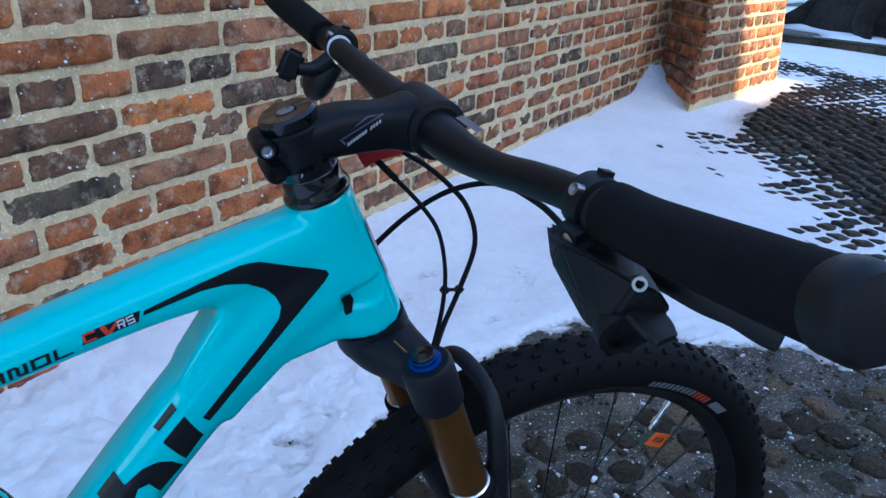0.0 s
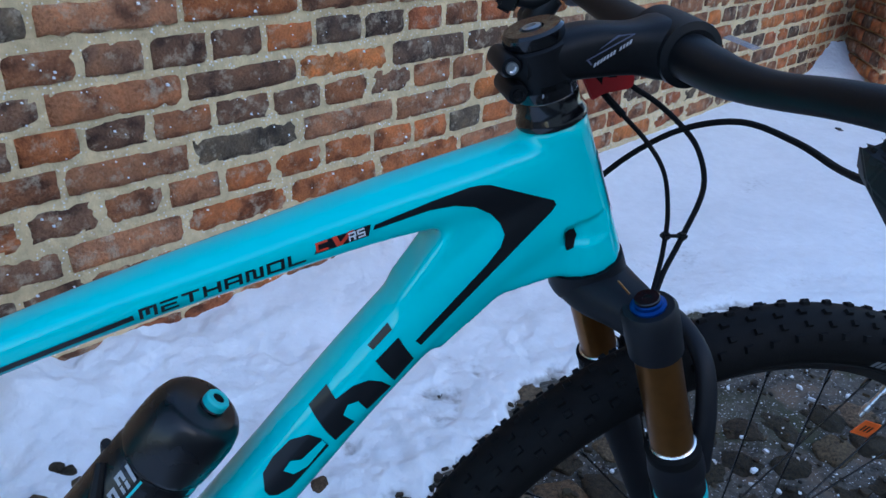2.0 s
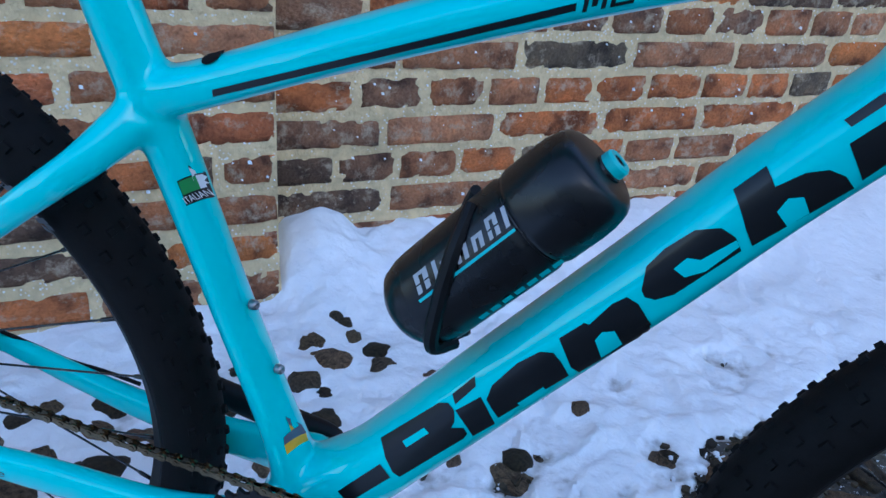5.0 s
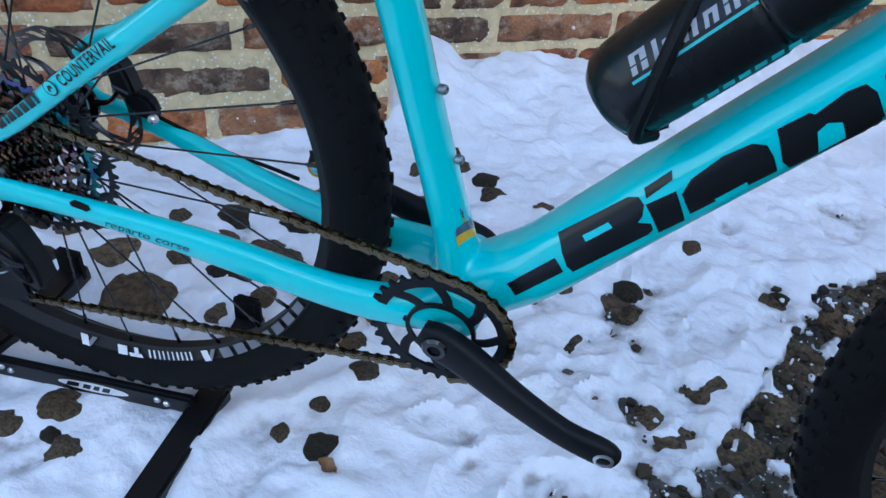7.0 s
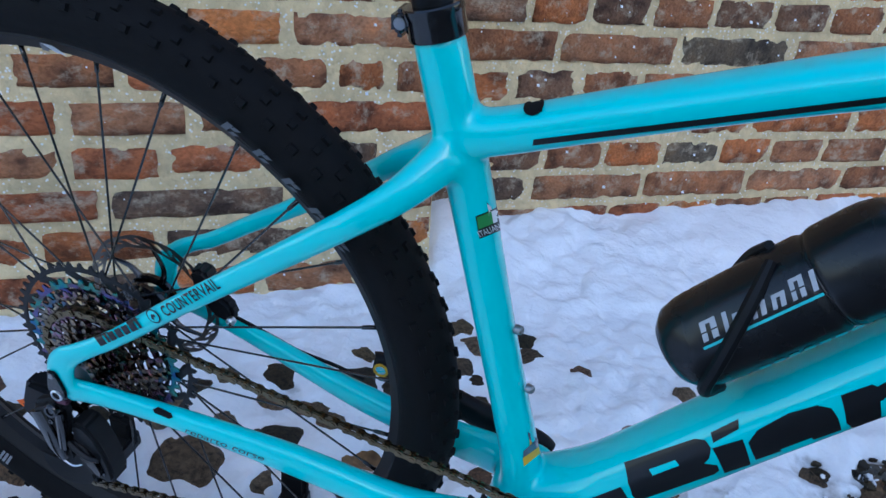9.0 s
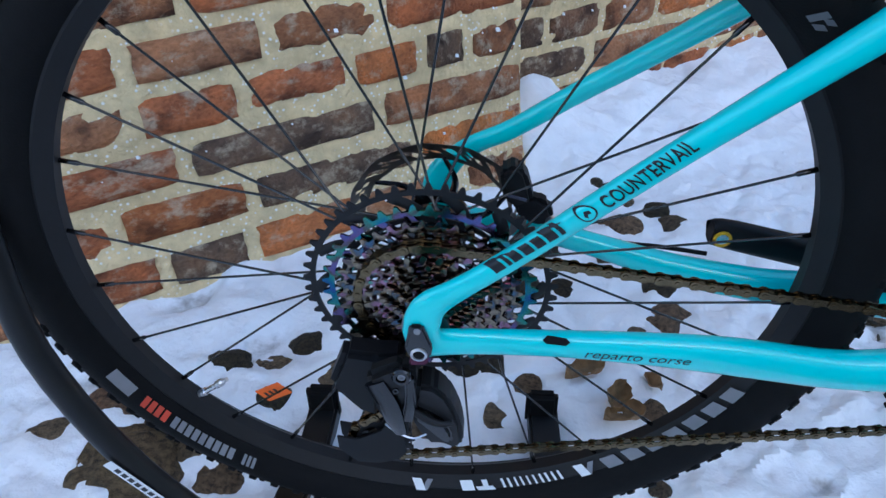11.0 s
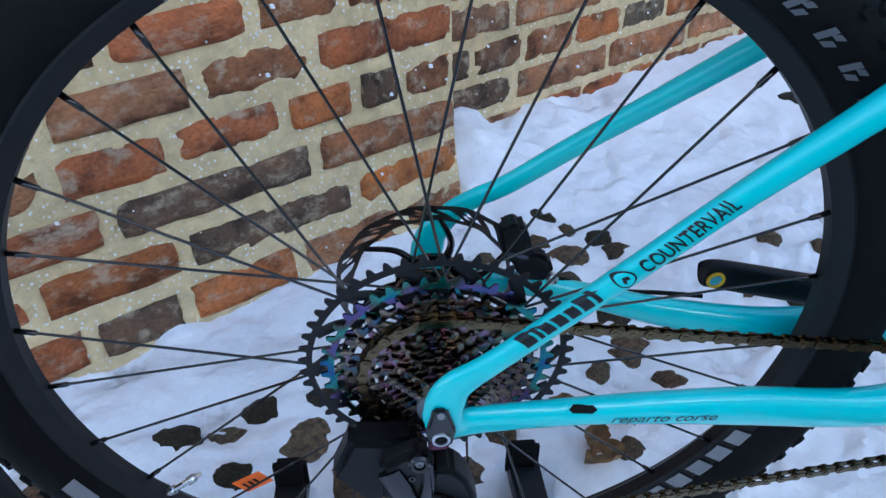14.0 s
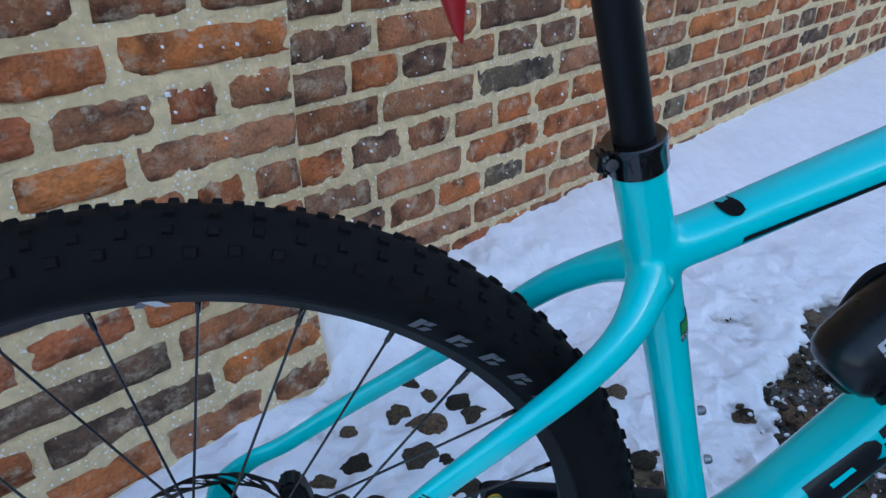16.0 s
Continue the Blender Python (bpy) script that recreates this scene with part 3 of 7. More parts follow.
# blocks added for unseen houses across the lane, to keep the low sun off the yard but for one gap
A2, B2 = Vector((sun_way.x, sun_way.y, 0)).normalized(), Vector((-sun_way.y, sun_way.x, 0)).normalized()
GAP = (Vector((4.76, 3.46, 0)).dot(B2), Vector((5.62, 3.95, 0)).dot(B2))
for name, s0, s1, top in (("house_near", -26, min(GAP), 9.0), ("house_low", min(GAP) + 0.004, max(GAP) - 0.004, (14 - Vector((4.82, 3.22, 0)).dot(A2)) * math.tan(radians(SUN_EL))), ("house_far", max(GAP), max(GAP) + 26, 9.0)):
    c = A2 * 17 + B2 * ((s0 + s1) / 2) + Vector((0, 0, top / 2 - 0.1))
    m = Matrix((A2, B2, Vector((0, 0, 1)))).transposed().to_4x4()
    m.translation = c
    h = part("wall_" + name, block((6, s1 - s0, top + 0.2), None, 0.02), PLASTER, None)
    h.matrix_world = m
    tagged(h, "plain block added out of view, for an unseen house that keeps the sun off", "house", kind="structure")

# ---- the mountain bike, built upright in its own frame: x forward, y to its far side ----
TILT_BIKE = Matrix.Translation((0, 0, -0.0065)) @ Matrix.Rotation(radians(-2.695), 4, "Y") @ Matrix.Rotation(radians(3.1575), 4, "X")
bike = tagged(empty("mountain_bike", TILT_BIKE), "celeste green and black hardtail mountain bike parked in a wheel stand", "bicycle")
RA, FA, BB = Vector((0.003, 0, 0.405)), Vector((1.127, 0, 0.3255)), Vector((0.437, 0, 0.333))
HEAD_T, HEAD_B = Vector((0.9165, 0, 0.893)), Vector((0.951, 0, 0.777))
HUP = (HEAD_T - HEAD_B).normalized()      # up the steerer
HFW = Vector((-HUP.z, 0, HUP.x)) * -1     # forward, square to the steerer
if HFW.x < 0:
    HFW = -HFW

pieces = []
pieces.append(loft([(.343, 0, .699, .019, .019), (.385, 0, .7073, .0162, .0195), (.49, 0, .7440, .0155, .0215), (.60, 0, .7800, .0162, .023), (.71, 0, .8118, .0172, .0245),
                    (.80, 0, .836, .0195, .0255), (.87, 0, .849, .025, .0255), (.925, 0, .858, .030, .024)], 28, 5, 2.6))
pieces.append(loft([(.3348, 0, .7700, .0183, .0183), (.353, 0, .70, .0187, .0187), (.366, 0, .652, .0175, .0185), (.398, 0, .52, .0168, .019), (.427, 0, .405, .0178, .022), (.439, 0, .345, .022, .032)], 28, 5, 2.1))
pieces.append(loft([(*HEAD_T, .0242, .0242), (*(HEAD_T.lerp(HEAD_B, .5)), .0262, .0262), (*HEAD_B, .0292, .0298)], 32, 5, 2.0))
pieces.append(loft([(.434, 0, .329, .031, .036), (.497, 0, .375, .0305, .034), (.535, 0, .416, .0297, .0325), (.6065, 0, .5005, .0292, .0315), (.7035, 0, .614, .0282, .0305), (.7705, 0, .6945, .0272, .0295),
                    (.8315, 0, .760, .0285, .028), (.893, 0, .811, .034, .0268), (.934, 0, .830, .036, .026)], 32, 5, 2.7))
pieces.append(revolve([(0, -.046), (.031, -.046), (.031, .046), (0, .046)], 32, centre=BB))
# chain stays and seat stays; those on the brake's side bow out and sink lower
pieces.append(loft([(.0, -.0805, .402, .017, .006), (.03, -.0735, .397, .0138, .007), (.10, -.0665, .3875, .0125, .009), (.17, -.0635, .3785, .0155, .010), (.235, -.0595, .366, .0180, .0115),
                    (.33, -.0515, .341, .0185, .013), (.40, -.043, .334, .022, .016), (.437, -.03, .335, .022, .02)], 20, 5, 2.5))
pieces.append(loft([(.0, .0815, .402, .017, .006), (.03, .0780, .399, .0130, .007), (.09, .0710, .3900, .0115, .009), (.145, .0670, .3735, .0120, .010), (.20, .0650, .3530, .0140, .011), (.25, .0610, .3400, .0165, .012),
                    (.31, .0540, .3320, .0180, .013), (.40, .043, .331, .022, .016), (.437, .03, .335, .022, .02)], 20, 5, 2.5))
pieces.append(loft([(.001, -.0815, .395, .012, .0055), (.002, -.082, .420, .0155, .006), (.010, -.0805, .442, .0145, .006), (.032, -.0785, .4570, .0108, .0065), (.07, -.0720, .4800, .0102, .0065),
                    (.14, -.0660, .5325, .0106, .007), (.19, -.0590, .567, .0110, .0075), (.24, -.0570, .604, .0115, .009), (.290, -.0520, .640, .0122, .0105), (.324, -.0385, .664, .0138, .012), (.350, -.012, .687, .017, .016)], 20, 5, 2.4))
pieces.append(loft([(.001, .0825, .395, .012, .0055), (.002, .084, .420, .0155, .006), (.010, .0850, .447, .0140, .006), (.036, .0850, .4715, .0105, .0065), (.07, .0830, .4880, .0100, .0065),
                    (.12, .0790, .5210, .0102, .007), (.175, .0720, .5570, .0105, .0075), (.24, .0610, .603, .0112, .009), (.290, .0530, .640, .0122, .0105), (.324, .0385, .664, .0138, .012), (.350, .012, .687, .017, .016)], 20, 5, 2.4))
# gusset where the tubes run into the head
gus = [(.806, .842), (.818, .836), (.832, .8330), (.8385, .829), (.838, .820), (.828, .806), (.802, .770), (.800, .735), (.835, .722), (.880, .764), (.930, .776), (.952, .79), (.945, .84), (.925, .88), (.88, .872)]
gb = plate(gus, -.0225, .0225)
gb.verts.ensure_lookup_table()
pieces.append(([v.co.copy() for v in gb.verts], [tuple(v.index for v in f.verts) for f in gb.faces]))
gb.free()
fv, ff = [], []
for v, f in pieces:
    k = len(fv)
    fv += list(v)
    ff += [tuple(k + i for i in q) for q in f]
raw = obj("frame_raw", fv, ff, CELESTE)
bmr = bmesh.new()
bmr.from_mesh(raw.data)
bmesh.ops.recalc_face_normals(bmr, faces=bmr.faces)
bmr.to_mesh(raw.data)
bmr.free()
mod = raw.modifiers.new("one_skin", "REMESH")
mod.mode, mod.voxel_size, mod.use_smooth_shade = "VOXEL", 0.0026, True
sm = raw.modifiers.new("soft", "SMOOTH")
sm.factor, sm.iterations = 0.5, 26
deps = bpy.context.evaluated_depsgraph_get()
skin = bpy.data.meshes.new_from_object(raw.evaluated_get(deps))
old_mesh = raw.data
bpy.data.objects.remove(raw)
bpy.data.meshes.remove(old_mesh)
skin.name = "frame"
skin.polygons.foreach_set("use_smooth", [True] * len(skin.polygons))
if not skin.materials:
    skin.materials.append(CELESTE)
# the scoop in front of the cable port in the head
for v in skin.vertices:
    k = (v.co.x - .927) / .031
    if v.co.y < -.006 and -.15 < k < 1.05 and .795 < v.co.z < .835:
        lo, hi = .8015 + .005 * k, .8190 + .010 * k
        sink = .0055 * (1 - max(min(k, 1), 0)) ** .7 * min(max((k + .15) / .12, 0), 1)
        v.co.y += sink * min(max((v.co.z - lo) / .0035, 0), 1) * min(max((hi - v.co.z) / .0016, 0), 1)
skin.update()
frame_ob = new("frame", skin)
frame_ob.parent = bike
tagged(frame_ob, "glossy celeste carbon frame with black graphics")
from mathutils.bvhtree import BVHTree
fb = bmesh.new()
fb.from_mesh(skin)
TREE = BVHTree.FromBMesh(fb)
fb.free()


ORIGIN = Vector((0.62, -0.46, 0.88))     # graphics are thrown on to the tubes from here


def lay(x, z, lift=0.0006, depth=-0.030):
    """A point of the frame's near side on the line from ORIGIN through x, depth, z, lifted off the paint."""
    way = (Vector((x, depth, z)) - ORIGIN).normalized()
    hit, nor, _, _ = TREE.ray_cast(ORIGIN, way, 1.5)
    if hit is None or (hit - Vector((x, depth, z))).length > 0.05:
        hit, nor, _, _ = TREE.find_nearest(Vector((x, depth, z)))
    return hit + nor * lift


def decal(name, polys, mat, label="", lift=0.0006, parent=None, step=0.004, shape=None):
    """Flat graphics, polygons of x, z, laid on the frame's near side."""
    bm = bmesh.new()
    for poly in polys:
        vs = [bm.verts.new((x, 0, z)) for x, z in poly]
        try:
            bm.faces.new(vs)
        except ValueError:
            pass
    bm.normal_update()
    bmesh.ops.triangulate(bm, faces=bm.faces, ngon_method='EAR_CLIP')
    for _ in range(5):
        long = [e for e in bm.edges if e.calc_length() > step]
        if not long:
            break
        bmesh.ops.subdivide_edges(bm, edges=long, cuts=1)
        bm.normal_update()
        bmesh.ops.triangulate(bm, faces=bm.faces)
    for v in bm.verts:
        v.co = shape(v.co.x, v.co.z, lift) if shape else lay(v.co.x, v.co.z, lift, DEPTH)
    return part(name, bm, mat, parent or frame_ob, label)


def stroke_text(body, size, shear=0.0, space=1.0, widen=0.0):
    """The outline faces of a line of writing, in its own plane, as triangles."""
    cu = bpy.data.curves.new("writing", "FONT")
    cu.body, cu.size, cu.shear, cu.space_character, cu.offset = body, size, shear, space, widen
    tmp = new("writing", cu)
    bpy.context.view_layer.update()
    me = bpy.data.meshes.new_from_object(tmp.evaluated_get(bpy.context.evaluated_depsgraph_get()))
    tris = [[tuple(me.vertices[i].co[:2]) for i in p.vertices] for p in me.polygons]
    bpy.data.objects.remove(tmp)
    bpy.data.curves.remove(cu)
    bpy.data.meshes.remove(me)
    return tris


def text_on(name, body, a, b, height, mat, shear=0.0, space=1.0, lift=0.0006, shape=None, parent=None, widen=0.0):
    """Writing on the near side, its baseline from a to b."""
    tris = stroke_text(body, 1.0, shear, space, widen)
    xs, ys = [p[0] for t in tris for p in t], [p[1] for t in tris for p in t]
    a, b = Vector(a), Vector(b)
    ux, n2 = (b - a), Vector((-(b - a).y, (b - a).x)).normalized()
    w, h0, h1 = max(xs) - min(xs), min(ys), max(ys)
    polys = [[tuple(a + ux * ((p[0] - min(xs)) / w) + n2 * ((p[1] - max(h0, 0)) / (h1 - max(h0, 0)) * height)) for p in t] for t in tris]
    return decal(name, polys, mat, "", lift, parent, 0.006, shape)


ORIGIN, DEPTH = Vector((0.741, -0.456, 1.069)), -0.025
# black arrow over the head, pin stripe, big block graphics down the lower tube
decal("arrow_graphic", [[(.7884, .8328), (.7897, .8364), (.8266, .8490), (.8532, .8570), (.8609, .8578), (.8679, .8575), (.9132, .8415), (.9152, .8378), (.9119, .8325), (.8191, .7333), (.8150, .7376), (.8666, .7950), (.8768, .8089), (.8793, .8185), (.8756, .8278), (.8686, .8360), (.8574, .8423), (.8438, .8447), (.8265, .8432)]],
      BLACK_DECAL, "black chevron graphic")
ORIGIN, DEPTH = Vector((0.627, -0.45, 0.884)), -0.021
decal("pin_stripe", [[(.411, .7105), (.629, .7825), (.629, .7865), (.411, .7150)]], BLACK_DECAL, "black pin stripe")
ORIGIN, DEPTH = Vector((0.778, -0.362, 0.917)), -0.024

# square-cut letters drawn with straight bars in a unit box
BAR = 0.20
GLYPHS = {
    "M": [(0, 0, BAR, 1), (.36, .25, .60, 1), (1 - BAR, 0, 1, 1), (0, .78, 1, 1)],
    "E": [(0, .80, 1, 1), (0, .40, .9, .60), (0, 0, 1, .20), (0, 0, BAR, .52)],
    "T": [(0, .80, 1, 1), (.40, 0, .62, .90)],
    "H": [(0, 0, BAR, 1), (1 - BAR, 0, 1, 1), (0, .40, 1, .60)],
    "A": [(0, 0, BAR, 1), (1 - BAR, 0, 1, 1), (0, .80, 1, 1), (0, .34, 1, .54)],
    "N": [(0, 0, BAR, 1), (1 - BAR, 0, 1, 1), (0, .80, .5, 1), (.5, 0, 1, .20), (.40, .1, .60, .9)],
    "O": [(0, 0, BAR, 1), (1 - BAR, 0, 1, 1), (0, .80, 1, 1), (0, 0, 1, .20)],
    "L": [(0, 0, BAR, 1), (0, 0, 1, .20)],
    "C": [(0, 0, BAR, 1), (0, .78, 1, 1), (0, 0, 1, .22)],
    "R": [(0, 0, BAR, 1), (0, .80, 1, 1), (0, .38, 1, .58), (1 - BAR, .38, 1, 1), (.62, 0, .9, .45)],
    "S": [(0, .80, 1, 1), (0, .40, 1, .60), (0, 0, 1, .20), (0, .40, BAR, 1), (1 - BAR, 0, 1, .60)],
}


def bar_text(name, word, a, b, height, mat, slant=0.15, gap=0.16, lift=.0006, parent=None):
    """A word in square-cut letters, its baseline from a to b; each letter a part of its own."""
    a, b = Vector(a), Vector(b)
    ux, n2 = (b - a) / len(word), Vector((-(b - a).y, (b - a).x)).normalized() * height
    for i, ch in enumerate(word):
        polys = []
        for x0, y0, x1, y1 in GLYPHS[ch]:
            polys.append([tuple(a + ux * (i + (x * (1 - gap)) + slant * y) + n2 * y) for x, y in ((x0, y0), (x1, y0), (x1, y1), (x0, y1))])
        for k, poly in enumerate(polys):
            decal("letter" if k == 0 else "letter_bar", [poly], mat, "", lift + .00004 * k, parent, 0.006)


bar_text("model_writing", "METHANOL", (.6335, .7830), (.7455, .8146), .0080, BLACK_DECAL)
decal("black_badge", [[(.7490, .8185), (.7855, .8285), (.7872, .8368), (.7525, .8275)]], BLACK_DECAL, "black model badge with red and white letters", lift=.0005)
bar_text("badge_writing", "C", (.7505, .8200), (.7595, .8224), .0068, RED_DECAL, lift=.0010, gap=.1)
decal("letter", [[(.7610, .8302), (.7645, .8312), (.7665, .8262), (.7725, .8334), (.7760, .8343), (.7675, .8240), (.7640, .8232)]], RED_DECAL, lift=.0010)
bar_text("badge_writing", "RS", (.7725, .8262), (.7845, .8297), .0058, WHITE_DECAL, lift=.0011)


LOGO = [
    ("a", [(.4862, .3812), (.4948, .3693), (.5310, .4090), (.5224, .4221)]),
    ("a", [(.5233, .4507), (.5677, .4968), (.5745, .4982), (.5791, .4918), (.5798, .4804), (.5775, .4740), (.5870, .4760), (.5899, .4708), (.5876, .4655), (.5385, .4114), (.5328, .4154), (.5271, .4296)]),
    ("A", [(.5407, .4515), (.5573, .4696), (.5610, .4651), (.5440, .4460)]),
    ("a", [(.5771, .5071), (.5923, .5271), (.5937, .5182), (.5797, .4976)]), ("a", [(.5800, .4920), (.5977, .5091), (.6097, .4856), (.5944, .4694)]),
    ("a", [(.6020, .5072), (.6051, .5215), (.6206, .5446), (.6352, .5580), (.6441, .5587), (.6506, .5513), (.6566, .5412), (.6117, .4918), (.6069, .4987)]),
    ("A", [(.6241, .5089), (.6405, .5280), (.6437, .5249), (.6285, .5065)]),
    ("a", [(.6465, .5715), (.6612, .5871), (.6644, .5862), (.6764, .6050), (.6845, .6117), (.6924, .6077), (.7047, .5905), (.6631, .5455), (.6572, .5485)]),
    ("A", [(.6698, .5747), (.6733, .5821), (.6812, .5844), (.6872, .5750), (.6757, .5611)]),
    ("c", [(.6930, .6189), (.6935, .6367), (.7022, .6509), (.7167, .6659), (.7304, .6693), (.7394, .6642), (.7447, .6558), (.7128, .6188), (.7023, .6129), (.6957, .6139)]),
    ("C", [(.7090, .6374), (.7153, .6464), (.7233, .6463), (.7402, .6628), (.7428, .6586), (.7275, .6387), (.7165, .6326)]),
    ("c", [(.7323, .6950), (.7463, .7114), (.7529, .6991), (.7664, .7096), (.7776, .7128), (.7869, .7102), (.7932, .7040), (.7498, .6600), (.7436, .6705)]),
    ("C", [(.7573, .6841), (.7612, .6932), (.7690, .6952), (.7746, .6860), (.7651, .6759)]),
    ("c", [(.7774, .7418), (.7922, .7588), (.7957, .7536), (.7817, .7383)]), ("c", [(.7832, .7289), (.8002, .7472), (.8106, .7268), (.7959, .7090)]),
]
for k, (kind, shape) in enumerate(LOGO):
    ORIGIN, DEPTH = (Vector((0.627, -0.45, 0.884)) if kind in "aA" else Vector((0.686, -0.391, 0.885))), -0.034
    cut = kind.isupper()
    decal("graphic_slot" if cut else "block_graphic", [shape], CELESTE if cut else BLACK_DECAL, "black block graphic on the lower tube" if k == 0 else "", lift=.0011 if cut else .0006)
# cable port in the head, small stickers
ORIGIN, DEPTH = Vector((0.778, -0.362, 0.917)), -0.030
decal("cable_port", [[(.9205, .8165), (.9275, .8185), (.9300, .8135), (.9290, .8035), (.9240, .8015), (.9215, .806)]], RUBBER, "black rubber cable port", lift=.001)
ORIGIN, DEPTH = Vector((-0.006, -0.464, 0.733)), -0.064
decal("stay_port", [[(.094, .3905), (.097, .3945), (.112, .3915), (.1155, .3875), (.112, .3845), (.097, .3870)]], RUBBER, lift=.0012)
ORIGIN, DEPTH = Vector((0.481, -0.469, 0.923)), -0.0175
decal("flag_sticker", [[(.3744, .6450), (.3915, .6570), (.3958, .6385), (.3788, .6262)]], BLACK_DECAL, "tricolour flag sticker with a black foot")
decal("flag_sticker", [[(.3752, .6444), (.3850, .6513), (.3876, .6418), (.3774, .6345)]], GREEN_DECAL, lift=.0010)
decal("flag_sticker", [[(.3850, .6513), (.3908, .6554), (.3932, .6459), (.3876, .6418)]], WHITE_DECAL, lift=.0010)
text_on("flag_writing", "ITALIAN", (.3793, .6282), (.3935, .6384), .0048, WHITE_DECAL, 0.0, 1.0, lift=.0010)
decal("foot_sticker", [[(.4347, .4151), (.4459, .4361), (.4490, .4273), (.4353, .4057)]], GREY_DECAL, lift=.0008)
decal("foot_sticker", [[(.4353, .4057), (.4490, .4273), (.4509, .4194), (.4374, .3953)]], YELLOW_DECAL, "small yellow maker's sticker", lift=.0008)
ORIGIN, DEPTH = Vector((0.404, -0.47, 0.936)), -0.018
decal("tube_plug", [[(.4055 + .0085 * math.cos(a) * .75 - .0055 * math.sin(a) * .5, .7362 + .0085 * math.cos(a) * .35 + .0062 * math.sin(a)) for a in np.linspace(0, 2 * math.pi, 18, endpoint=False)]], RUBBER, "black rubber plug in the tube", lift=.0012)
ORIGIN, DEPTH = Vector((0.479, -0.471, 0.93)), -0.080
at = 0.0
for wide, tall in ((1.25, .0112), (.45, .0105), (1.0, .0080), (1.0, .0080), (.95, .0080), (1.0, .0112), (.45, .0105)):
    a = Vector((.0590, .4735)).lerp(Vector((.1105, .5110)), at / 7.0)
    b = Vector((.0590, .4735)).lerp(Vector((.1105, .5110)), (at + wide * .88) / 7.0)
    n2 = Vector((-.5, .86)) * tall
    decal("stay_graphic", [[tuple(a), tuple(b), tuple(b + n2), tuple(a + n2)]], BLACK_DECAL, lift=.0010, step=.0025)
    at += wide + .14
DEPTH = -0.077
ring = [(.1208 + .0068 * math.cos(a), .5232 + .0068 * math.sin(a)) for a in np.linspace(0, 2 * math.pi, 20, endpoint=False)]
decal("stay_emblem", [ring], BLACK_DECAL, lift=.0010, step=.0025)
decal("stay_emblem", [[(.1208 + .0055 * math.cos(a), .5232 + .0055 * math.sin(a)) for a in np.linspace(0, 2 * math.pi, 16, endpoint=False)]], CELESTE, lift=.0013, step=.0025)
decal("stay_emblem", [[(.1188, .5245), (.1222, .5262), (.1236, .5236), (.1212, .5226), (.1216, .5196), (.1192, .5204)]], BLACK_DECAL, lift=.0016, step=.0025)
DEPTH = -0.073
text_on("stay_writing", "COUNTERVAIL", (.1305, .5230), (.1885, .5690), .0094, BLACK_DECAL, 0.0, 1.08, lift=.0010, widen=.018)
ORIGIN, DEPTH = Vector((-0.006, -0.464, 0.733)), -0.074
text_on("stay_writing", "reparto corse", (.124, .3805), (.204, .3715), .0065, BLACK_DECAL, 0.25, 1.0)

# seat post, clamp, saddle
S0, S1 = Vector((.3349, 0, .7690)), Vector((.268, 0, 1.045))
sax = (S1 - S0).normalized()
seatpost = along("seatpost", [(.0137, 0), (.0137, 1)], S0 + sax * .0, S1, CARBON, bike, "matt black carbon seat post")
clamp = along("seat_clamp", [(.0150, 0), (.0202, .02), (.0207, .1), (.0207, .7), (.0213, .75), (.0213, .95), (.0203, 1), (.014, 1)], S0 - sax * .002, S0 + sax * .0205, GLOSS_BLACK, bike, "black alloy seat clamp")
part("clamp_lug", block((.012, .024, .019), Matrix.Translation(S0 + sax * .010 + Vector((-.0225, 0, -.004))), .0045, 3), GLOSS_BLACK, clamp)
along("clamp_bolt", [(0, 0), (.0042, 0), (.0042, .8), (.0025, 1), (0, .8)], (.3119, -.0112, .7760), (.3119, -.0132, .7760), STEEL, clamp)
sad = [(.115, 0, 1.062, .012, .066), (.16, 0, 1.066, .016, .070), (.22, 0, 1.066, .017, .056), (.28, 0, 1.068, .016, .030), (.34, 0, 1.070, .015, .022), (.385, 0, 1.064, .010, .014)]
saddle = obj("saddle", *loft(sad, 20, 5, 2.4), PLASTIC, bike, "narrow black saddle")
for s in (-1, 1):
    tube("saddle_rail", [(.16, s * .024, 1.048), (.20, s * .022, 1.034), (.29, s * .022, 1.036), (.35, s * .012, 1.056)], .0035, STEEL, saddle)
light = obj("tail_light", *loft([(.219, 0, .858, .001, .002), (.216, 0, .872, .005, .006), (.213, 0, .90, .010, .011), (.210, 0, .935, .011, .012)], 14, 4, 2.6), RED_PLASTIC, bike, "dark red clip-on tail light")
tube("light_strap", [(.212, 0, .93), (.235, 0, .955), (.275, 0, .965)], .004, RUBBER, light)

# ---- headset, stem, handlebar ----
head = along("headset", [(.0246, 0), (.0250, .06), (.0244, .14), (.0228, .24), (.0220, .34), (.0218, .60), (.0214, .62), (.0218, .64), (.0218, .985), (.0205, 1)], HEAD_T - HUP * .001, HEAD_T + HUP * .030, GLOSS_BLACK, bike, "black headset cone and spacers")
BAR = Vector((.997, 0, .9355))
s0 = HEAD_T + HUP * .046
stem = obj("stem", *loft([(*(s0 - Vector((.012, 0, .005))), .0115, .0185), (*(s0 + Vector((.006, 0, -.0035))), .0145, .0208), (*s0.lerp(BAR, .35), .0170, .0195), (*s0.lerp(BAR, .68), .0165, .0185), (*(BAR - Vector((.012, 0, 0))), .0200, .0235), (*(BAR + Vector((.004, 0, 0))), .0205, .024)], 24, 5, 3.2), CARBON, bike, "matt black carbon stem with grey graphics")
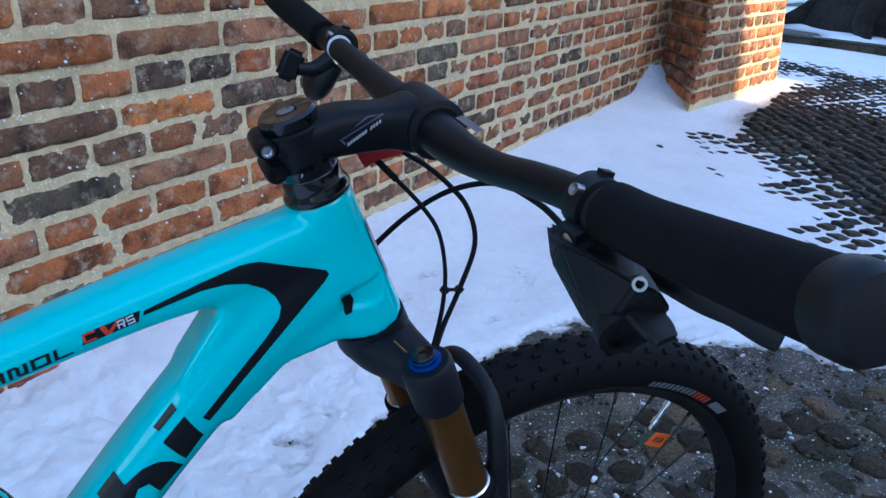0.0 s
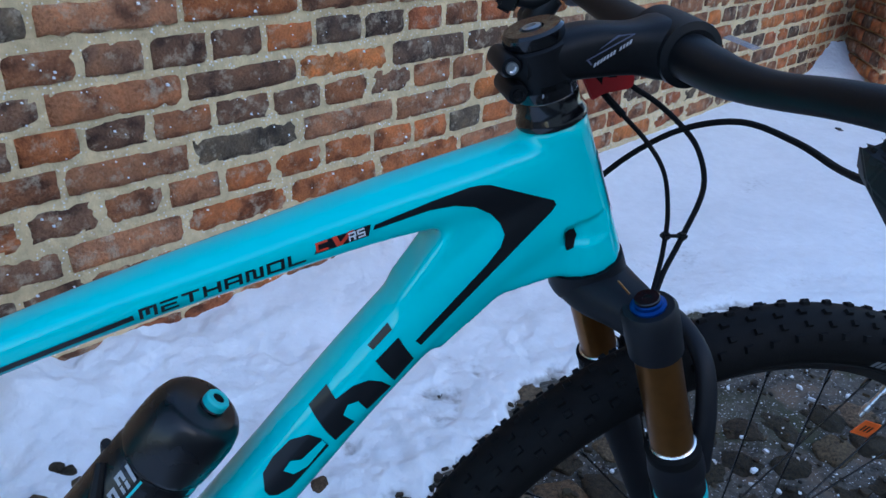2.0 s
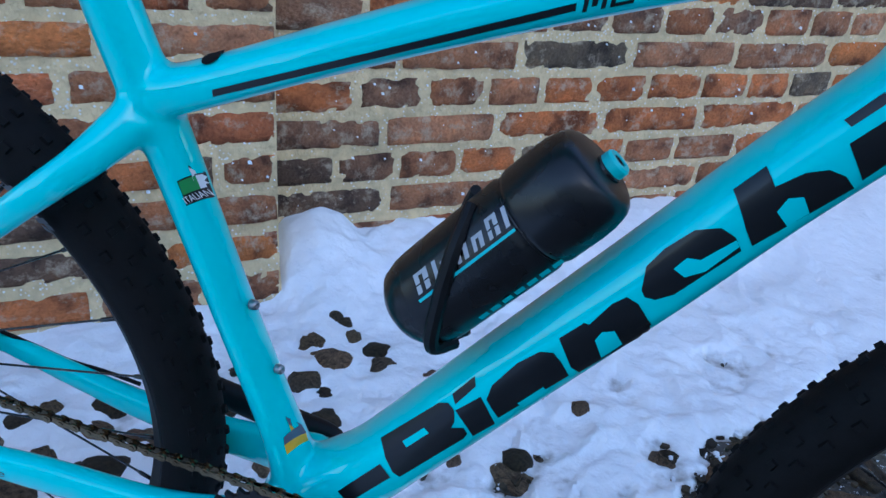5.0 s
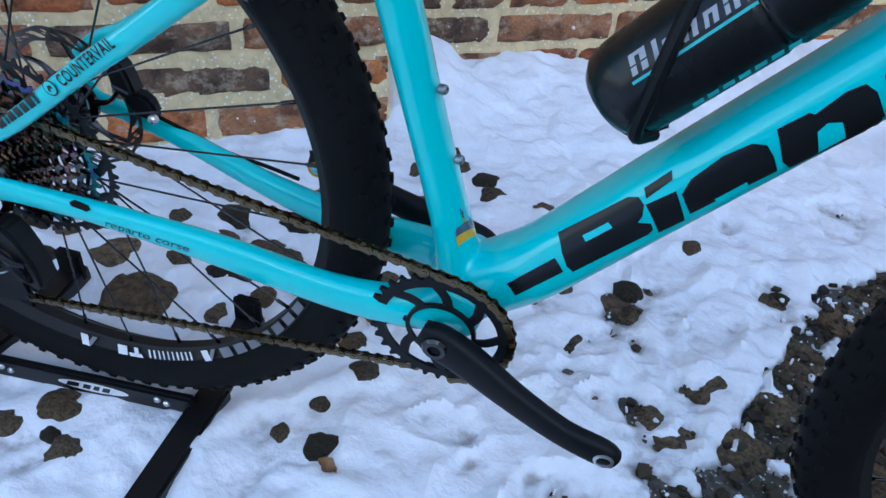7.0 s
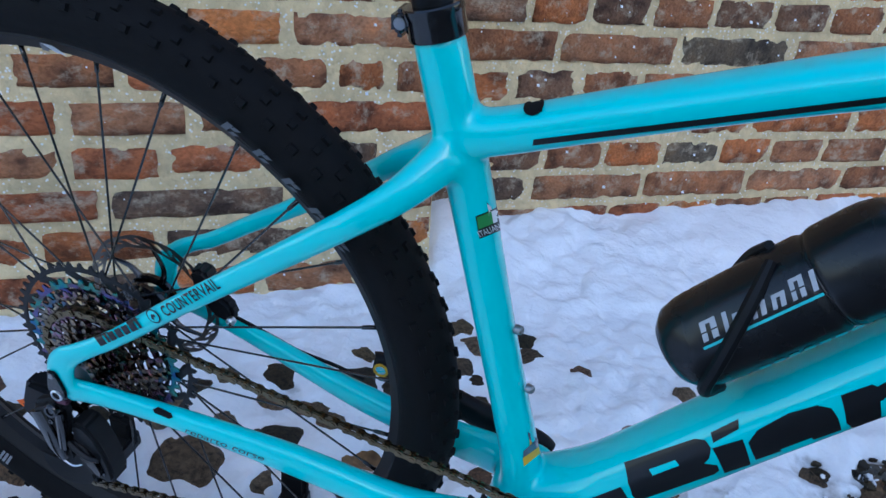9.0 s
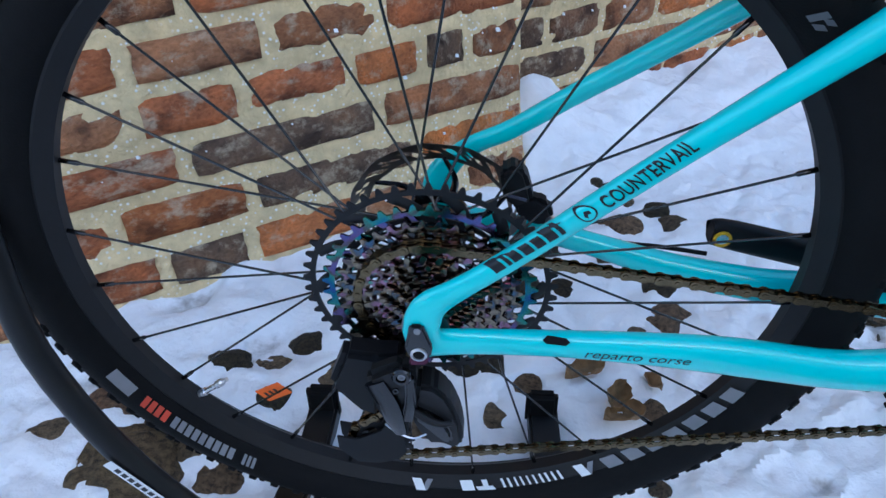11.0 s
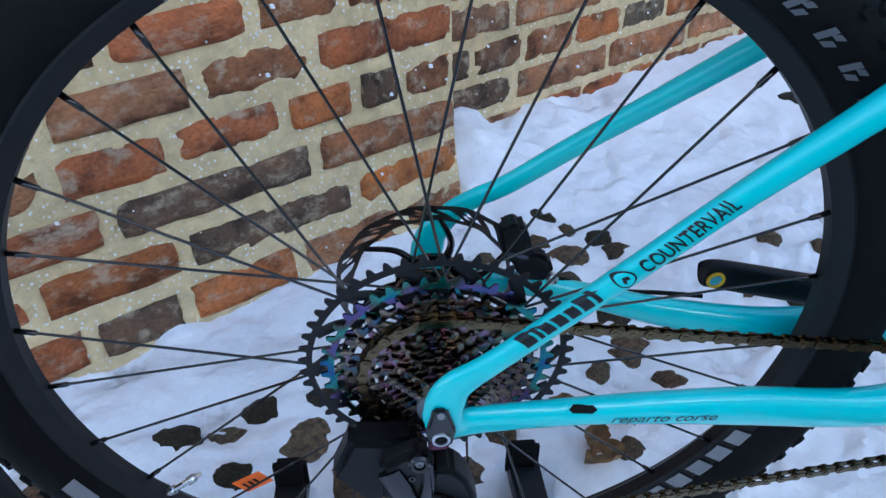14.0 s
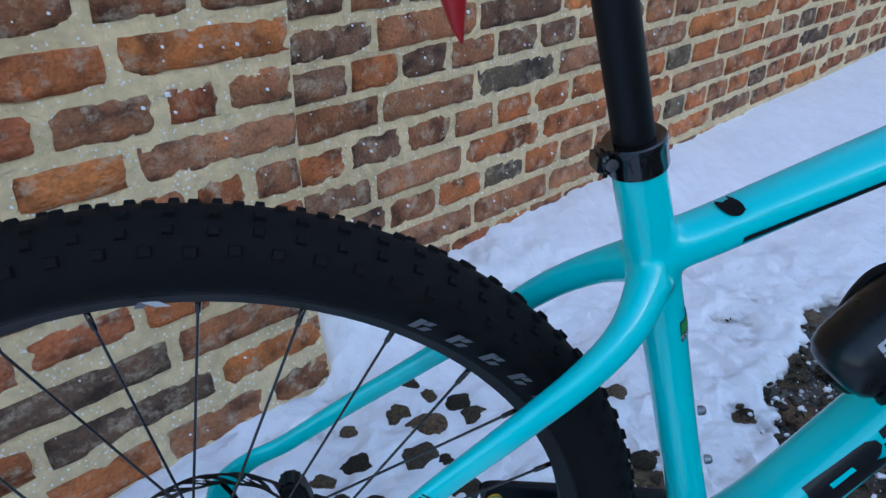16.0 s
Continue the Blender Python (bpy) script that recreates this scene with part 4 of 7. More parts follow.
along("steerer_clamp", [(.0190, 0), (.0218, .05), (.0218, .95), (.020, 1)], HEAD_T + HUP * .024, HEAD_T + HUP * .053, CARBON, stem)
along("top_cap", [(0, 0), (.0195, 0), (.0205, .3), (.0205, .8), (.0185, 1), (.008, .95), (.007, .7), (0, .7)], HEAD_T + HUP * .0530, HEAD_T + HUP * .0630, GLOSS_BLACK, stem, "round black top cap")
along("cap_bolt", [(0, 0), (.0062, 0), (.0062, .8), (.003, 1), (.0025, .4), (0, .4)], HEAD_T + HUP * .0600, HEAD_T + HUP * .0640, STEEL, stem)
along("bar_clamp", [(.017, 0), (.0218, .04), (.0222, .5), (.0218, .96), (.017, 1)], BAR + Vector((.002, -.027, 0)), BAR + Vector((.002, .027, 0)), CARBON, stem)
for up in (.0295, .0480):
    c = HEAD_T + HUP * up - HFW * .0225
    ear = along("clamp_ear", [(0, 0), (.0062, 0), (.0075, .1), (.0075, .9), (.0062, 1), (0, 1)], c + Vector((0, -.017, 0)), c + Vector((0, .017, 0)), CARBON, stem)
    along("clamp_bolt", [(0, 0), (.0040, 0), (.0040, 1), (.0028, 1.0), (.0022, .3), (0, .3)], c + Vector((0, -.0165, 0)), c + Vector((0, -.0190, 0)), ALU if up > .04 else GLOSS_BLACK, stem)
for sx, sz in ((.012, .014), (.014, -.014)):
    for sy in (-.017, .017):
        along("plate_bolt", [(0, 0), (.0032, 0), (.0032, 1), (0, .8)], BAR + Vector((sx, sy, sz)), BAR + Vector((sx + .006, sy, sz)), STEEL, stem)
PALE_PRINT = material("pale_grey_print", (0.42, 0.43, 0.46), 0.5)


def stem_side(u, v, y=-.0205):
    return Vector((s0.x + .008 + u * .062, y, s0.z - .016 + v * .030))


def flat_mark(name, quads, mat, parent, label=""):
    """Flat prints, each an object of its own."""
    for q in quads:
        bm = bmesh.new()
        bm.faces.new([bm.verts.new(p) for p in q])
        part(name, bm, mat, parent, label, smooth=False)
        label = ""


flat_mark("stem_graphic", [[stem_side(.37 + .033 * i, .31 + .040 * i, -.0206), stem_side(.393 + .033 * i, .338 + .040 * i, -.0206), stem_side(.400 + .033 * i, .430 + .040 * i, -.0206), stem_side(.377 + .033 * i, .402 + .040 * i, -.0206)] for i in range(12) if i != 7], PALE_PRINT, stem, "pale lettering bars on the stem")
flat_mark("stem_graphic", [[stem_side(.28, .47, -.0203), stem_side(.30, .46, -.0203), stem_side(.80, .97, -.0203), stem_side(.78, .99, -.0203)], [stem_side(.30, .46, -.0203), stem_side(.34, .36, -.0203), stem_side(.36, .37, -.0203), stem_side(.32, .47, -.0203)], [stem_side(.40, .66, -.0203), stem_side(.62, .93, -.0203), stem_side(.80, .985, -.0203), stem_side(.60, .97, -.0203)]], GREY_DECAL, stem)
flat_mark("stem_graphic", [[stem_side(-.16 + .028 * i, -.30 + .062 * i), stem_side(-.140 + .028 * i, -.26 + .062 * i), stem_side(-.135 + .028 * i, -.16 + .062 * i), stem_side(-.155 + .028 * i, -.20 + .062 * i)] for i in range(6)], PALE_PRINT, stem)
bar_pts = [(.962, .42, .985), (.972, .34, .965), (.985, .27, .952), (.993, .20, .943), (.997, .12, .938), (.997, .05, .9355), (.997, 0, .9355), (.997, -.05, .935), (.997, -.085, .937), (.998, -.12, .9425), (.999, -.16, .9515), (1.000, -.20, .9585),
           (.997, -.26, .9675), (.986, -.33, .986), (.979, -.372, .998)]
bar_rad = [.0108, .0106, .0106, .0106, .0112, .0142, .0157, .0142, .0118, .0102, .0099, .0100, .0102, .0104, .0104]
bar = tube("handlebar", bar_pts, bar_rad, CARBON, bike, "matt black flat carbon handlebar", 20, 5)
for side in (-1, 1):
    g = [Vector(p) for p in (bar_pts[11:] if side < 0 else bar_pts[3::-1])]
    g[0] = g[0].lerp(g[1], .5)
    tube("grip", g, [.0147] * (len(g) - 1) + [.0146], FOAM, bar, "thick black foam grip" if side < 0 else "", 24, 6)
    e = (g[-1] - g[-2]).normalized()
    along("bar_plug", [(.0148, 0), (.0156, .1), (.0156, .7), (.0135, .93), (.006, 1), (0, 1)], g[-1] - e * .012, g[-1] + e * .005, PLASTIC, bar, n=28)
    # lever clamp, lever body, shifter and blade
    y = side * .212
    by = Vector((1.000, y, .9600 if side < 0 else .944))
    lever = along("brake_lever", [(.0112, 0), (.0145, .06), (.0150, .5), (.0145, .94), (.0112, 1)], by - Vector((0, .007, 0)), by + Vector((0, .007, 0)), PLASTIC, bar, "black brake lever and shifter")
    along("clamp_band", [(.0114, 0), (.0138, .1), (.0138, .9), (.0114, 1)], by + Vector((0, side * .009, 0)), by + Vector((0, side * .020, 0)), PLASTIC, lever)
    part("clamp_hinge", block((.015, .013, .016), Matrix.Translation(by + Vector((.003, 0, .0085))) @ Matrix.Rotation(.3, 4, "Y"), .004, 3), PLASTIC, lever)
    along("hinge_bolt", [(0, 0), (.0032, 0), (.0032, 1), (0, .7)], by + Vector((-.010, -.003, .009)), by + Vector((-.0145, -.003, .011)), STEEL, lever)
    body = [(by.x + .006, y - side * .010, by.z - .012, .008, .009), (by.x + .014, y + side * .002, by.z - .018, .010, .012), (by.x + .018, y + side * .016, by.z - .022, .009, .011), (by.x + .022, y + side * .030, by.z - .024, .006, .008)]
    obj("lever_body", *loft(body, 16, 5, 2.6, (1, 0, 0)), PLASTIC, lever)
    blade = [(by.x + .014, y + side * .030, by.z - .024, .004, .006), (by.x + .024, y + side * .055, by.z - .028, .0035, .0062), (by.x + .032, y + side * .069, by.z - .030, .003, .0060), (by.x + .038, y + side * .081, by.z - .033, .0035, .0062), (by.x + .041, y + side * .088, by.z - .034, .004, .0052)]
    obj("lever_blade", *loft(blade, 12, 5, 2.4, (0, 0, 1)), PLASTIC, lever, "black lever blade")
    if side < 0:
        bm = bmesh.new()
        for q in ((.984, -.197, .946), (.990, -.193, .931), (.998, -.200, .936), (.992, -.212, .9165), (.986, -.236, .9085), (.989, -.254, .9095), (1.001, -.242, .9110), (1.010, -.262, .9200), (1.0055, -.2710, .9330), (.998, -.2700, .9430), (.989, -.2650, .9470), (.981, -.244, .9500), (.976, -.222, .9470), (.978, -.214, .9330), (1.010, -.238, .9420), (1.006, -.212, .9420), (.979, -.240, .9260), (.983, -.258, .9250)):
            bm.verts.new(q)
        bmesh.ops.convex_hull(bm, input=bm.verts)
        bmesh.ops.dissolve_limit(bm, angle_limit=radians(6), verts=bm.verts, edges=bm.edges)
        bmesh.ops.bevel(bm, geom=list(bm.edges), offset=.0016, segments=2, affect="EDGES", clamp_overlap=True)
        part("shifter_pod", bm, PLASTIC, lever, "faceted black shifter housing", smooth=False)
        along("pod_dial", [(.0115, 0), (.0125, .3), (.0120, 1), (.0085, 1), (.0080, .6), (0, .6)], (.992, -.252, .9190), (.990, -.2610, .9170), PLASTIC, lever)
        part("pod_shoulder", plate([(.977, .951), (.978, .938), (.988, .926), (1.000, .928), (1.006, .948), (.992, .956)], -.232, -.207, .005), PLASTIC, lever)
        obj("shifter_paddle", *loft([(.995, -.262, .930, .009, .003), (.997, -.272, .927, .009, .003), (.998, -.279, .924, .006, .003)], 12, 4, 3, (0, 0, 1)), PLASTIC, lever)
        along("pod_eyelet", [(.0020, 0), (.0034, 0), (.0034, 1), (.0020, 1), (.0020, .2), (0, .2)], (.9925, -.2610, .9445), (.9900, -.2655, .9465), ALU, lever)
        along("cable_stub", [(.0045, 0), (.0045, 1), (0, 1)], (.990, -.222, .943), (.983, -.210, .9445), PLASTIC, lever)
        along("cable_barrel", [(.0030, 0), (.0034, .2), (.0034, .8), (.0024, 1), (0, 1)], (.986, -.226, .9475), (.984, -.216, .9480), ALU, lever)
    else:
        obj("shifter_pod", *loft([(.990, .203, .926, .006, .008), (.979, .210, .912, .012, .012), (.973, .222, .901, .010, .012), (.969, .236, .908, .004, .006)], 14, 5, 2.5, (0, 0, 1)), PLASTIC, lever)
        obj("remote_arm", *loft([(.988, .206, .932, .009, .009), (.971, .207, .924, .007, .008), (.954, .205, .926, .006, .006)], 12, 5, 2.4, (0, 1, 0)), PLASTIC, lever)
        part("remote_paddle", block((.020, .010, .030), Matrix.Translation((.948, .205, .930)) @ Matrix.Rotation(.5, 4, "Y"), .004, 3), PLASTIC, lever)
flat_mark("bar_mark", [[(.9955, -.060, .956), (1.0015, -.060, .9572), (.999, -.095, .9588), (.994, -.095, .9578)]], GREY_DECAL, bar)
bmk = revolve([(.0118, .0), (.0118, .0012)], 24, centre=(.993, .196, .944))
obj("bar_ring_mark", *bmk, WHITE_DECAL, bar)
red = part("red_number_clip", plate([(0.9543, 0.9114), (0.978, 0.9145), (0.9987, 0.9201), (1.0032, 0.915), (1.0056, 0.8892), (1.0024, 0.8861), (0.9819, 0.8839), (0.972, 0.8786), (0.963, 0.8957)], .060, .064, .0010), RED_PLASTIC, bike, "red plastic clip behind the stem")
for window in (((0.9705, 0.899), (0.9782, 0.9006), (0.9785, 0.8913)), ((0.9821, 0.9034), (0.988, 0.9057), (0.9899, 0.8964), (0.9831, 0.8966))):
    part("clip_window", plate(list(window), .0594, .0598), RUBBER, red)

# ---- cables ----
tube("brake_hose", [(.962, .078, .908), (.973, .074, .896), (.983, .067, .8830), (.997, .055, .867), (1.011, .036, .850), (1.0216, .023, .829), (1.0225, .010, .800), (1.014, -.006, .778), (1.003, -.022, .767), (.993, -.036, .760)], .0019, RUBBER, bike, "thin black brake hose", 8)
tube("hose_sleeve", [(.980, .068, .8865), (.989, .062, .8760), (.997, .055, .867)], .0029, RUBBER, bike, n=8)
tube("lockout_cable", [(.988, .078, .905), (1.006, .068, .887), (1.023, .056, .876), (1.038, .040, .862), (1.049, .026, .845), (1.0486, .009, .820), (1.0285, -.006, .789), (1.010, -.020, .770), (.997, -.034, .760)], .0022, RUBBER, bike, n=8)
tube("gear_cable", [(.984, -.212, .944), (1.004, -.192, .9250), (1.024, -.170, .9094), (1.0518, -.1155, .8907), (1.0627, -.0617, .8850), (1.0589, -.0055, .8787), (1.0359, .0323, .8610), (1.003, .0476, .8363), (.9701, .0480, .8100), (.952, .030, .802)], .0024, RUBBER, bike, n=8)
for c in ((1.019, .002, .786), (1.028, -.006, .789)):
    part("cable_tie", block((.008, .008, .006), Matrix.Translation(c), .002), PLASTIC, bike)
tube("cable_tie", [(1.019, .002, .786), (1.028, -.006, .789)], .0016, PLASTIC, bike, n=6)
badge_v, badge_f = [], []
for j in range(12):
    for i in range(7):
        p, q, _, _ = TREE.ray_cast(Vector((1.15, (i - 3) * .0042, .866 - .0042 * j)), Vector((-1, 0, 0)), 1.0)
        badge_v.append(p + q * .0009)
badge_f = [(j * 7 + i, j * 7 + i + 1, j * 7 + i + 8, j * 7 + i + 7) for j in range(11) for i in range(6)]
obj("head_badge", badge_v, badge_f, GREY_DECAL, frame_ob, "dark badge down the front of the head tube")

# ---- suspension fork ----
FUP = HUP
P_TOP = Vector((.9690, 0, .776))
fork = obj("fork_crown", *loft([(.9780, -.064, .7505, .0145, .018), (.970, -.045, .7550, .0165, .021), (.961, -.018, .757, .0185, .028), (.958, 0, .7585, .0175, .030), (.961, .018, .757, .0185, .028), (.970, .045, .7550, .0165, .021), (.9780, .064, .7505, .0145, .018)], 20, 5, 2.5, (1, 0, 0)), FORK_BLACK, bike, "dark slate fork crown")
along("crown_race", [(.0285, 0), (.0305, .3), (.0298, 1)], HEAD_B - HUP * .022, HEAD_B + HUP * .001, FORK_BLACK, fork)
for side in (-1, 1):
    y = side * .066
    top = Vector((P_TOP.x, y, P_TOP.z))
    along("leg_boss", [(.0172, 0), (.0200, .05), (.0206, .5), (.0202, .93), (.0180, 1)], top - FUP * .050, top - FUP * .006, FORK_BLACK, fork)
    if side < 0:
        along("damper_dial", [(.0126, 0), (.0128, .15), (.0112, .2), (.0112, .32), (.0128, .36), (.0128, .62), (.0104, .70), (.0104, .92), (.0090, 1), (.0045, 1), (.0042, .75), (0, .75)], top - FUP * .012, top + FUP * .0002, BLUE_ANO, fork, "blue anodised damper dial")
        along("dial_centre", [(0, 0), (.0092, 0), (.0092, .8), (.0084, 1), (.003, 1), (.0025, .6), (0, .6)], top - FUP * .001, top + FUP * .0024, GLOSS_BLACK, fork)
        tube("lockout_lever", [(top.x - .012, y + .004, top.z + .004), (top.x - .020, y + .008, top.z + .014)], .0007, KASHIMA, fork, n=6)
    else:
        along("air_cap", [(.0150, 0), (.0150, .7), (.012, 1), (0, 1)], top - FUP * .006, top + FUP * .006, PLASTIC, fork)
    sb = top - FUP * .158
    along("stanchion", [(.0171, 0), (.0171, 1)], sb - FUP * .03, top - FUP * .045, KASHIMA, fork, "bronze-gold slick stanchion" if side < 0 else "")
    axle_end = Vector((FA.x - .004, side * .066, FA.z + .004))
    low = obj("lower_leg", *loft([(*sb, .0215, .0215), (*(sb - FUP * .022), .0235, .0235), (*(sb - FUP * .05), .0215, .0215), (*sb.lerp(axle_end, .55), .0195, .0195), (*axle_end, .017, .014), (*(axle_end - FUP * .012), .010, .010)], 20, 5, 2.0), FORK_BLACK, fork)
    along("wiper_seal", [(.0175, 0), (.0222, .05), (.0225, .8), (.0185, 1)], sb - FUP * .004, sb + FUP * .008, RUBBER, low)
    along("seal_ring", [(.0178, 0), (.0190, .5), (.0178, 1)], sb + FUP * .0075, sb + FUP * .010, ALU, low)
    along("teal_band", [(.0222, 0), (.0222, 1)], sb - FUP * .060, sb - FUP * .049, TEAL_PLASTIC, low, "teal band on the fork leg" if side < 0 else "")
    flat_mark("leg_graphic", [[(sb.x + .022 + .003 * i, y - .0135, sb.z - .050 - .0095 * i), (sb.x + .027 + .003 * i, y - .0110, sb.z - .0515 - .0095 * i), (sb.x + .0295 + .003 * i, y - .0110, sb.z - .0585 - .0095 * i), (sb.x + .0245 + .003 * i, y - .0135, sb.z - .057 - .0095 * i)] for i in range(7)], TEAL_PLASTIC, low)
obj("fork_arch", *loft([(1.038, -.068, .600, .011, .011), (1.043, -.060, .650, .0075, .009), (1.046, -.040, .688, .0065, .008), (1.047, 0, .699, .0065, .008), (1.046, .040, .688, .0065, .008), (1.043, .060, .650, .0075, .009), (1.038, .068, .600, .011, .011)], 16, 5, 2.4, (1, 0, 0)), FORK_BLACK, fork)


TYRE_R = .3400      # to the middle of the tyre's section
# fork and front wheel are turned a little
STEER = Matrix.Translation(HEAD_B) @ Matrix.Rotation(radians(3.4), 4, HUP) @ Matrix.Translation(-HEAD_B)
fork.matrix_local = STEER

# ---- wheels ----
def wheel(name, c, rear):
    w, f = revolve([(.3030, -.006), (.3030, .006), (.3145, .0155), (.3185, .0150), (.3185, .0120), (.3120, .0100), (.3120, -.0100), (.3185, -.0120), (.3185, -.0150), (.3145, -.0155)], 112, True, centre=c)
    rim = obj("rear_wheel" if rear else "front_wheel", w, f, RIM_GREY, bike, "black spoked rear wheel" if rear else "black spoked front wheel")
    prof = [(.3155, -.0140)]
    for k in range(25):
        a = radians(-140 + 280 * k / 24)
        prof.append((TYRE_R + .0272 * math.cos(a), .0290 * math.sin(a)))
    prof.append((.3155, .0140))
    obj("tyre", *revolve(prof, 128, True, centre=c), RUBBER, rim, "knobbly black tyre")
    # tread blocks
    verts, faces = [], []
    cols = [(-63, .0085, .0068, .0034), (-38, .0070, .0060, .0034), (-13, .0082, .0055, .0034), (13, .0082, .0055, .0034), (38, .0070, .0060, .0034), (63, .0085, .0068, .0034)]
    N = 88
    for ci, (deg, lx, ly, hh) in enumerate(cols):
        for k in range(N):
            a = 2 * math.pi * (k + (.5 if ci in (1, 4, 2) else 0)) / N
            q = radians(deg + random.uniform(-2.5, 2.5))
            rad, tan = Vector((math.cos(a), 0, math.sin(a))), Vector((-math.sin(a), 0, math.cos(a)))
            nor = rad * math.cos(q) + Vector((0, 1, 0)) * math.sin(q)
            sid = -rad * math.sin(q) + Vector((0, 1, 0)) * math.cos(q)
            base = Vector(c) + rad * (TYRE_R + .0266 * math.cos(q)) + Vector((0, .0285 * math.sin(q), 0))
            i0 = len(verts)
            for top, k2 in ((0, 1.0), (1, .78)):
                for sx, sy in ((-1, -1), (1, -1), (1, 1), (-1, 1)):
                    verts.append(base + nor * (hh * top) + tan * (sx * lx * .5 * k2) + sid * (sy * ly * .5 * k2))
            faces += [tuple(i0 + i for i in qd) for qd in ((4, 5, 6, 7), (0, 1, 5, 4), (1, 2, 6, 5), (2, 3, 7, 6), (3, 0, 4, 7))]
    tagged(obj("tread", verts, faces, RUBBER, rim, "", smooth=False), "rows of low rubber tread blocks", kind="stuff")
    hub = along("hub", [(.010, 0), (.014, .04), (.014, .14), (.0295, .16), (.0295, .20), (.016, .25), (.0135, .5), (.016, .75), (.0295, .80), (.0295, .84), (.014, .86), (.014, .96), (.010, 1)], Vector(c) + Vector((0, -.066, 0)), Vector(c) + Vector((0, .066, 0)), GLOSS_BLACK, rim, "black hub")
    a0 = 43.3 if rear else 20.0
    rods = {}
    for i in range(28):
        th = radians(a0 + 360 / 28 * i)
        near = -1 if i % 2 == 0 else 1
        lean = (-1 if (i // 2) % 2 == 0 else 1) * radians(52)
        p1 = Vector(c) + Vector((.3028 * math.cos(th), near * .003, .3028 * math.sin(th)))
        p0 = Vector(c) + Vector((.027 * math.cos(th + lean), near * .0235, .027 * math.sin(th + lean)))
        L = (p1 - p0).length
        key = round(L, 4)
        if key not in rods:
            v, f = revolve([(.0011, 0), (.0011, L - .016), (.0021, L - .014), (.0021, L)], 8, axis="z")
            me = bpy.data.meshes.new("spoke")
            me.from_pydata(v, [], f)
            me.polygons.foreach_set("use_smooth", [True] * len(me.polygons))
            me.materials.append(GLOSS_BLACK)
            rods[key] = me
        sp = new("spoke", rods[key])
        sp.parent = rim
        sp.matrix_local = Matrix.Translation(p0) @ Vector((0, 0, 1)).rotation_difference(p1 - p0).to_matrix().to_4x4()
    va = math.atan2(.232 - .405, -.242 - .003) if rear else math.atan2(.560 - c[2], 1.300 - c[0])
    vd = Vector((math.cos(va), 0, math.sin(va)))
    along("valve", [(0, 0), (.0042, 0), (.0042, .22), (.0028, .24), (.0028, .62), (.0040, .64), (.0040, .82), (.0022, .86), (.0022, 1), (0, 1)], Vector(c) + vd * .304, Vector(c) + vd * .262, ALU, rim, "bare metal valve")
    return rim


RW = Vector((.001, .004, .4075))
rear_wheel = wheel("rear", tuple(RW), True)
front_wheel = wheel("front", tuple(FA), False)
front_wheel.matrix_local = STEER


def arc_mark(name, c, r0, r1, a0, a1, y, mat, parent, label="", n=6, slant=0.0):
    """A mark on a wheel's near side between two radii and two angles in degrees."""
    verts, faces = [], []
    for k in range(n + 1):
        a = radians(a0 + (a1 - a0) * k / n)
        for r, sh in ((r0, 0), (r1, slant)):
            yy = y(r) if callable(y) else y
            verts.append((c[0] + r * math.cos(a + sh), yy, c[2] + r * math.sin(a + sh)))
    faces = [(2 * k, 2 * k + 1, 2 * k + 3, 2 * k + 2) for k in range(n)]
    return obj(name, verts, faces, mat, parent, label)


def tyre_side(r):
    """The tyre's near flank at a radius, a hair proud."""
    q = (r - TYRE_R) / .0272
    return -.0290 * math.sqrt(max(1 - q * q, 0)) - .0007


MID_GREY = material("faded_grey_print", (0.20, 0.205, 0.225), 0.6)
TYRE_PRINT = material("worn_tyre_print", (0.11, 0.115, 0.13), 0.7)
DULL_RED = material("faded_red_print", (0.55, 0.06, 0.03), 0.6)
# grey block letters' places on the flanks, red and grey model marks
for i in range(5):
    a = 57.9 - 5.2 * i
    for j, (w0, r0, r1) in enumerate(((0, .3262, .3366), (1.2, .3262, .3312), (1.2, .3326, .3366))):
        arc_mark("tyre_graphic", RW, r0, r1, a - w0, a - w0 - .95, tyre_side, TYRE_PRINT, rear_wheel, "grey print on the tyre flank" if i == 0 and j == 0 else "", 3, -.012)
for i in range(16):
    a = (231.4 - .95 * i) if i < 3 else (227.0 - 1.5 * (i - 3)) if i < 12 else 212.8 - 1.5 * (i - 12)
    arc_mark("tyre_graphic", RW, .3205, .3300, a, a - (.6 if i < 3 else 1.1), tyre_side, MID_GREY if i < 12 else DULL_RED, rear_wheel, "", 2, .006)
arc_mark("tyre_graphic", RW, .3205, .3305, 205.0, 199.5, tyre_side, MID_GREY, rear_wheel)
for i in range(14):
    a = 68.5 - 1.35 * i
    arc_mark("tyre_graphic", FA, .3220, .3310, a, a - .95, tyre_side, MID_GREY if i < 10 else DULL_RED, front_wheel, "", 2, .006)
arc_mark("tyre_graphic", FA, .3220, .3315, 48.5, 43.5, tyre_side, MID_GREY, front_wheel)


def rim_y(r):
    """The rim's sloping near face, a hair proud."""
    return -.0060 - (r - .3030) * .826 - .0006


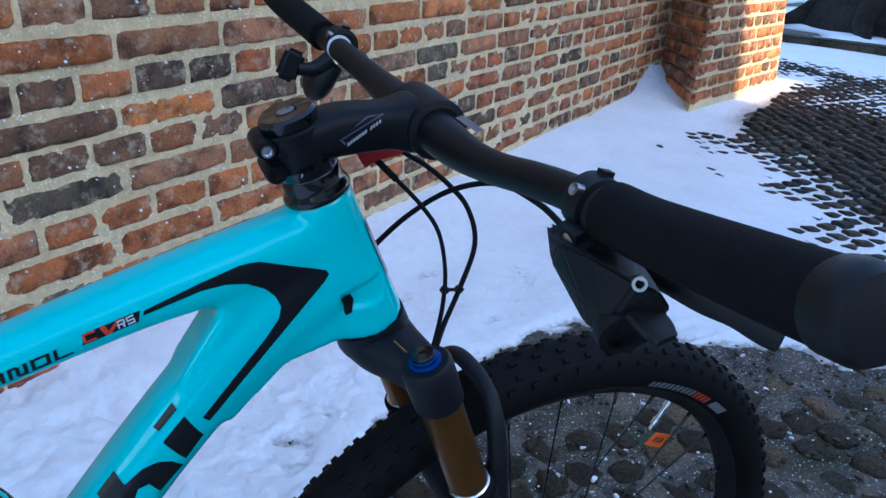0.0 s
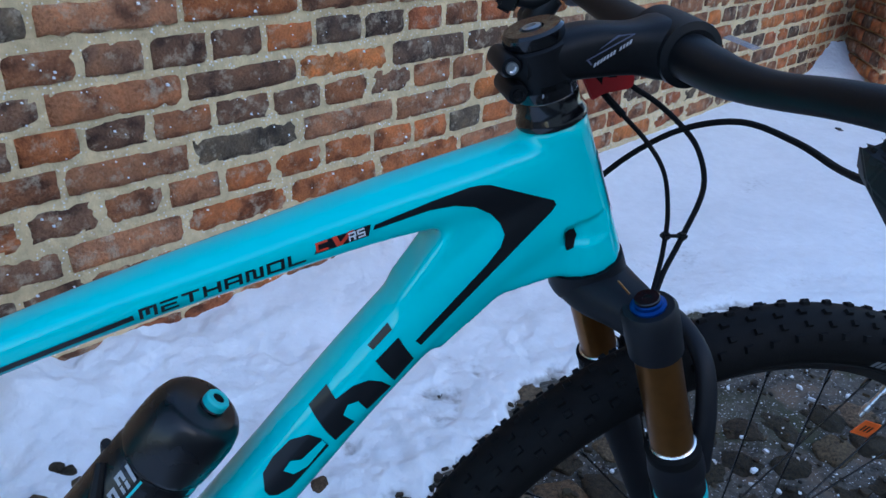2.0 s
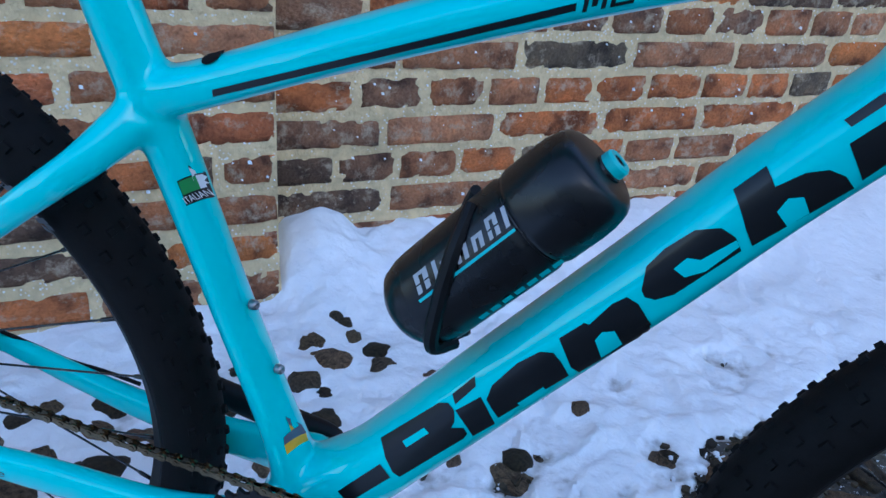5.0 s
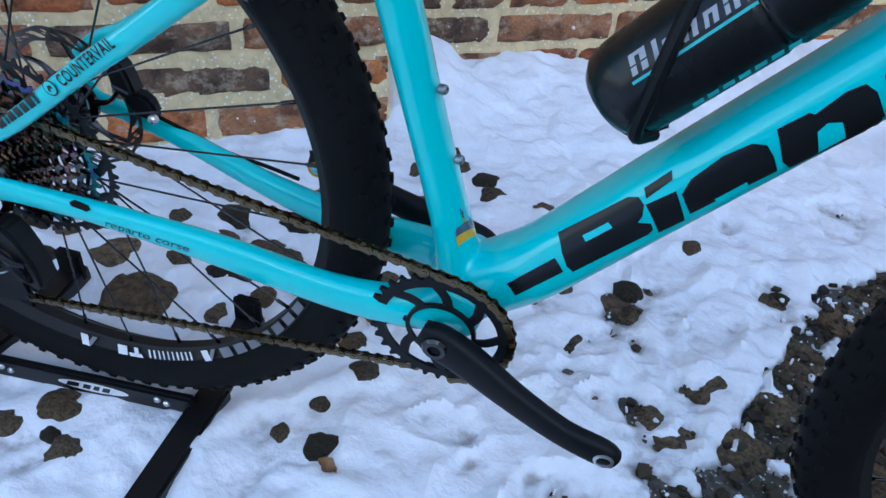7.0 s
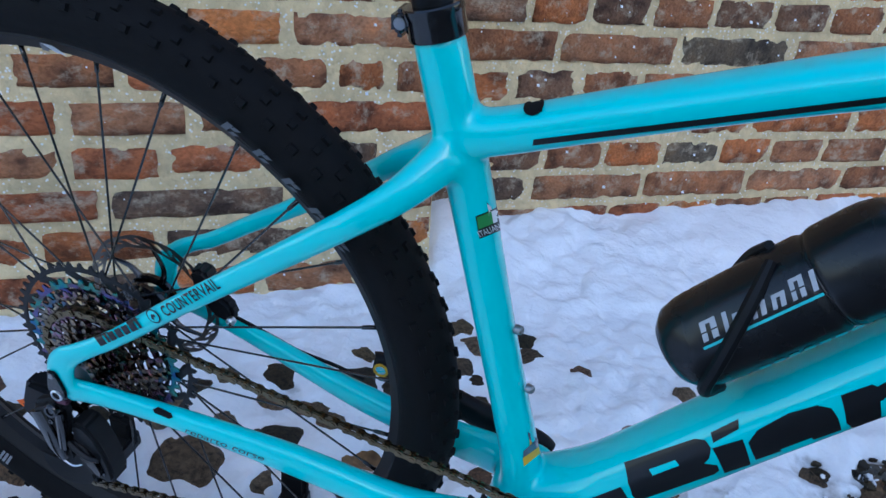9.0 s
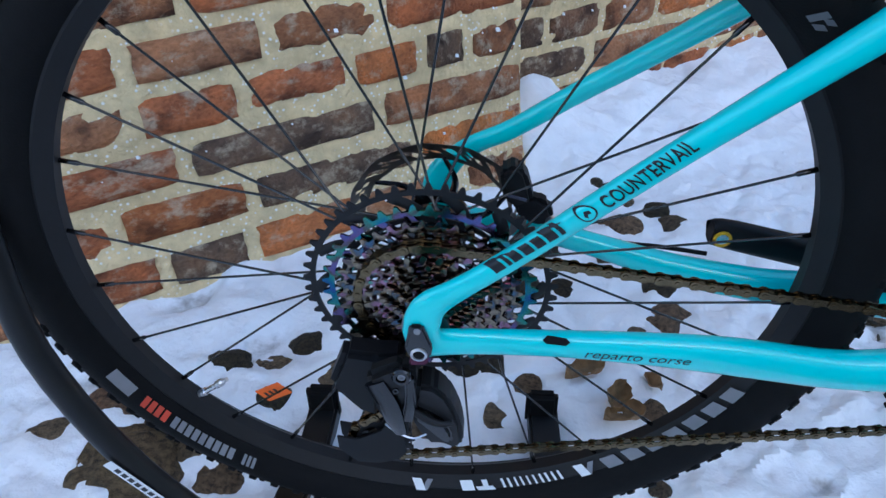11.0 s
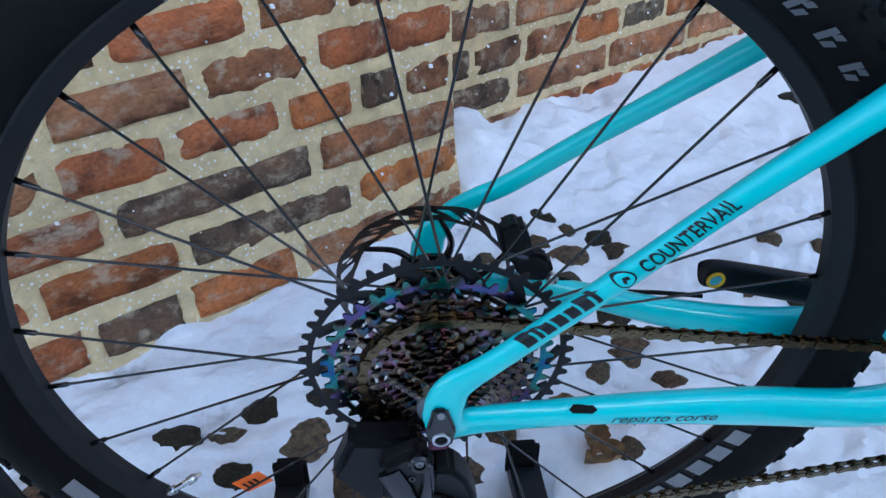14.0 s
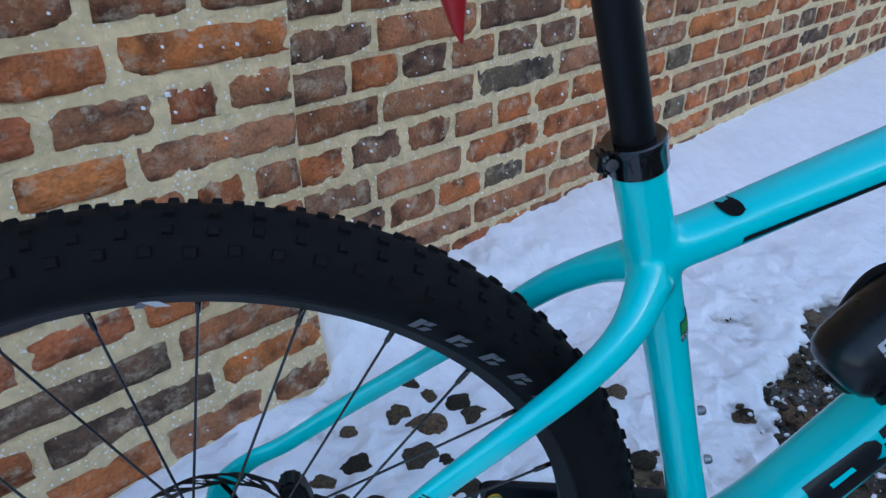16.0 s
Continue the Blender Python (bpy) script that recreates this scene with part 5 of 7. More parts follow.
for a0, a1, r0 in ((272.0, 274.5, .3045), (275.2, 278.7, .3100), (276.4, 277.5, .3045), (280.3, 280.8, .3045), (281.6, 282.1, .3045), (283.0, 283.4, .3045), (284.2, 284.6, .3045), (285.5, 285.9, .3045), (286.8, 287.2, .3045),
                   (288.1, 288.6, .3045), (289.3, 289.8, .3045), (290.6, 291.1, .3045), (291.9, 292.4, .3045)):
    arc_mark("rim_graphic", RW, r0, .3132 if a0 < 279 else .3122, a0, a1, rim_y, WHITE_DECAL, rear_wheel, "white print on the rim" if a0 < 272.5 else "", 3, .01)
for base in (84.6, 111.0, 262.2, 295.4):
    arc_mark("rim_graphic", RW, .3040, .3140, base, base + 1.9, rim_y, WHITE_DECAL, rear_wheel, "", 3, .02)
    arc_mark("rim_graphic", RW, .3040, .3140, base + 3.2, base + 4.4, rim_y, MID_GREY, rear_wheel, "", 3, -.02)
for i in range(7):
    arc_mark("rim_graphic", RW, .3042, .3135, 301.0 + 4.6 * i, 304.2 + 4.6 * i, rim_y, MID_GREY, rear_wheel, "", 3, .02)
for c, w, ang in ((RA, rear_wheel, math.atan2(.240 - .405, -.165 - .003)), (FA, front_wheel, math.atan2(.498 - FA.z, 1.297 - FA.x))):
    r = .252 if c is RA else .255
    q = Vector((c.x + r * math.cos(ang) + (.006 if c is RA else 0), .006, c.z + r * math.sin(ang) + (.006 if c is RA else 0)))
    m = Matrix.Translation(q) @ Matrix.Rotation(-.5 if c is RA else .5, 4, "Y") @ (Matrix.Rotation(.12, 4, "X") if c is RA else Matrix.Rotation(.25, 4, "X"))
    tag = part("paper_tag", block((.030, .0012, .022), m, .0004, 1), ORANGE_TAG, w, "small orange paper tag on a spoke")
    flat = [[m @ Vector((-.009 + .006 * i, -.0010, .005)), m @ Vector((-.006 + .006 * i, -.0010, .005)), m @ Vector((-.006 + .006 * i, -.0010, -.004)), m @ Vector((-.009 + .006 * i, -.0010, -.004))] for i in range(3)]
    flat_mark("tag_print", flat, BLACK_DECAL, tag)


# ---- drivetrain ----
def sprocket(name, c, teeth, y, mat, parent, inner=.62, thick=.0019, holes=0, label=""):
    """A toothed ring; holes cuts it into spokes between two radii."""
    pr = .0127 / (2 * math.sin(math.pi / teeth))
    ro, rr = pr + .0024, pr - .0034
    outline = []
    for k in range(teeth):
        a, s = 2 * math.pi * k / teeth, 2 * math.pi / teeth
        for f, r in ((-.28, rr), (-.13, ro - .001), (-.06, ro), (.06, ro), (.13, ro - .001), (.28, rr)):
            outline.append((a + f * s, r))
    n = len(outline)
    ri = max(pr * inner, .014)
    verts, faces = [], []
    web = rr - (.0085 if parent is bike else .0045)
    for yy in (y - thick / 2, y + thick / 2):
        for a, r in outline:
            verts.append((c[0] + r * math.cos(a), yy, c[2] + r * math.sin(a)))
        for a, r in outline:
            verts.append((c[0] + web * math.cos(a), yy, c[2] + web * math.sin(a)))
    for i in range(n):
        j = (i + 1) % n
        faces += [(i, j, n + j, n + i), (2 * n + i, 3 * n + i, 3 * n + j, 2 * n + j), (i, 2 * n + i, 2 * n + j, j), (n + i, n + j, 3 * n + j, 3 * n + i)]
    ring_ob = obj(name, verts, faces, mat, parent, label)
    m = 48
    v2, f2 = revolve([(ri - .004, y - thick / 2), (ri, y - thick / 2), (ri, y + thick / 2), (ri - .004, y + thick / 2)], m, True, centre=(c[0], 0, c[2]))
    if not holes:
        # a pierced web: bridges between the toothed rim and the inner ring, in one piece
        arms = max(8, teeth // 2)
        for i in range(arms):
            a, lean = 2 * math.pi * i / arms + teeth, .1
            h = pr * math.pi / arms * .30
            k = len(v2)
            for yy in (y - thick * .45, y + thick * .45):
                for r, aa in ((ri - .001, a), (web + .0008, a + lean)):
                    rad, tan = Vector((math.cos(aa), 0, math.sin(aa))), Vector((-math.sin(aa), 0, math.cos(aa)))
                    for sg in (-1, 1):
                        p = rad * r + tan * (h * sg)
                        v2.append((c[0] + p.x, yy, c[2] + p.z))
            f2 += [tuple(k + q for q in qd) for qd in ((0, 1, 3, 2), (4, 6, 7, 5), (0, 2, 6, 4), (1, 5, 7, 3))]
        web_ob = obj("sprocket_web", v2, f2, mat, ring_ob if parent is bike else parent)
        return ring_ob
    obj("inner_ring", v2, f2, mat, ring_ob if parent is bike else parent)
    for i in range(holes):
        a = 2 * math.pi * i / holes + teeth
        pts = [(c[0] + r * math.cos(a + t), y, c[2] + r * math.sin(a + t)) for r, t in ((ri - .001, 0), ((ri + web) / 2, .13), (web + .001, .30))]
        obj("ring_arm", *loft([(*p, .0048, thick * .48) for p in pts], 8, 4, 3.0), mat, ring_ob if parent is bike else parent)
    return ring_ob


cogs = (50, 42, 36, 32, 28, 24, 21, 18, 16, 14, 12, 10)
cassette = along("cassette", [(.0185, 0), (.0185, 1)], RA + Vector((0, -.067, 0)), RA + Vector((0, -.018, 0)), STEEL, bike, "wide-range cassette with an oil-slick sheen")
for i, t in enumerate(cogs):
    sprocket("sprocket", RA, t, -.0215 - .0040 * i, PLASTIC if i == 0 else OIL if i == 1 else DARK_OIL, cassette, .72 if i == 0 else .80, .0018, 14 if i == 0 else 0, "largest sprocket, black" if i == 0 else "")
RING_Y, COG_Y = -.0570, -.0375
crank = sprocket("chainring", (BB.x - .0015, 0, BB.z - .0045), 32, RING_Y, CARBON, bike, .50, .0034, 8, "black chainring")
bc = Vector((BB.x, 0, BB.z - .004))
arm_end = Vector((.597, -.1010, .272))
right = obj("crank_arm", *loft([(bc.x - .016, -.068, bc.z + .006, .012, .008), (bc.x, -.070, bc.z, .0185, .010), (bc.x + .03, -.074, bc.z - .013, .0180, .011), (bc.x + .075, -.086, bc.z - .032, .0150, .0095), (bc.x + .12, -.096, bc.z - .048, .0135, .0085), (arm_end.x - .004, arm_end.y, arm_end.z + .002, .0145, .0080), (arm_end.x + .010, arm_end.y, arm_end.z - .004, .009, .007)], 20, 5, 3.0), CARBON, crank, "satin black crank arm without a pedal")
along("pedal_hole", [(0, 0), (.0070, 0), (.0090, .2), (.0090, .8), (.0065, 1), (.0060, .6), (0, .6)], arm_end + Vector((0, -.004, 0)), arm_end + Vector((0, -.0092, 0)), ALU, right, "bare metal pedal thread")
along("crank_bolt", [(0, 0), (.0125, 0), (.0125, .6), (.0100, 1), (.0062, 1), (.0058, .3), (0, .3)], bc + Vector((0, -.077, 0)), bc + Vector((0, -.0830, 0)), GLOSS_BLACK, right)
lend = Vector((.262, .087, .369))
left = obj("crank_arm", *loft([(bc.x + .014, .066, bc.z - .006, .013, .008), (bc.x, .070, bc.z, .0180, .010), (bc.x - .07, .080, bc.z + .014, .0150, .010), (lend.x + .004, .087, lend.z, .0145, .008), (lend.x - .010, .087, lend.z + .003, .009, .007)], 18, 5, 3.0), CARBON, crank)
along("pedal_hole", [(0, 0), (.0085, 0), (.0085, 1), (.0062, 1), (.0055, .5), (0, .5)], lend + Vector((0, -.0075, 0)), lend + Vector((0, -.0095, 0)), YELLOW_DECAL, left)
along("pedal_hole", [(0, 0), (.0056, 0), (.0056, 1), (0, 1)], lend + Vector((0, -.0075, 0)), lend + Vector((0, -.0090, 0)), ALU, left)

# rear mech
mech = part("derailleur", plate([(-.0465, .3695), (-.0295, .3798), (-.0152, .385), (-.006, .3768), (-.0061, .3574), (-.0124, .3437), (-.0175, .3233), (-.0166, .304), (-.0211, .288), (-.0315, .294), (-.0403, .3139), (-.0439, .3391)], -.0875, -.070, .0055), PLASTIC, bike, "black rear derailleur with a pulley cage")
part("battery_box", plate([(-.0657, .379), (-.0401, .374), (-.0174, .373), (-.0161, .3624), (-.0400, .345), (-.0443, .2924), (-.0640, .3034), (-.0757, .3228), (-.0843, .3363), (-.0745, .3586)], -.0700, -.0460, .006), CARBON, mech)
part("mech_knuckle", plate([(-.0072, .3528), (.0071, .3497), (.017, .3366), (.0228, .3174), (.0259, .3009), (.0271, .2772), (.0237, .2708), (.0168, .2684), (.0079, .2746), (-.0035, .2749), (-.0133, .2968), (-.0151, .3196), (-.0104, .3373)], -.0820, -.056, .007), PLASTIC, mech)
part("knuckle_arm", plate([(-.0110, .3300), (.0020, .3220), (.0140, .3080), (.0190, .2900), (.0170, .2790), (.0080, .2840), (-.0020, .2980), (-.0120, .3120)], -.0860, -.0790, .0030), GLOSS_BLACK, mech)
tube("knuckle_rib", [(-.012, -.0865, .327), (-.002, -.0872, .318), (.009, -.0868, .311), (.019, -.0850, .309)], [.0030, .0034, .0030, .0022], PLASTIC, mech, n=8)
along("mech_bolt", [(.004, 0), (.0078, 0), (.0078, .7), (.0064, 1), (.0042, 1), (.004, .4), (0, .4)], (-.0166, -.086, .3725), (-.0166, -.0915, .3735), GLOSS_BLACK, mech)
along("bolt_socket", [(0, 0), (.0030, 0), (.0030, 1), (.0018, 1), (.0016, .5), (0, .5)], (-.0166, -.0875, .3728), (-.0166, -.0900, .3732), STEEL, mech)
along("mech_bolt", [(0, 0), (.0026, 0), (.0026, 1), (.0012, 1), (.0012, .4), (0, .4)], (-.0229, -.087, .3552), (-.0229, -.0892, .3556), GLOSS_BLACK, mech)
tube("spring_edge", [(-.0366, -.0870, .3104), (-.0269, -.0880, .2996), (-.0144, -.0885, .2930), (-.0033, -.0870, .2967)], .0009, ALU, mech, "bright spring edge", 6)
obj("mech_shield", *loft([(-.0390, -.0870, .3640, .009, .003), (-.0300, -.0895, .3400, .009, .003), (-.0270, -.0895, .3180, .008, .003), (-.0240, -.0880, .3000, .005, .0025)], 12, 5, 2.6), GLOSS_BLACK, mech)
obj("mech_shield", *loft([(-.0110, -.0870, .3700, .004, .003), (-.0120, -.0895, .3450, .005, .003), (-.0170, -.0890, .3200, .005, .003)], 12, 5, 2.6), GLOSS_BLACK, mech)
PU, PL = Vector((-.036, -.046, .315)), Vector((-.052, -.050, .238))
for pc, t, nm in ((PU, 12, "jockey_wheel"), (PL, 14, "jockey_wheel")):
    sprocket(nm, (pc.x, 0, pc.z), t, pc.y, PLASTIC, mech, .5, .003, 5)
for y in (-.041, -.057):
    cage = [(-.0440, .3300), (-.0160, .3220), (-.0180, .2900), (-.0300, .2620), (-.0290, .2280), (-.0380, .2150), (-.0580, .2090), (-.0780, .2110), (-.0930, .2310), (-.0920, .2515), (-.0740, .2470), (-.0500, .2600), (-.0340, .2850)]
    part("pulley_cage", plate(cage, y - .001, y + .001, .0006), CARBON, mech)
part("hanger", plate([(-.0050, .4315), (.0050, .4310), (.0078, .4190), (.0105, .4080), (.0080, .3965), (.0000, .3930), (-.0085, .3965), (-.0108, .4085), (-.0076, .4200)], -.0905, -.0860, .0018), GLOSS_BLACK, bike, "black dropout hanger")
along("axle_end", [(0, 0), (.0064, 0), (.0064, .8), (.0056, 1), (.0046, 1), (.0042, .3), (0, .3)], (-.0004, -.0895, .4015), (-.0004, -.0925, .4017), ALU, bike, "bare metal axle end")
along("axle_socket", [(0, 0), (.0046, 0), (.0046, 1), (0, 1)], (-.0004, -.0895, .4015), (-.0004, -.0914, .4016), RUBBER, bike)
along("hanger_bolt", [(0, 0), (.0026, 0), (.0026, 1), (.0012, .9), (0, .6)], (.0004, -.0900, .4262), (.0004, -.0916, .4266), STEEL, bike)
part("hanger_lip", plate([(-.0070, .3945), (.0070, .3945), (.0040, .3850), (-.0100, .3850)], -.0880, -.0800, .0015), RED_LIP, bike)


def circle_pts(c, r, a0, a1, n):
    return [(c[0] + r * math.cos(radians(a0 + (a1 - a0) * k / n)), c[1] + r * math.sin(radians(a0 + (a1 - a0) * k / n))) for k in range(n + 1)]


COG_R = .0127 / (2 * math.sin(math.pi / 28))
RING_R = .0127 / (2 * math.sin(math.pi / 32))
rc = (BB.x - .0015, BB.z - .0045)
path = circle_pts(rc, RING_R, -78, 79, 24) + circle_pts((RA.x, RA.z), COG_R, 80, 252, 24) + circle_pts((PU.x, PU.z), .0245, 60, -49, 10) + circle_pts((PL.x, PL.z), .0285, 131, 276, 12)
path.append(path[0])
ypos = []
for i in range(len(path)):
    ypos.append(RING_Y if i < 25 else COG_Y if i < 50 else -.049)
P3 = [Vector((p[0], y, p[1])) for p, y in zip(path, ypos)]
dist = [0.0]
for a, b in zip(P3, P3[1:]):
    dist.append(dist[-1] + (b - a).length)
links = int(dist[-1] / .0127 / 2) * 2
step = dist[-1] / links


def on_chain(s):
    s %= dist[-1]
    i = max(k for k in range(len(dist)) if dist[k] <= s + 1e-9)
    i = min(i, len(P3) - 2)
    return P3[i].lerp(P3[i + 1], (s - dist[i]) / max(dist[i + 1] - dist[i], 1e-9))


def link_mesh(name, gap, mat):
    """Two waisted side plates and a roller, 12.7 mm between the pins."""
    verts, faces = [], []
    prof = [(-.0042, 0), (-.0036, .0028), (-.0016, .0042), (.0012, .0040), (.0040, .0030), (.0087, .0030), (.0115, .0040), (.0143, .0042), (.0163, .0028), (.0169, 0)]
    ring2 = prof + [(x, -z) for x, z in prof[-2:0:-1]]
    for y in (-gap, gap):
        k = len(verts)
        for yy in (y - .00045, y + .00045):
            verts += [(x, yy, z * .96) for x, z in ring2]
        n = len(ring2)
        faces += [tuple(range(k, k + n)), tuple(range(k + 2 * n - 1, k + n - 1, -1))] + [(k + i, k + n + i, k + n + (i + 1) % n, k + (i + 1) % n) for i in range(n)]
    for x0 in (0, .0127):
        k = len(verts)
        for yy in (-gap - .001, gap + .001):
            verts += [(x0 + .0021 * math.cos(2 * math.pi * i / 8), yy, .0021 * math.sin(2 * math.pi * i / 8)) for i in range(8)]
        faces += [tuple(range(k, k + 8)), tuple(range(k + 15, k + 7, -1))] + [(k + i, k + 8 + i, k + 8 + (i + 1) % 8, k + (i + 1) % 8) for i in range(8)]
    me = bpy.data.meshes.new(name)
    me.from_pydata(verts, [], faces)
    me.validate()
    me.materials.append(mat)
    return me


inner_link, outer_link = link_mesh("chain_link", .0018, CHAIN_GOLD), link_mesh("chain_link", .0029, CHAIN_GOLD)
chain = tagged(empty("chain", None, bike), "bronze-coloured roller chain")
chain.parent = bike
for k in range(links):
    a, b = on_chain(k * step), on_chain((k + 1) * step)
    lk = new("chain_link", inner_link if k % 2 else outer_link)
    lk.parent = chain
    x = (b - a).normalized()
    yv = Vector((0, 1, 0))
    z = x.cross(yv).normalized()
    m = Matrix((x, z.cross(x), z)).transposed().to_4x4()
    m.translation = a
    lk.matrix_local = m

# rear brake
DISC = Vector((.0045, 0, .4120))
bm = bmesh.new()
rings = (.0640, .0668, .0695, .0722, .0750, .0788)
N = 252
grid = []
for j, r in enumerate(rings):
    row = []
    for k in range(N):
        a = 2 * math.pi * (k + 3 * j) / N
        rr = r + (.0006 * math.sin(12 * a) if j > 3 else -.0006 * math.sin(12 * a) if j == 0 else 0)
        row.append(bm.verts.new((DISC.x + rr * math.cos(a), .0590, DISC.z + rr * math.sin(a))))
    grid.append(row)
for j in range(5):
    for k in range(N):
        slot = (0 < j < 4 and k % 21 < 5) or (j == 2 and k % 21 in (10, 11, 12, 16, 17)) or (j == 3 and k % 21 in (13, 14))
        if not slot:
            bm.faces.new((grid[j][k], grid[j][(k + 1) % N], grid[j + 1][(k + 1) % N], grid[j + 1][k]))
bmesh.ops.solidify(bm, geom=list(bm.faces), thickness=.0018)
rotor = part("brake_rotor", bm, ROTOR_STEEL, bike, "slotted steel brake rotor with a scalloped edge", smooth=False)
rv, rf = revolve([(.020, .0570), (.030, .0570), (.030, .0612), (.020, .0612)], 40, True, centre=tuple(DISC))
obj("rotor_carrier", rv, rf, GLOSS_BLACK, rotor)
for k in range(6):
    a = 2 * math.pi * k / 6
    tube("rotor_arm", [(DISC.x + r * math.cos(a + t), .0600, DISC.z + r * math.sin(a + t)) for r, t in ((.026, 0), (.045, .12), (.0655, .38))], [.0042, .0028, .0022], GLOSS_BLACK, rotor, n=6)
caliper = part("brake_caliper", plate([(.0600, .4650), (.0655, .4705), (.0770, .4705), (.0825, .4640), (.0865, .4480), (.0890, .4340), (.0740, .4280), (.0630, .4380)], .050, .071, .005), PLASTIC, bike, "black rear brake caliper")
part("caliper_mount", plate([(.070, .440), (.092, .438), (.103, .430), (.107, .414), (.098, .406), (.082, .410), (.072, .424)], .052, .068, .004), CARBON, caliper)
part("caliper_print", plate([(.066, .446), (.083, .440), (.082, .437), (.065, .443)], .0492, .0496), GREY_DECAL, caliper)
along("caliper_bolt", [(0, 0), (.005, 0), (.005, .7), (.003, 1), (0, .8)], (.104, .052, .414), (.104, .045, .414), ALU, caliper)
tube("rear_hose", [(.092, .064, .410), (.115, .070, .395), (.140, .074, .3815), (.168, .075, .3700), (.209, .073, .3650), (.247, .068, .3610)], .0021, RUBBER, bike, n=8)
for z in (.539, .478):
    x = .4145 + (.539 - z) * .262
    along("cage_bolt", [(0, 0), (.0040, 0), (.0042, .3), (.0038, .8), (.0024, 1), (0, .8)], (x - .002, -.004, z - .001), (x + .0042, -.006, z), STEEL, bike)

# ---- bottle and its cage ----
BA, BBt = Vector((.5390, 0, .5525)), Vector((.6655, 0, .6920))
bax = (BBt - BA).normalized()
cage = obj("bottle_cage", *loft([(.592, 0, .515, .004, .012), (.640, 0, .568, .004, .012), (.684, 0, .618, .004, .010)], 12, 4, 3), CARBON, bike, "black carbon bottle cage")
side_n = Vector((bax.z, 0, -bax.x))


def round_bottle(s, ang, r=.0378):
    return BA + bax * s + side_n * (r * math.cos(radians(ang))) + Vector((0, r * math.sin(radians(ang)), 0))


for sg in (-1, 1):
    tube("cage_arm", [round_bottle(.012, sg * 20), round_bottle(.010, sg * 60), round_bottle(.040, sg * 95, .0388), round_bottle(.075, sg * 130, .0388), round_bottle(.100, sg * 165, .039)], [.005, .0055, .0055, .0055, .004], CARBON, cage, n=8)
tube("cage_foot", [round_bottle(.02, 0), round_bottle(-.004, 0, .030), round_bottle(-.007, 0, .0), ], .005, CARBON, cage, n=8)
bottle = along("water_bottle", [(0, -.030), (.018, -.028), (.027, -.010), (.0335, .03), (.0362, .09), (.0368, .14), (.0365, .16), (.0369, .18), (.0369, .60), (.0360, .615), (.0350, .625), (.0348, .635), (.0356, .640), (.0352, .645), (.0366, .655), (.0372, .67), (.0372, .80), (.0366, .85), (.0340, .905), (.0315, .925), (.0290, .935), (.024, .945), (0, .950)], BA, BBt, BOTTLE_BLACK, None, n=40)
bottle.matrix_world = TILT_BIKE
tagged(bottle, "glossy black sports bottle with teal nozzle in the bottle cage", "bottle")
noz = BBt + side_n * .004 - bax * .018
along("nozzle", [(.0120, 0), (.0112, .1), (.0105, .9), (.009, 1), (0, 1)], noz, noz + bax * .011, GLOSS_BLACK, bottle)
along("nozzle_tip", [(.0090, 0), (.0098, .1), (.0098, .8), (.0085, 1), (.0050, 1), (.0048, .7), (0, .7)], noz + bax * .010, noz + bax * .018, TEAL_PLASTIC, bottle, "teal nozzle tip")
along("nozzle_hole", [(0, 0), (.0046, 0), (.0046, 1), (0, 1)], noz + bax * .0160, noz + bax * .0172, RUBBER, bottle)


def on_bottle(u, v):
    """Along the bottle and round its near side, in metres."""
    a = -90 - math.degrees(v / .0362)
    return round_bottle(u, a, .0375)


marks = []
for u, w, h in ((.0345, .0125, .0135), (.0520, .0035, .0130), (.0585, .0100, .0092), (.0730, .0100, .0092), (.0875, .0095, .0092), (.1015, .0095, .0135), (.1155, .0035, .0130)):
    bars = ((0, 1),) if w < .005 else ((0, .34), (.62, 1))
    for f0, f1 in bars:
        marks.append([on_bottle(u + w * f0, .0170), on_bottle(u + w * f1, .0170), on_bottle(u + w * f1 + .0030, .0170 + h), on_bottle(u + w * f0 + .0030, .0170 + h)])
    if w > .005:
        marks.append([on_bottle(u + w * .30 + .0024, .0170 + h - .0026), on_bottle(u + w * .66 + .0024, .0170 + h - .0026), on_bottle(u + w * .66 + .0030, .0170 + h), on_bottle(u + w * .30 + .0030, .0170 + h)])
flat_mark("bottle_graphic", marks, PALE_PRINT, bottle, "white print on the bottle")
flat_mark("bottle_graphic", [[on_bottle(.032 + .022 * i, .0125), on_bottle(.054 + .022 * i, .0125), on_bottle(.054 + .022 * i, .0145), on_bottle(.032 + .022 * i, .0145)] for i in range(4)], TEAL_PLASTIC, bottle)
flat_mark("bottle_graphic", [[on_bottle(.050 + .011 * i, -.030), on_bottle(.058 + .011 * i, -.030), on_bottle(.060 + .011 * i, -.0235), on_bottle(.052 + .011 * i, -.0235)] for i in range(7)], TEAL_PLASTIC, bottle)

# ---- bike stand on the ground, in world metres ----
stand = tagged(empty("bike_stand", Matrix.Translation((-0.02, -0.02, 0.0))), "black tubular steel bike stand gripping the rear wheel", "bike stand")


def on_stand(p):
    return Vector(p) - Vector((-0.02, -0.02, 0))


def bar_box(name, a, b, w, h, parent, label="", mat=STAND_BLACK):
    """A rectangular steel tube between two points."""
    a, b = on_stand(a), on_stand(b)
    x = (b - a).normalized()
    y = Vector((0, 0, 1)).cross(x).normalized()
    z = x.cross(y)
    m = Matrix((x, y, z)).transposed().to_4x4()
    m.translation = (a + b) / 2
    return part(name, block(((b - a).length, w, h), m, .004, 2), mat, parent, label)


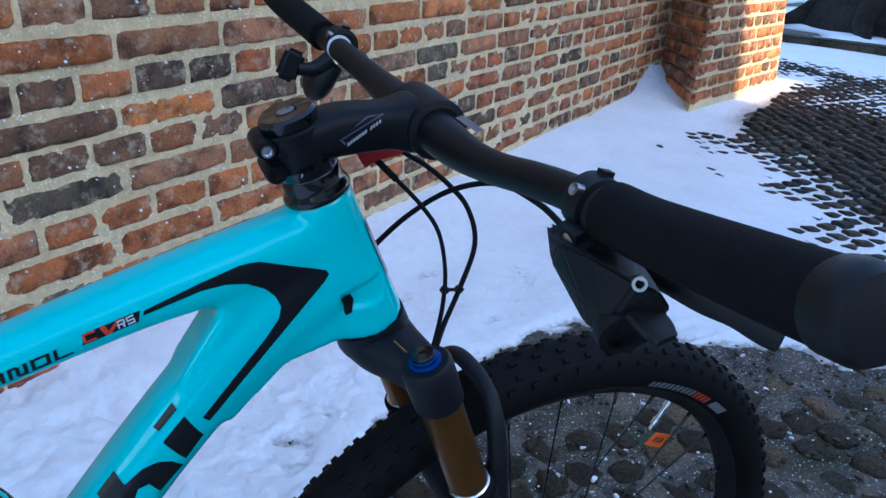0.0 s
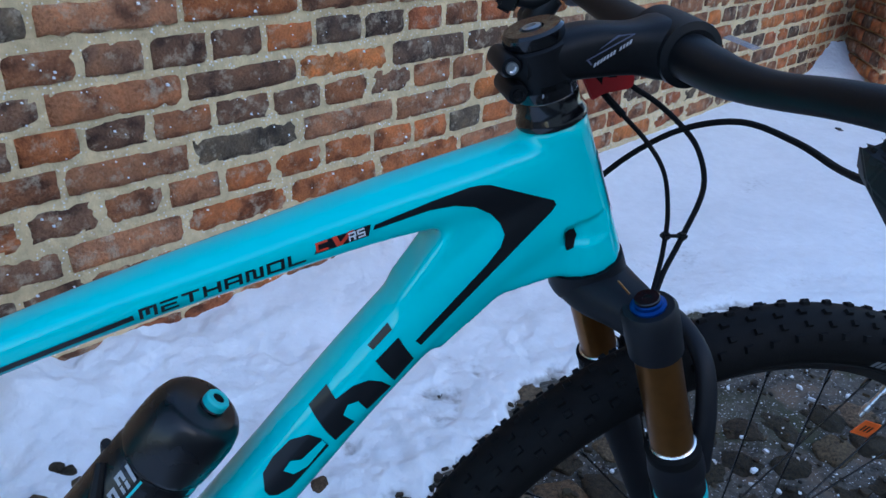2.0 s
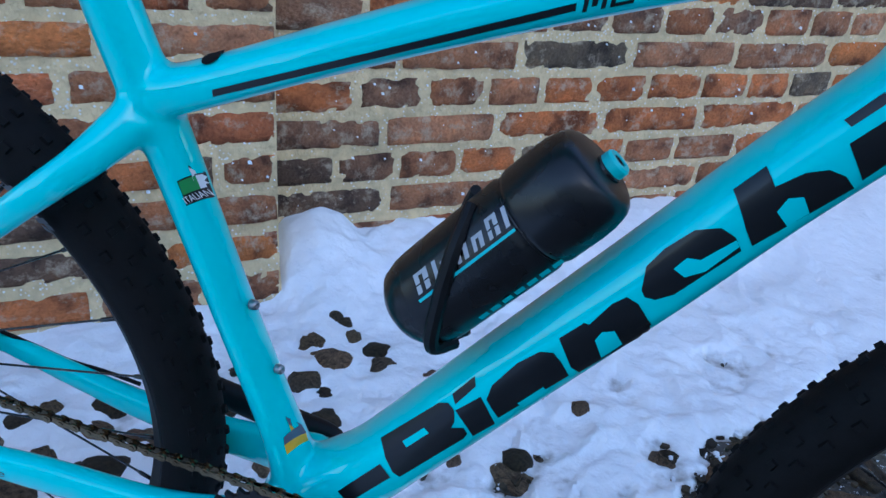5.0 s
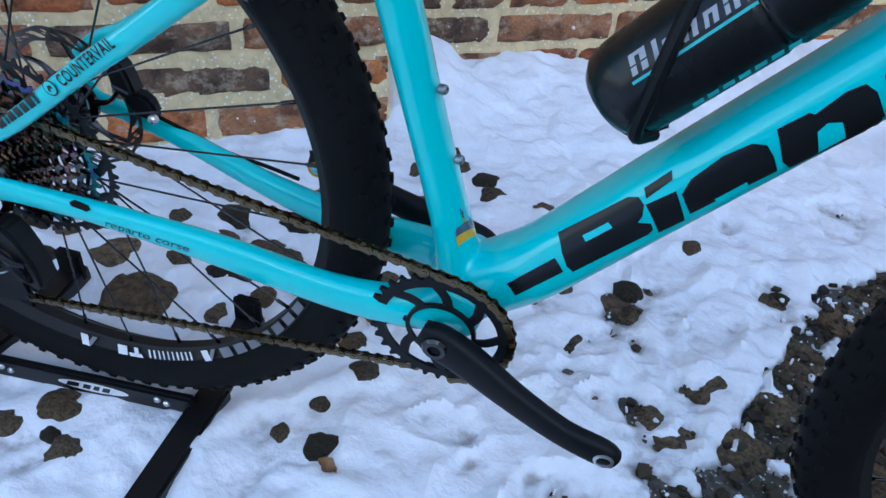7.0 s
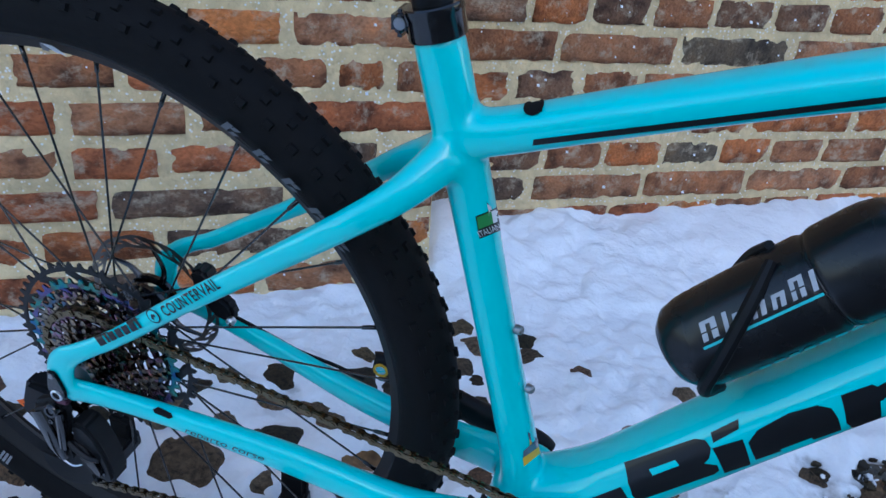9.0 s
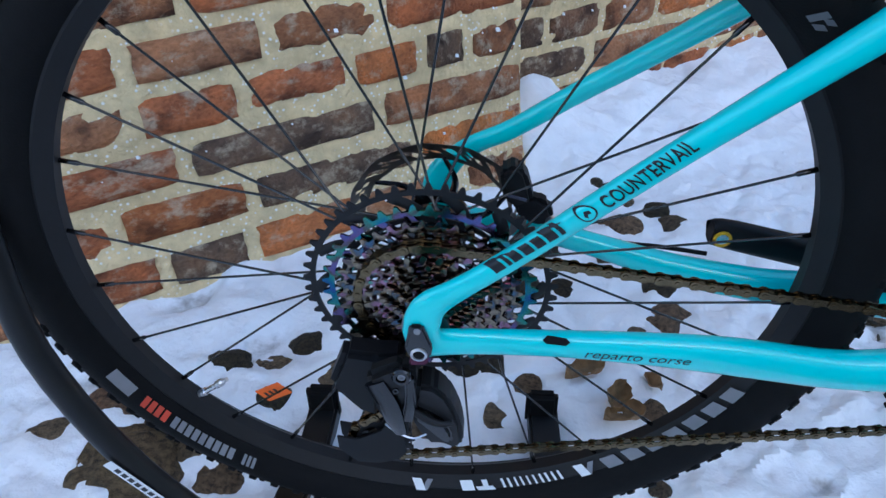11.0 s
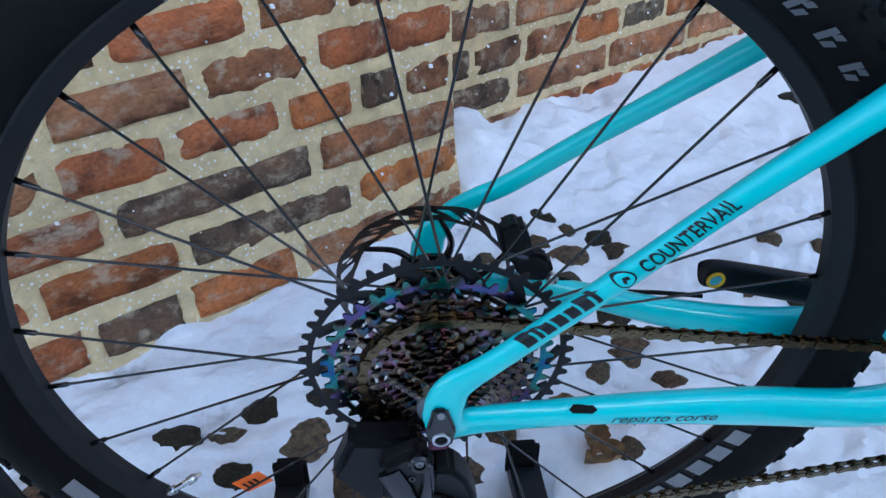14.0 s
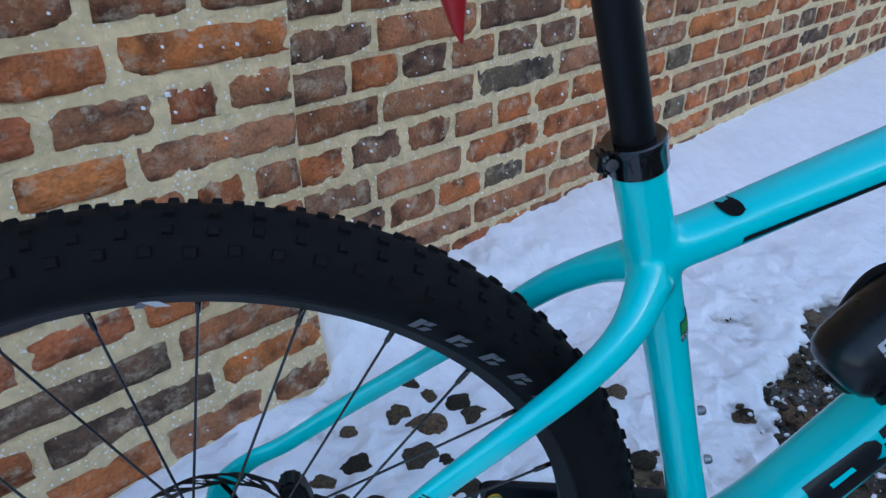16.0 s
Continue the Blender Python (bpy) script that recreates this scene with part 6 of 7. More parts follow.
cross = bar_box("cross_bar", (-.165, -.046, .026), (.108, -.020, .026), .012, .034, stand, "flat cross bar with a white maker's oval")
bar_box("foot_tube", (.118, .02, .018), (.118, -.42, .014), .038, .026, stand)
bar_box("foot_tube", (-.19, .02, .018), (-.26, -.42, .014), .038, .026, stand)
bar_box("foot_tube", (.112, .02, .018), (.106, .145, .030), .038, .028, stand)
bar_box("foot_tube", (-.18, .02, .018), (-.176, .145, .030), .038, .028, stand)
for x, y in ((.104, .135), (-.176, .130)):
    p = part("end_cap", block((.040, .018, .055), Matrix.Translation(on_stand((x, y, .050))), .006, 3), RUBBER, stand, "black rubber end cap")
tube("holding_arm", [on_stand(p) for p in ((-.175, -.085, .045), (-.200, -.100, .090), (-.285, -.098, .205), (-.345, -.085, .345), (-.360, -.060, .48))], .0125, STAND_BLACK, stand, "bent tube arm beside the wheel", 14)
a, b = Vector((-.305, -.1115, .235)), Vector((-.222, -.1135, .120))
d2, n3 = (b - a).normalized(), Vector((0, -1, 0)).cross((b - a).normalized())
flat_mark("arm_label", [[on_stand(a - n3 * .006), on_stand(b - n3 * .006), on_stand(b + n3 * .006), on_stand(a + n3 * .006)]], WHITE_DECAL, stand, "white address label on the arm")
lab = []
for i in range(16):
    p = a + d2 * (.010 + .0078 * i) + Vector((0, -.0006, 0))
    lab.append([on_stand(p - n3 * .003), on_stand(p + d2 * .0055 - n3 * .003), on_stand(p + d2 * .0055 + n3 * .003), on_stand(p + n3 * .003)])
flat_mark("label_print", lab, BLACK_DECAL, stand)
spring = [(-.190 + .010 * math.cos(k * .8), -.060 + .010 * math.sin(k * .8), .030 + .00085 * k) for k in range(80)]
tube("spring", [on_stand(p) for p in spring], .0022, RUBBER, stand, "black coil spring", 6, 1)
for x in (-.149, -.137, .062, .074):
    f = (x + .165) / .273
    p = Vector((x, -.046 + .026 * f - .0065, .032 if x in (-.149, .062) else .028))
    along("stand_bolt", [(0, 0), (.0045, 0), (.0045, .5), (.003, 1), (0, .8)], on_stand(p), on_stand(p + Vector((.0003, -.003, 0))), ALU, stand)
oval = []
for k in range(20):
    t = 2 * math.pi * k / 20
    x = -.025 + .048 * math.cos(t)
    oval.append(on_stand((x, -.046 + .026 * (x + .165) / .273 - .0068, .028 + .0085 * math.sin(t))))
flat_mark("maker_oval", [oval], WHITE_DECAL, stand)
bars = []
for x0, w in ((-.062, .016), (-.040, .010), (-.026, .008), (-.014, .010)):
    bars.append([on_stand((x, -.046 + .026 * (x + .165) / .273 - .0073, z)) for x, z in ((x0, .0235), (x0 + w, .0235), (x0 + w + .004, .0325), (x0 + .004, .0325))])
flat_mark("maker_print", bars, BLACK_DECAL, stand)


# no piece deeper than thing, part, sub-part
def depth(ob):
    return 0 if ob.parent is None else 1 + depth(ob.parent)


for ob in list(bpy.data.objects):
    while ob.parent and depth(ob) > 2:
        m = ob.parent.matrix_local @ ob.matrix_local
        ob.parent = ob.parent.parent
        ob.matrix_local = m

# ---- the lane's end: kerb and a bare winter tree ----
kerb_a, kerb_b = Vector((5.87, 7.84, 0)), Vector((9.05, 1.84, 0))
kx = (kerb_b - kerb_a).normalized()
km = Matrix((kx, Vector((0, 0, 1)).cross(kx), Vector((0, 0, 1)))).transposed().to_4x4()
km.translation = (kerb_a + kerb_b) / 2 + Vector((0.088, 0.047, 0.035))
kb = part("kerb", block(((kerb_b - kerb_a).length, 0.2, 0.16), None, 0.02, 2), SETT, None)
kb.matrix_world = km
tagged(kb, "dark worn stone kerb across the lane", "kerb", kind="structure")
tree = tagged(empty("tree", Matrix.Translation((9.97, 6.16, 0))), "thick dark bare winter tree behind the kerb", "tree")
trunk = obj("trunk", *loft([(0, 0, -.1, 1.15, 1.10), (.02, .02, .18, 1.0, 1.0), (.03, 0, .55, .80, .78), (.05, -.02, 1.5, .62, .60), (.0, .05, 3.0, .36, .34), (-.1, .1, 4.6, .22, .22), (-.1, .15, 6.0, .05, .05)], 22, 5, 2.2), BARK, tree)
for k in range(9):
    a = k * 2.4
    z = 2.4 + .38 * k
    L = 2.6 - .2 * k
    pts = [(.05 * math.cos(a), .05 * math.sin(a), z), (.4 * L * math.cos(a), .4 * L * math.sin(a), z + .3 * L), (.8 * L * math.cos(a + .2), .8 * L * math.sin(a + .2), z + .8 * L), (L * math.cos(a + .1), L * math.sin(a + .1), z + 1.3 * L)]
    limb = tube("limb", pts, [.13 - .009 * k, .08, .045, .01], BARK, tree, n=8)
    for j in range(4):
        b = a + (j - 1.5) * .7
        p = Vector(pts[1]).lerp(Vector(pts[3]), .2 + .2 * j)
        tube("branch", [p, p + Vector((.5 * math.cos(b), .5 * math.sin(b), .4)), p + Vector((.9 * math.cos(b + .3), .9 * math.sin(b + .3), .95))], [.028, .016, .004], BARK, limb, n=6, steps=3)
for k in range(6):
    a = k * 1.05 + .3
    obj("root", *loft([(.7 * math.cos(a), .7 * math.sin(a), .42, .16, .18), (1.05 * math.cos(a), 1.05 * math.sin(a), .12, .13, .15), (1.45 * math.cos(a + .15), 1.45 * math.sin(a + .15), -.03, .05, .07)], 12, 4, 2.0, (0, 0, 1)), BARK, tree)

# ---- loose stones in the ground ----
rng = random.Random(11)


def stone_mesh(seed, sub=2, flat=.55, mat=COBBLE, rough=.34):
    bm = bmesh.new()
    bmesh.ops.create_icosphere(bm, subdivisions=sub, radius=1)
    for v in bm.verts:
        d = v.co.normalized()
        k = 1 + rough * noise.noise(d * 1.3 + Vector((seed * 3.1, 0, 0))) + .14 * noise.noise(d * 3.5 + Vector((0, seed * 1.7, 0)))
        v.co = Vector((math.copysign(abs(d.x) ** .8, d.x), math.copysign(abs(d.y) ** .8, d.y), math.copysign(abs(d.z) ** flat, d.z))) * k
    me = bpy.data.meshes.new("cobblestone")
    bm.to_mesh(me)
    bm.free()
    me.polygons.foreach_set("use_smooth", [True] * len(me.polygons))
    me.materials.append(mat)
    return me


STONES = [stone_mesh(k, 3) for k in range(9)]
MOSS_STONES = [stone_mesh(40 + k, 3, .55, MOSSY) for k in range(9)]
DOMES = [stone_mesh(20 + k, 3, .8, MOSSY if k % 4 == 0 else COBBLE, .22) for k in range(9)]


def put_stone(x, y, top, sx, sy, sz, turn, kinds):
    st = new("cobblestone", rng.choice(kinds))
    st.parent = ground
    st.matrix_local = Matrix.Translation((x, y, top - sz)) @ Matrix.Rotation(turn, 4, "Z") @ Matrix.Rotation(rng.uniform(-.12, .12), 4, "X") @ Matrix.Diagonal((sx, sy, sz, 1))


# stones that stick out of the thin snow under and behind the bike
UNDER_WHEEL = ((-.34, .226, .027), (-.27, .235, .030), (-.23, .271, .025), (-.155, .286, .023), (-.175, .215, .043), (-.255, .162, .024), (.088, .295, .025), (.088, .215, .034), (-.051, .372, .030), (-.12, .323, .018), (-.069, .232, .022),
               (.023, .235, .032), (-.08, .137, .050), (.043, .146, .033), (.081, .401, .034), (.055, .322, .020), (-.253, .084, .022), (.036, .318, .028), (-.037, .309, .027), (.152, .414, .019))
BESIDE_STAND = ((-.418, .05, .052), (-.355, -.028, .050), (-.346, .087, .034), (-.292, .038, .028), (-.369, .004, .014), (-.473, .146, .036), (-.058, -.065, .024), (-.044, -.107, .013), (-.012, -.121, .023), (-.111, -.107, .019), (-.45, -.06, .045), (-.54, .09, .045))
BEHIND_TUBES = ((.266, .578, .036), (.281, .493, .015), (.215, .622, .023), (.335, .645, .024), (.365, .606, .028), (.457, .594, .018), (.064, .485, .025), (.13, .512, .028), (.255, .708, .015), (.241, .508, .027), (.304, .430, .029), (.124, .600, .019),
                (.279, .668, .019), (.306, .356, .032), (.229, .712, .016), (.350, .287, .022), (.250, .310, .018))
BY_THE_CRANK = ((.282, -.012, .023), (.454, -.103, .019), (.247, .055, .013), (.218, -.004, .014), (.285, .117, .021), (.250, .160, .021), (.725, .588, .017), (.628, .442, .020), (.681, .200, .021), (.885, .529, .018), (.648, .612, .019), (.525, .406, .015),
                (1.085, .685, .038), (1.226, .823, .042), (.962, 1.198, .033))
LANE_EDGE = ((2.631, 1.055, .045), (2.753, 1.116, .040), (2.640, .980, .038), (2.755, .955, .046), (2.566, .840, .040), (2.88, 1.06, .046), (2.90, .93, .042), (3.02, 1.15, .045), (-.384, .112, .032))
for x, y, size in UNDER_WHEEL + BESIDE_STAND + BEHIND_TUBES + BY_THE_CRANK + LANE_EDGE:
    put_stone(x, y, snow_height(x, y) + .006 + rng.uniform(0, .004), size * rng.uniform(1.15, 1.42), size * rng.uniform(.92, 1.18), .030, rng.uniform(-.5, .6), DOMES)
count, far_pts = 0, []
gx = .104
for j in range(int(1.9 / gx)):
    for i in range(int(2.7 / gx)):
        x = .56 + gx * (i + (.5 if j % 2 else 0)) + rng.uniform(-.016, .016)
        y = -.75 + gx * j + rng.uniform(-.016, .016)
        if snow_height(x, y) < .009 and count < 290 and x < 2.8:
            put_stone(x, y, rng.uniform(-.006, .007), gx * rng.uniform(.36, .56), gx * rng.uniform(.32, .48), .020, rng.uniform(0, 3.1), STONES if x < 1.1 or rng.random() < .15 else MOSS_STONES)
            count += 1
for j in range(64):
    for i in range(62):
        x = 2.85 + .085 * (i + (.5 if j % 2 else 0)) + rng.uniform(-.014, .014)
        y = -.3 + .095 * j + rng.uniform(-.014, .014)
        dn, u = out_from_wall(x, y)
        if dn > .08 and x > 3.40 - 1.1 * max(0, 1.7 - y) and x < 8.6 and x * .883 + y * .468 < 8.75 and snow_height(x, y) < .024 and not (4.3 < u < 6.4 and dn < .75):
            far_pts.append((x, y, snow_height(x, y)))
low = stone_mesh(3, 2)
lv, lf = [tuple(v.co) for v in low.vertices], [tuple(p.vertices) for p in low.polygons]
V, F = [], []
for x, y, h in far_pts:
    k = len(V)
    a, sx, sy, t = rng.uniform(-.3, .3), rng.uniform(.036, .050), rng.uniform(.036, .048), rng.uniform(.001, .012)
    ca, sa = math.cos(a), math.sin(a)
    V += [(x + ca * p[0] * sx - sa * p[1] * sy, y + sa * p[0] * sx + ca * p[1] * sy, t + .008 - .03 + p[2] * .03) for p in lv]
    F += [tuple(k + i for i in q) for q in lf]
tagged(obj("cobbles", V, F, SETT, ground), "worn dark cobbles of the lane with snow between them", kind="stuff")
bpy.data.meshes.remove(low)

# ---- dry leaves caught in the snow ----
def dry_leaf(x, y, size, turn, curl):
    """A curled brown leaf, pointed at both ends, with a raised rib."""
    V, F, nx, nz = [], [], 9, 5
    for i in range(nx):
        a = i / (nx - 1)
        w = .42 * math.sin(math.pi * min(a * 1.02, 1)) ** .7 * (1 + .16 * math.sin(a * 17))
        for j in range(nz):
            b = j / (nz - 1) - .5
            V.append(((a - .5) * size, b * 2 * w * size * .7, size * (curl * (2 * b) ** 2 + .10 * math.sin(a * 7 + b * 5) + .14 * (a - .5) ** 2)))
    k = len(V)
    V += [(p[0], p[1], p[2] - .0012) for p in V]
    for i in range(nx - 1):
        for j in range(nz - 1):
            q = (i * nz + j, i * nz + j + 1, (i + 1) * nz + j + 1, (i + 1) * nz + j)
            F += [q, tuple(k + c for c in q[::-1])]
    edge = [j for j in range(nz)] + [i * nz + nz - 1 for i in range(1, nx)] + [(nx - 1) * nz + j for j in range(nz - 2, -1, -1)] + [i * nz for i in range(nx - 2, 0, -1)]
    F += [(edge[i], edge[(i + 1) % len(edge)], k + edge[(i + 1) % len(edge)], k + edge[i]) for i in range(len(edge))]
    leaf = obj("dry_leaf", V, F, DRY_LEAF)
    leaf.matrix_world = Matrix.Translation((x, y, snow_height(x, y) + .004)) @ Matrix.Rotation(turn, 4, "Z")
    return tagged(leaf, "curled dry brown leaf lying on the snow", "leaf", "leaves on the snow")


for lx, ly, ls, lt, lc in ((.17, .227, .062, .4, .25), (.208, .169, .052, 1.1, .3), (.213, .145, .056, .2, .22), (.298, -.044, .030, 2.8, .2), (.262, .215, .034, 2.2, .3)):
    dry_leaf(lx, ly, ls, lt, lc)

# ---- bricks ----
PITCH, BRICK_H = .0845, .0700


def brick_mesh(length, seed, fine=True):
    """A hand-made brick's face and sides: ragged arrises, a slightly pillowed front."""
    r = random.Random(seed)
    nx, nz = ((13, 5) if length > .2 else (8, 5)) if fine else ((7, 3) if length > .2 else (5, 3))
    V, F = [], []
    for j in range(nz):
        for i in range(nx):
            x, z = (i / (nx - 1) - .5) * length, (j / (nz - 1) - .5) * BRICK_H
            ex, ez = i in (0, nx - 1), j in (0, nz - 1)
            y = r.uniform(-.0016, .0014)
            if ex or ez:
                y += .0030 + r.uniform(-.0015, .003)
                x -= math.copysign(abs(r.gauss(0, .0022)), x) if ex else 0
                z -= math.copysign(abs(r.gauss(0, .0017)) + (.004 if r.random() < .07 else 0), z) if ez else 0
            if ex and ez:
                y += .002
                x, z = x * (1 - r.uniform(.0, .018)), z * (1 - r.uniform(.0, .07))
            if not ex:
                x += r.uniform(-.003, .003)
            V.append((x, y, z))
    for j in range(nz - 1):
        for i in range(nx - 1):
            a = j * nx + i
            F.append((a, a + 1, a + nx + 1, a + nx))
    rim = list(range(nx)) + [j * nx + nx - 1 for j in range(1, nz)] + [(nz - 1) * nx + i for i in range(nx - 2, -1, -1)] + [j * nx for j in range(nz - 2, 0, -1)]
    k = len(V)
    V += [(V[i][0] * 1.01, .030, V[i][2] * 1.01) for i in rim]
    n = len(rim)
    F += [(rim[i], k + i, k + (i + 1) % n, rim[(i + 1) % n]) for i in range(n)]
    return V, F


LONG, SHORT = [brick_mesh(.296, 100 + k, False) for k in range(8)], [brick_mesh(.142, 200 + k, False) for k in range(8)]
NEAR_LONG, NEAR_SHORT = [brick_mesh(.296, 300 + k) for k in range(10)], [brick_mesh(.142, 400 + k) for k in range(10)]
SHARED = {}


def shared(kind, k):
    if (kind, k) not in SHARED:
        V, F = (NEAR_LONG if kind else NEAR_SHORT)[k]
        me = bpy.data.meshes.new("brick")
        me.from_pydata(V, [], F)
        me.polygons.foreach_set("use_smooth", [True] * len(me.polygons))
        me.materials.append(BRICKS[0])
        SHARED[kind, k] = me
    return SHARED[kind, k]


LETTERS = "robnpgud"     # red, orange, brown, rose, purple, grey, rust, dark
# the old wall's courses: the middles of the bricks in centimetres from the pier, each with its tone
COURSES = {1: "14d 45n 75b 106n", 2: "10d 24p 39b 55u 71g 88u 101b 122b 143u 156g 171u 186b 202u", 3: "14p 41n 71u 101u 133u 172n 205u", 4: "13u 29p 45b 59b 74u 89u 106u 124u 138u 155g 170u 190b 208u",
           5: "16b 44n 74g 107n 140n 175o", 6: "16p 28u 43p 58b 74p 90p 106b 122p 139b 155n", 7: "14p 44b", 8: "15p 30b 45p 59p 74p 88u", 9: "15g 44.5n 76.5u 107n 141n",
           10: "15o 31b 47b 62o 78n 95p 112b 128b 144u 162n", 11: "16p 46p 78.5n 112g 147n 183g"}
# the pier's courses, counted from its corner: tone and length in millimetres
PIER_COURSES = {0: "b130 n190 u176 d121 r150", 1: "o215 d283 u192 r200", 2: "b280 d307 r200", 3: "b101 d69 u110 r158 r142 n150", 4: "r261 b168 n185 r200", 5: "b90 u90 b126 r190 b150", 6: "n283 o155 b150 b200",
                7: "b120 r84 n149 r180 b150", 8: "o284 u240 b200", 9: "b150 b140 b280 r200", 10: "n290 b290 r200"}


def rows_of(u0, u1, k0, k1, seed, shift=0.0):
    """Courses in turn of stretchers and headers: row, middle, length, tone if it is known."""
    r = random.Random(seed)
    out = []
    for k in range(k0, k1):
        long = k % 2 == 1
        p = .310 if long else .156
        start = (.005 if long else .070) + shift + r.uniform(-.012, .012)
        i = math.floor((u0 - start) / p)
        while start + i * p < u1:
            out.append((k, start + i * p + .144 * long + .067 * (not long) + r.uniform(-.006, .006), .296 if long else .142, None))
            i += 1
    return out


def wall_courses(u1):
    """The wall's own courses where they are known, carried on in the same bond."""
    known, r = [], random.Random(5)
    for k in range(-1, 25):
        if k not in COURSES:
            continue
        mids = [(float(w[:-1]) / 100, LETTERS.index(w[-1])) for w in COURSES[k].split()]
        p = .310 if k % 2 else .156
        while mids[-1][0] < u1:
            mids.append((mids[-1][0] + p + r.uniform(-.008, .008), None))
        edge = CORNER - .005
        for (m, tone), (m2, _) in zip(mids, mids[1:]):
            end = (m + m2) / 2
            known.append((k, (edge + end) / 2, end - edge - r.uniform(.012, .018), tone))
            edge = end
    return known + [row for row in rows_of(CORNER, u1, -1, 25, 5) if row[0] not in COURSES]


def pier_courses():
    out = []
    for k, text in PIER_COURSES.items():
        u = CORNER
        for w in text.split():
            L = int(w[1:]) / 1000
            out.append((k, u - L / 2, L, LETTERS.index(w[0])))
            u -= L + .021
        while u > -2.2:
            L = .27 if k % 2 else .14
            out.append((k, u - L / 2, L, None))
            u -= L + .021
    return out + [row for row in rows_of(-2.2, CORNER, -1, 26, 7, -.13) if row[0] not in PIER_COURSES]


def lay_bricks(wall, courses, u0, u1, out, near, seed, odds=TONE_ODDS, pitch=PITCH, base=.0477, tall=(.88, .99)):
    """Near bricks as objects of their own under the wall, the rest joined."""
    r = random.Random(seed)
    V, F, M = [], [], []
    for k, u, length, known in courses:
        lo, hi = max(u - length / 2, u0), min(u + length / 2, u1)
        if hi - lo < .045:
            continue
        long = hi - lo > .2
        sx, u = (hi - lo) / (.296 if long else .142), (lo + hi) / 2
        v = base + pitch * k - (.010 if 6 < k < 10 and wall is wall_main else 0) + r.uniform(-.003, .003)
        slope = (out(v - .03) - out(v + .03)) / .06
        m = Matrix.Translation((u, -out(v) + r.uniform(-.0015, .0030), v)) @ Matrix.Rotation(-math.atan(slope), 4, "X") @ Matrix.Rotation(r.uniform(-.014, .014), 4, "Y") @ Matrix.Diagonal((sx, 1, r.uniform(*tall), 1))
        tone = r.choices(range(len(BRICKS)), odds)[0] if known is None else known
        var = r.randrange(8)
        if near(u, v):
            b = new("brick", shared(long, r.randrange(10)))
            b.parent = wall
            b.matrix_local = m
            b.material_slots[0].link = "OBJECT"
            b.material_slots[0].material = BRICKS[tone]
        else:
            bv, bf = (LONG if long else SHORT)[var]
            i0 = len(V)
            V += [m @ Vector(p) for p in bv]
            F += [tuple(i0 + i for i in q) for q in bf]
            M += [tone] * len(bf)
    return V, F, M


def joined_bricks(wall, V, F, M, label):
    me = bpy.data.meshes.new("bricks")
    me.from_pydata([tuple(v) for v in V], [], F)
    for b in BRICKS:
        me.materials.append(b)
    me.polygons.foreach_set("material_index", M)
    me.polygons.foreach_set("use_smooth", [True] * len(F))
    ob = new("bricks", me)
    ob.parent = wall
    return tagged(ob, label, kind="stuff")


V, F, M = lay_bricks(wall_main, wall_courses(5.25), CORNER + .004, 5.25, lambda v: 0.0, lambda u, v: u < 2.35 and 0 < v < 1.15, 6)
joined_bricks(wall_main, V, F, M, "far bricks of the old wall")
V, F, M = lay_bricks(wall_pier, pier_courses(), -2.2, CORNER - .004, pier_out, lambda u, v: u > -1.05 and v < 1.1, 8, PIER_ODDS, .0807, .044, (.78, .88))
joined_bricks(wall_pier, V, F, M, "far bricks of the pier")
# the pier's return, seen edge on
V, F, M = [], [], []
r5 = random.Random(9)
for k in range(0, 25):
    v = .044 + .0807 * k
    d = pier_out(v)
    if d > .02:
        bv, bf = SHORT[r5.randrange(8)]
        m = Matrix.Translation((CORNER + .001, -d / 2 + .004, v)) @ Matrix.Rotation(math.pi / 2, 4, "Z") @ Matrix.Diagonal((d / .142, 1, .83, 1))
        i0 = len(V)
        V += [m @ Vector(p) for p in bv]
        F += [tuple(i0 + i for i in q) for q in bf]
        M += [r5.choices(range(len(BRICKS)), PIER_ODDS)[0]] * len(bf)
joined_bricks(wall_pier, V, F, M, "bricks of the pier's return")
V, F, M = [], [], []
for f0, f1 in ((0, 1), (1, 2), (2, 3)):
    L = (butt(0)[f1] - butt(0)[f0]).length
    for k, u, length, _ in rows_of(0, L, -1, 26, 31):
        long, half = length > .2, length / 2
        lo, hi = max(u - half, .004), min(u + half, L - .004)
        if hi - lo < .05:
            continue
        v = .0127 + PITCH * k + BRICK_H / 2
        if v < .10:
            continue
        plan = butt(v)
        c4 = sum(plan, Vector((0, 0))) / 4
        pa, pb = plan[f0], plan[f1]
        kk = (pb - pa).length / L
        q = pa.lerp(pb, (lo + hi) / 2 / L)
        inw = WALL.to_3x3() @ Vector(((c4 - q).x, -(c4 - q).y, 0))
        x = (WALL.to_3x3() @ Vector(((pb - pa).x, -(pb - pa).y, 0))).normalized()
        up = Vector((0, 0, 1))
        yv = up.cross(x).normalized()
        if yv.dot(inw) < 0:
            yv = -yv
        m = Matrix((yv.cross(up), yv, up)).transposed().to_4x4()
        m.translation = wall_point(q.x, q.y, v)
        bv, bf = (LONG if long else SHORT)[r5.randrange(8)]
        m = m @ Matrix.Diagonal(((hi - lo) / 2 / half * kk, 1, 1, 1))
        i0 = len(V)
        V += [m @ Vector(p) for p in bv]
        F += [tuple(i0 + i for i in qd) for qd in bf]
        M += [r5.choices(range(len(BRICKS)), TONE_ODDS)[0]] * len(bf)
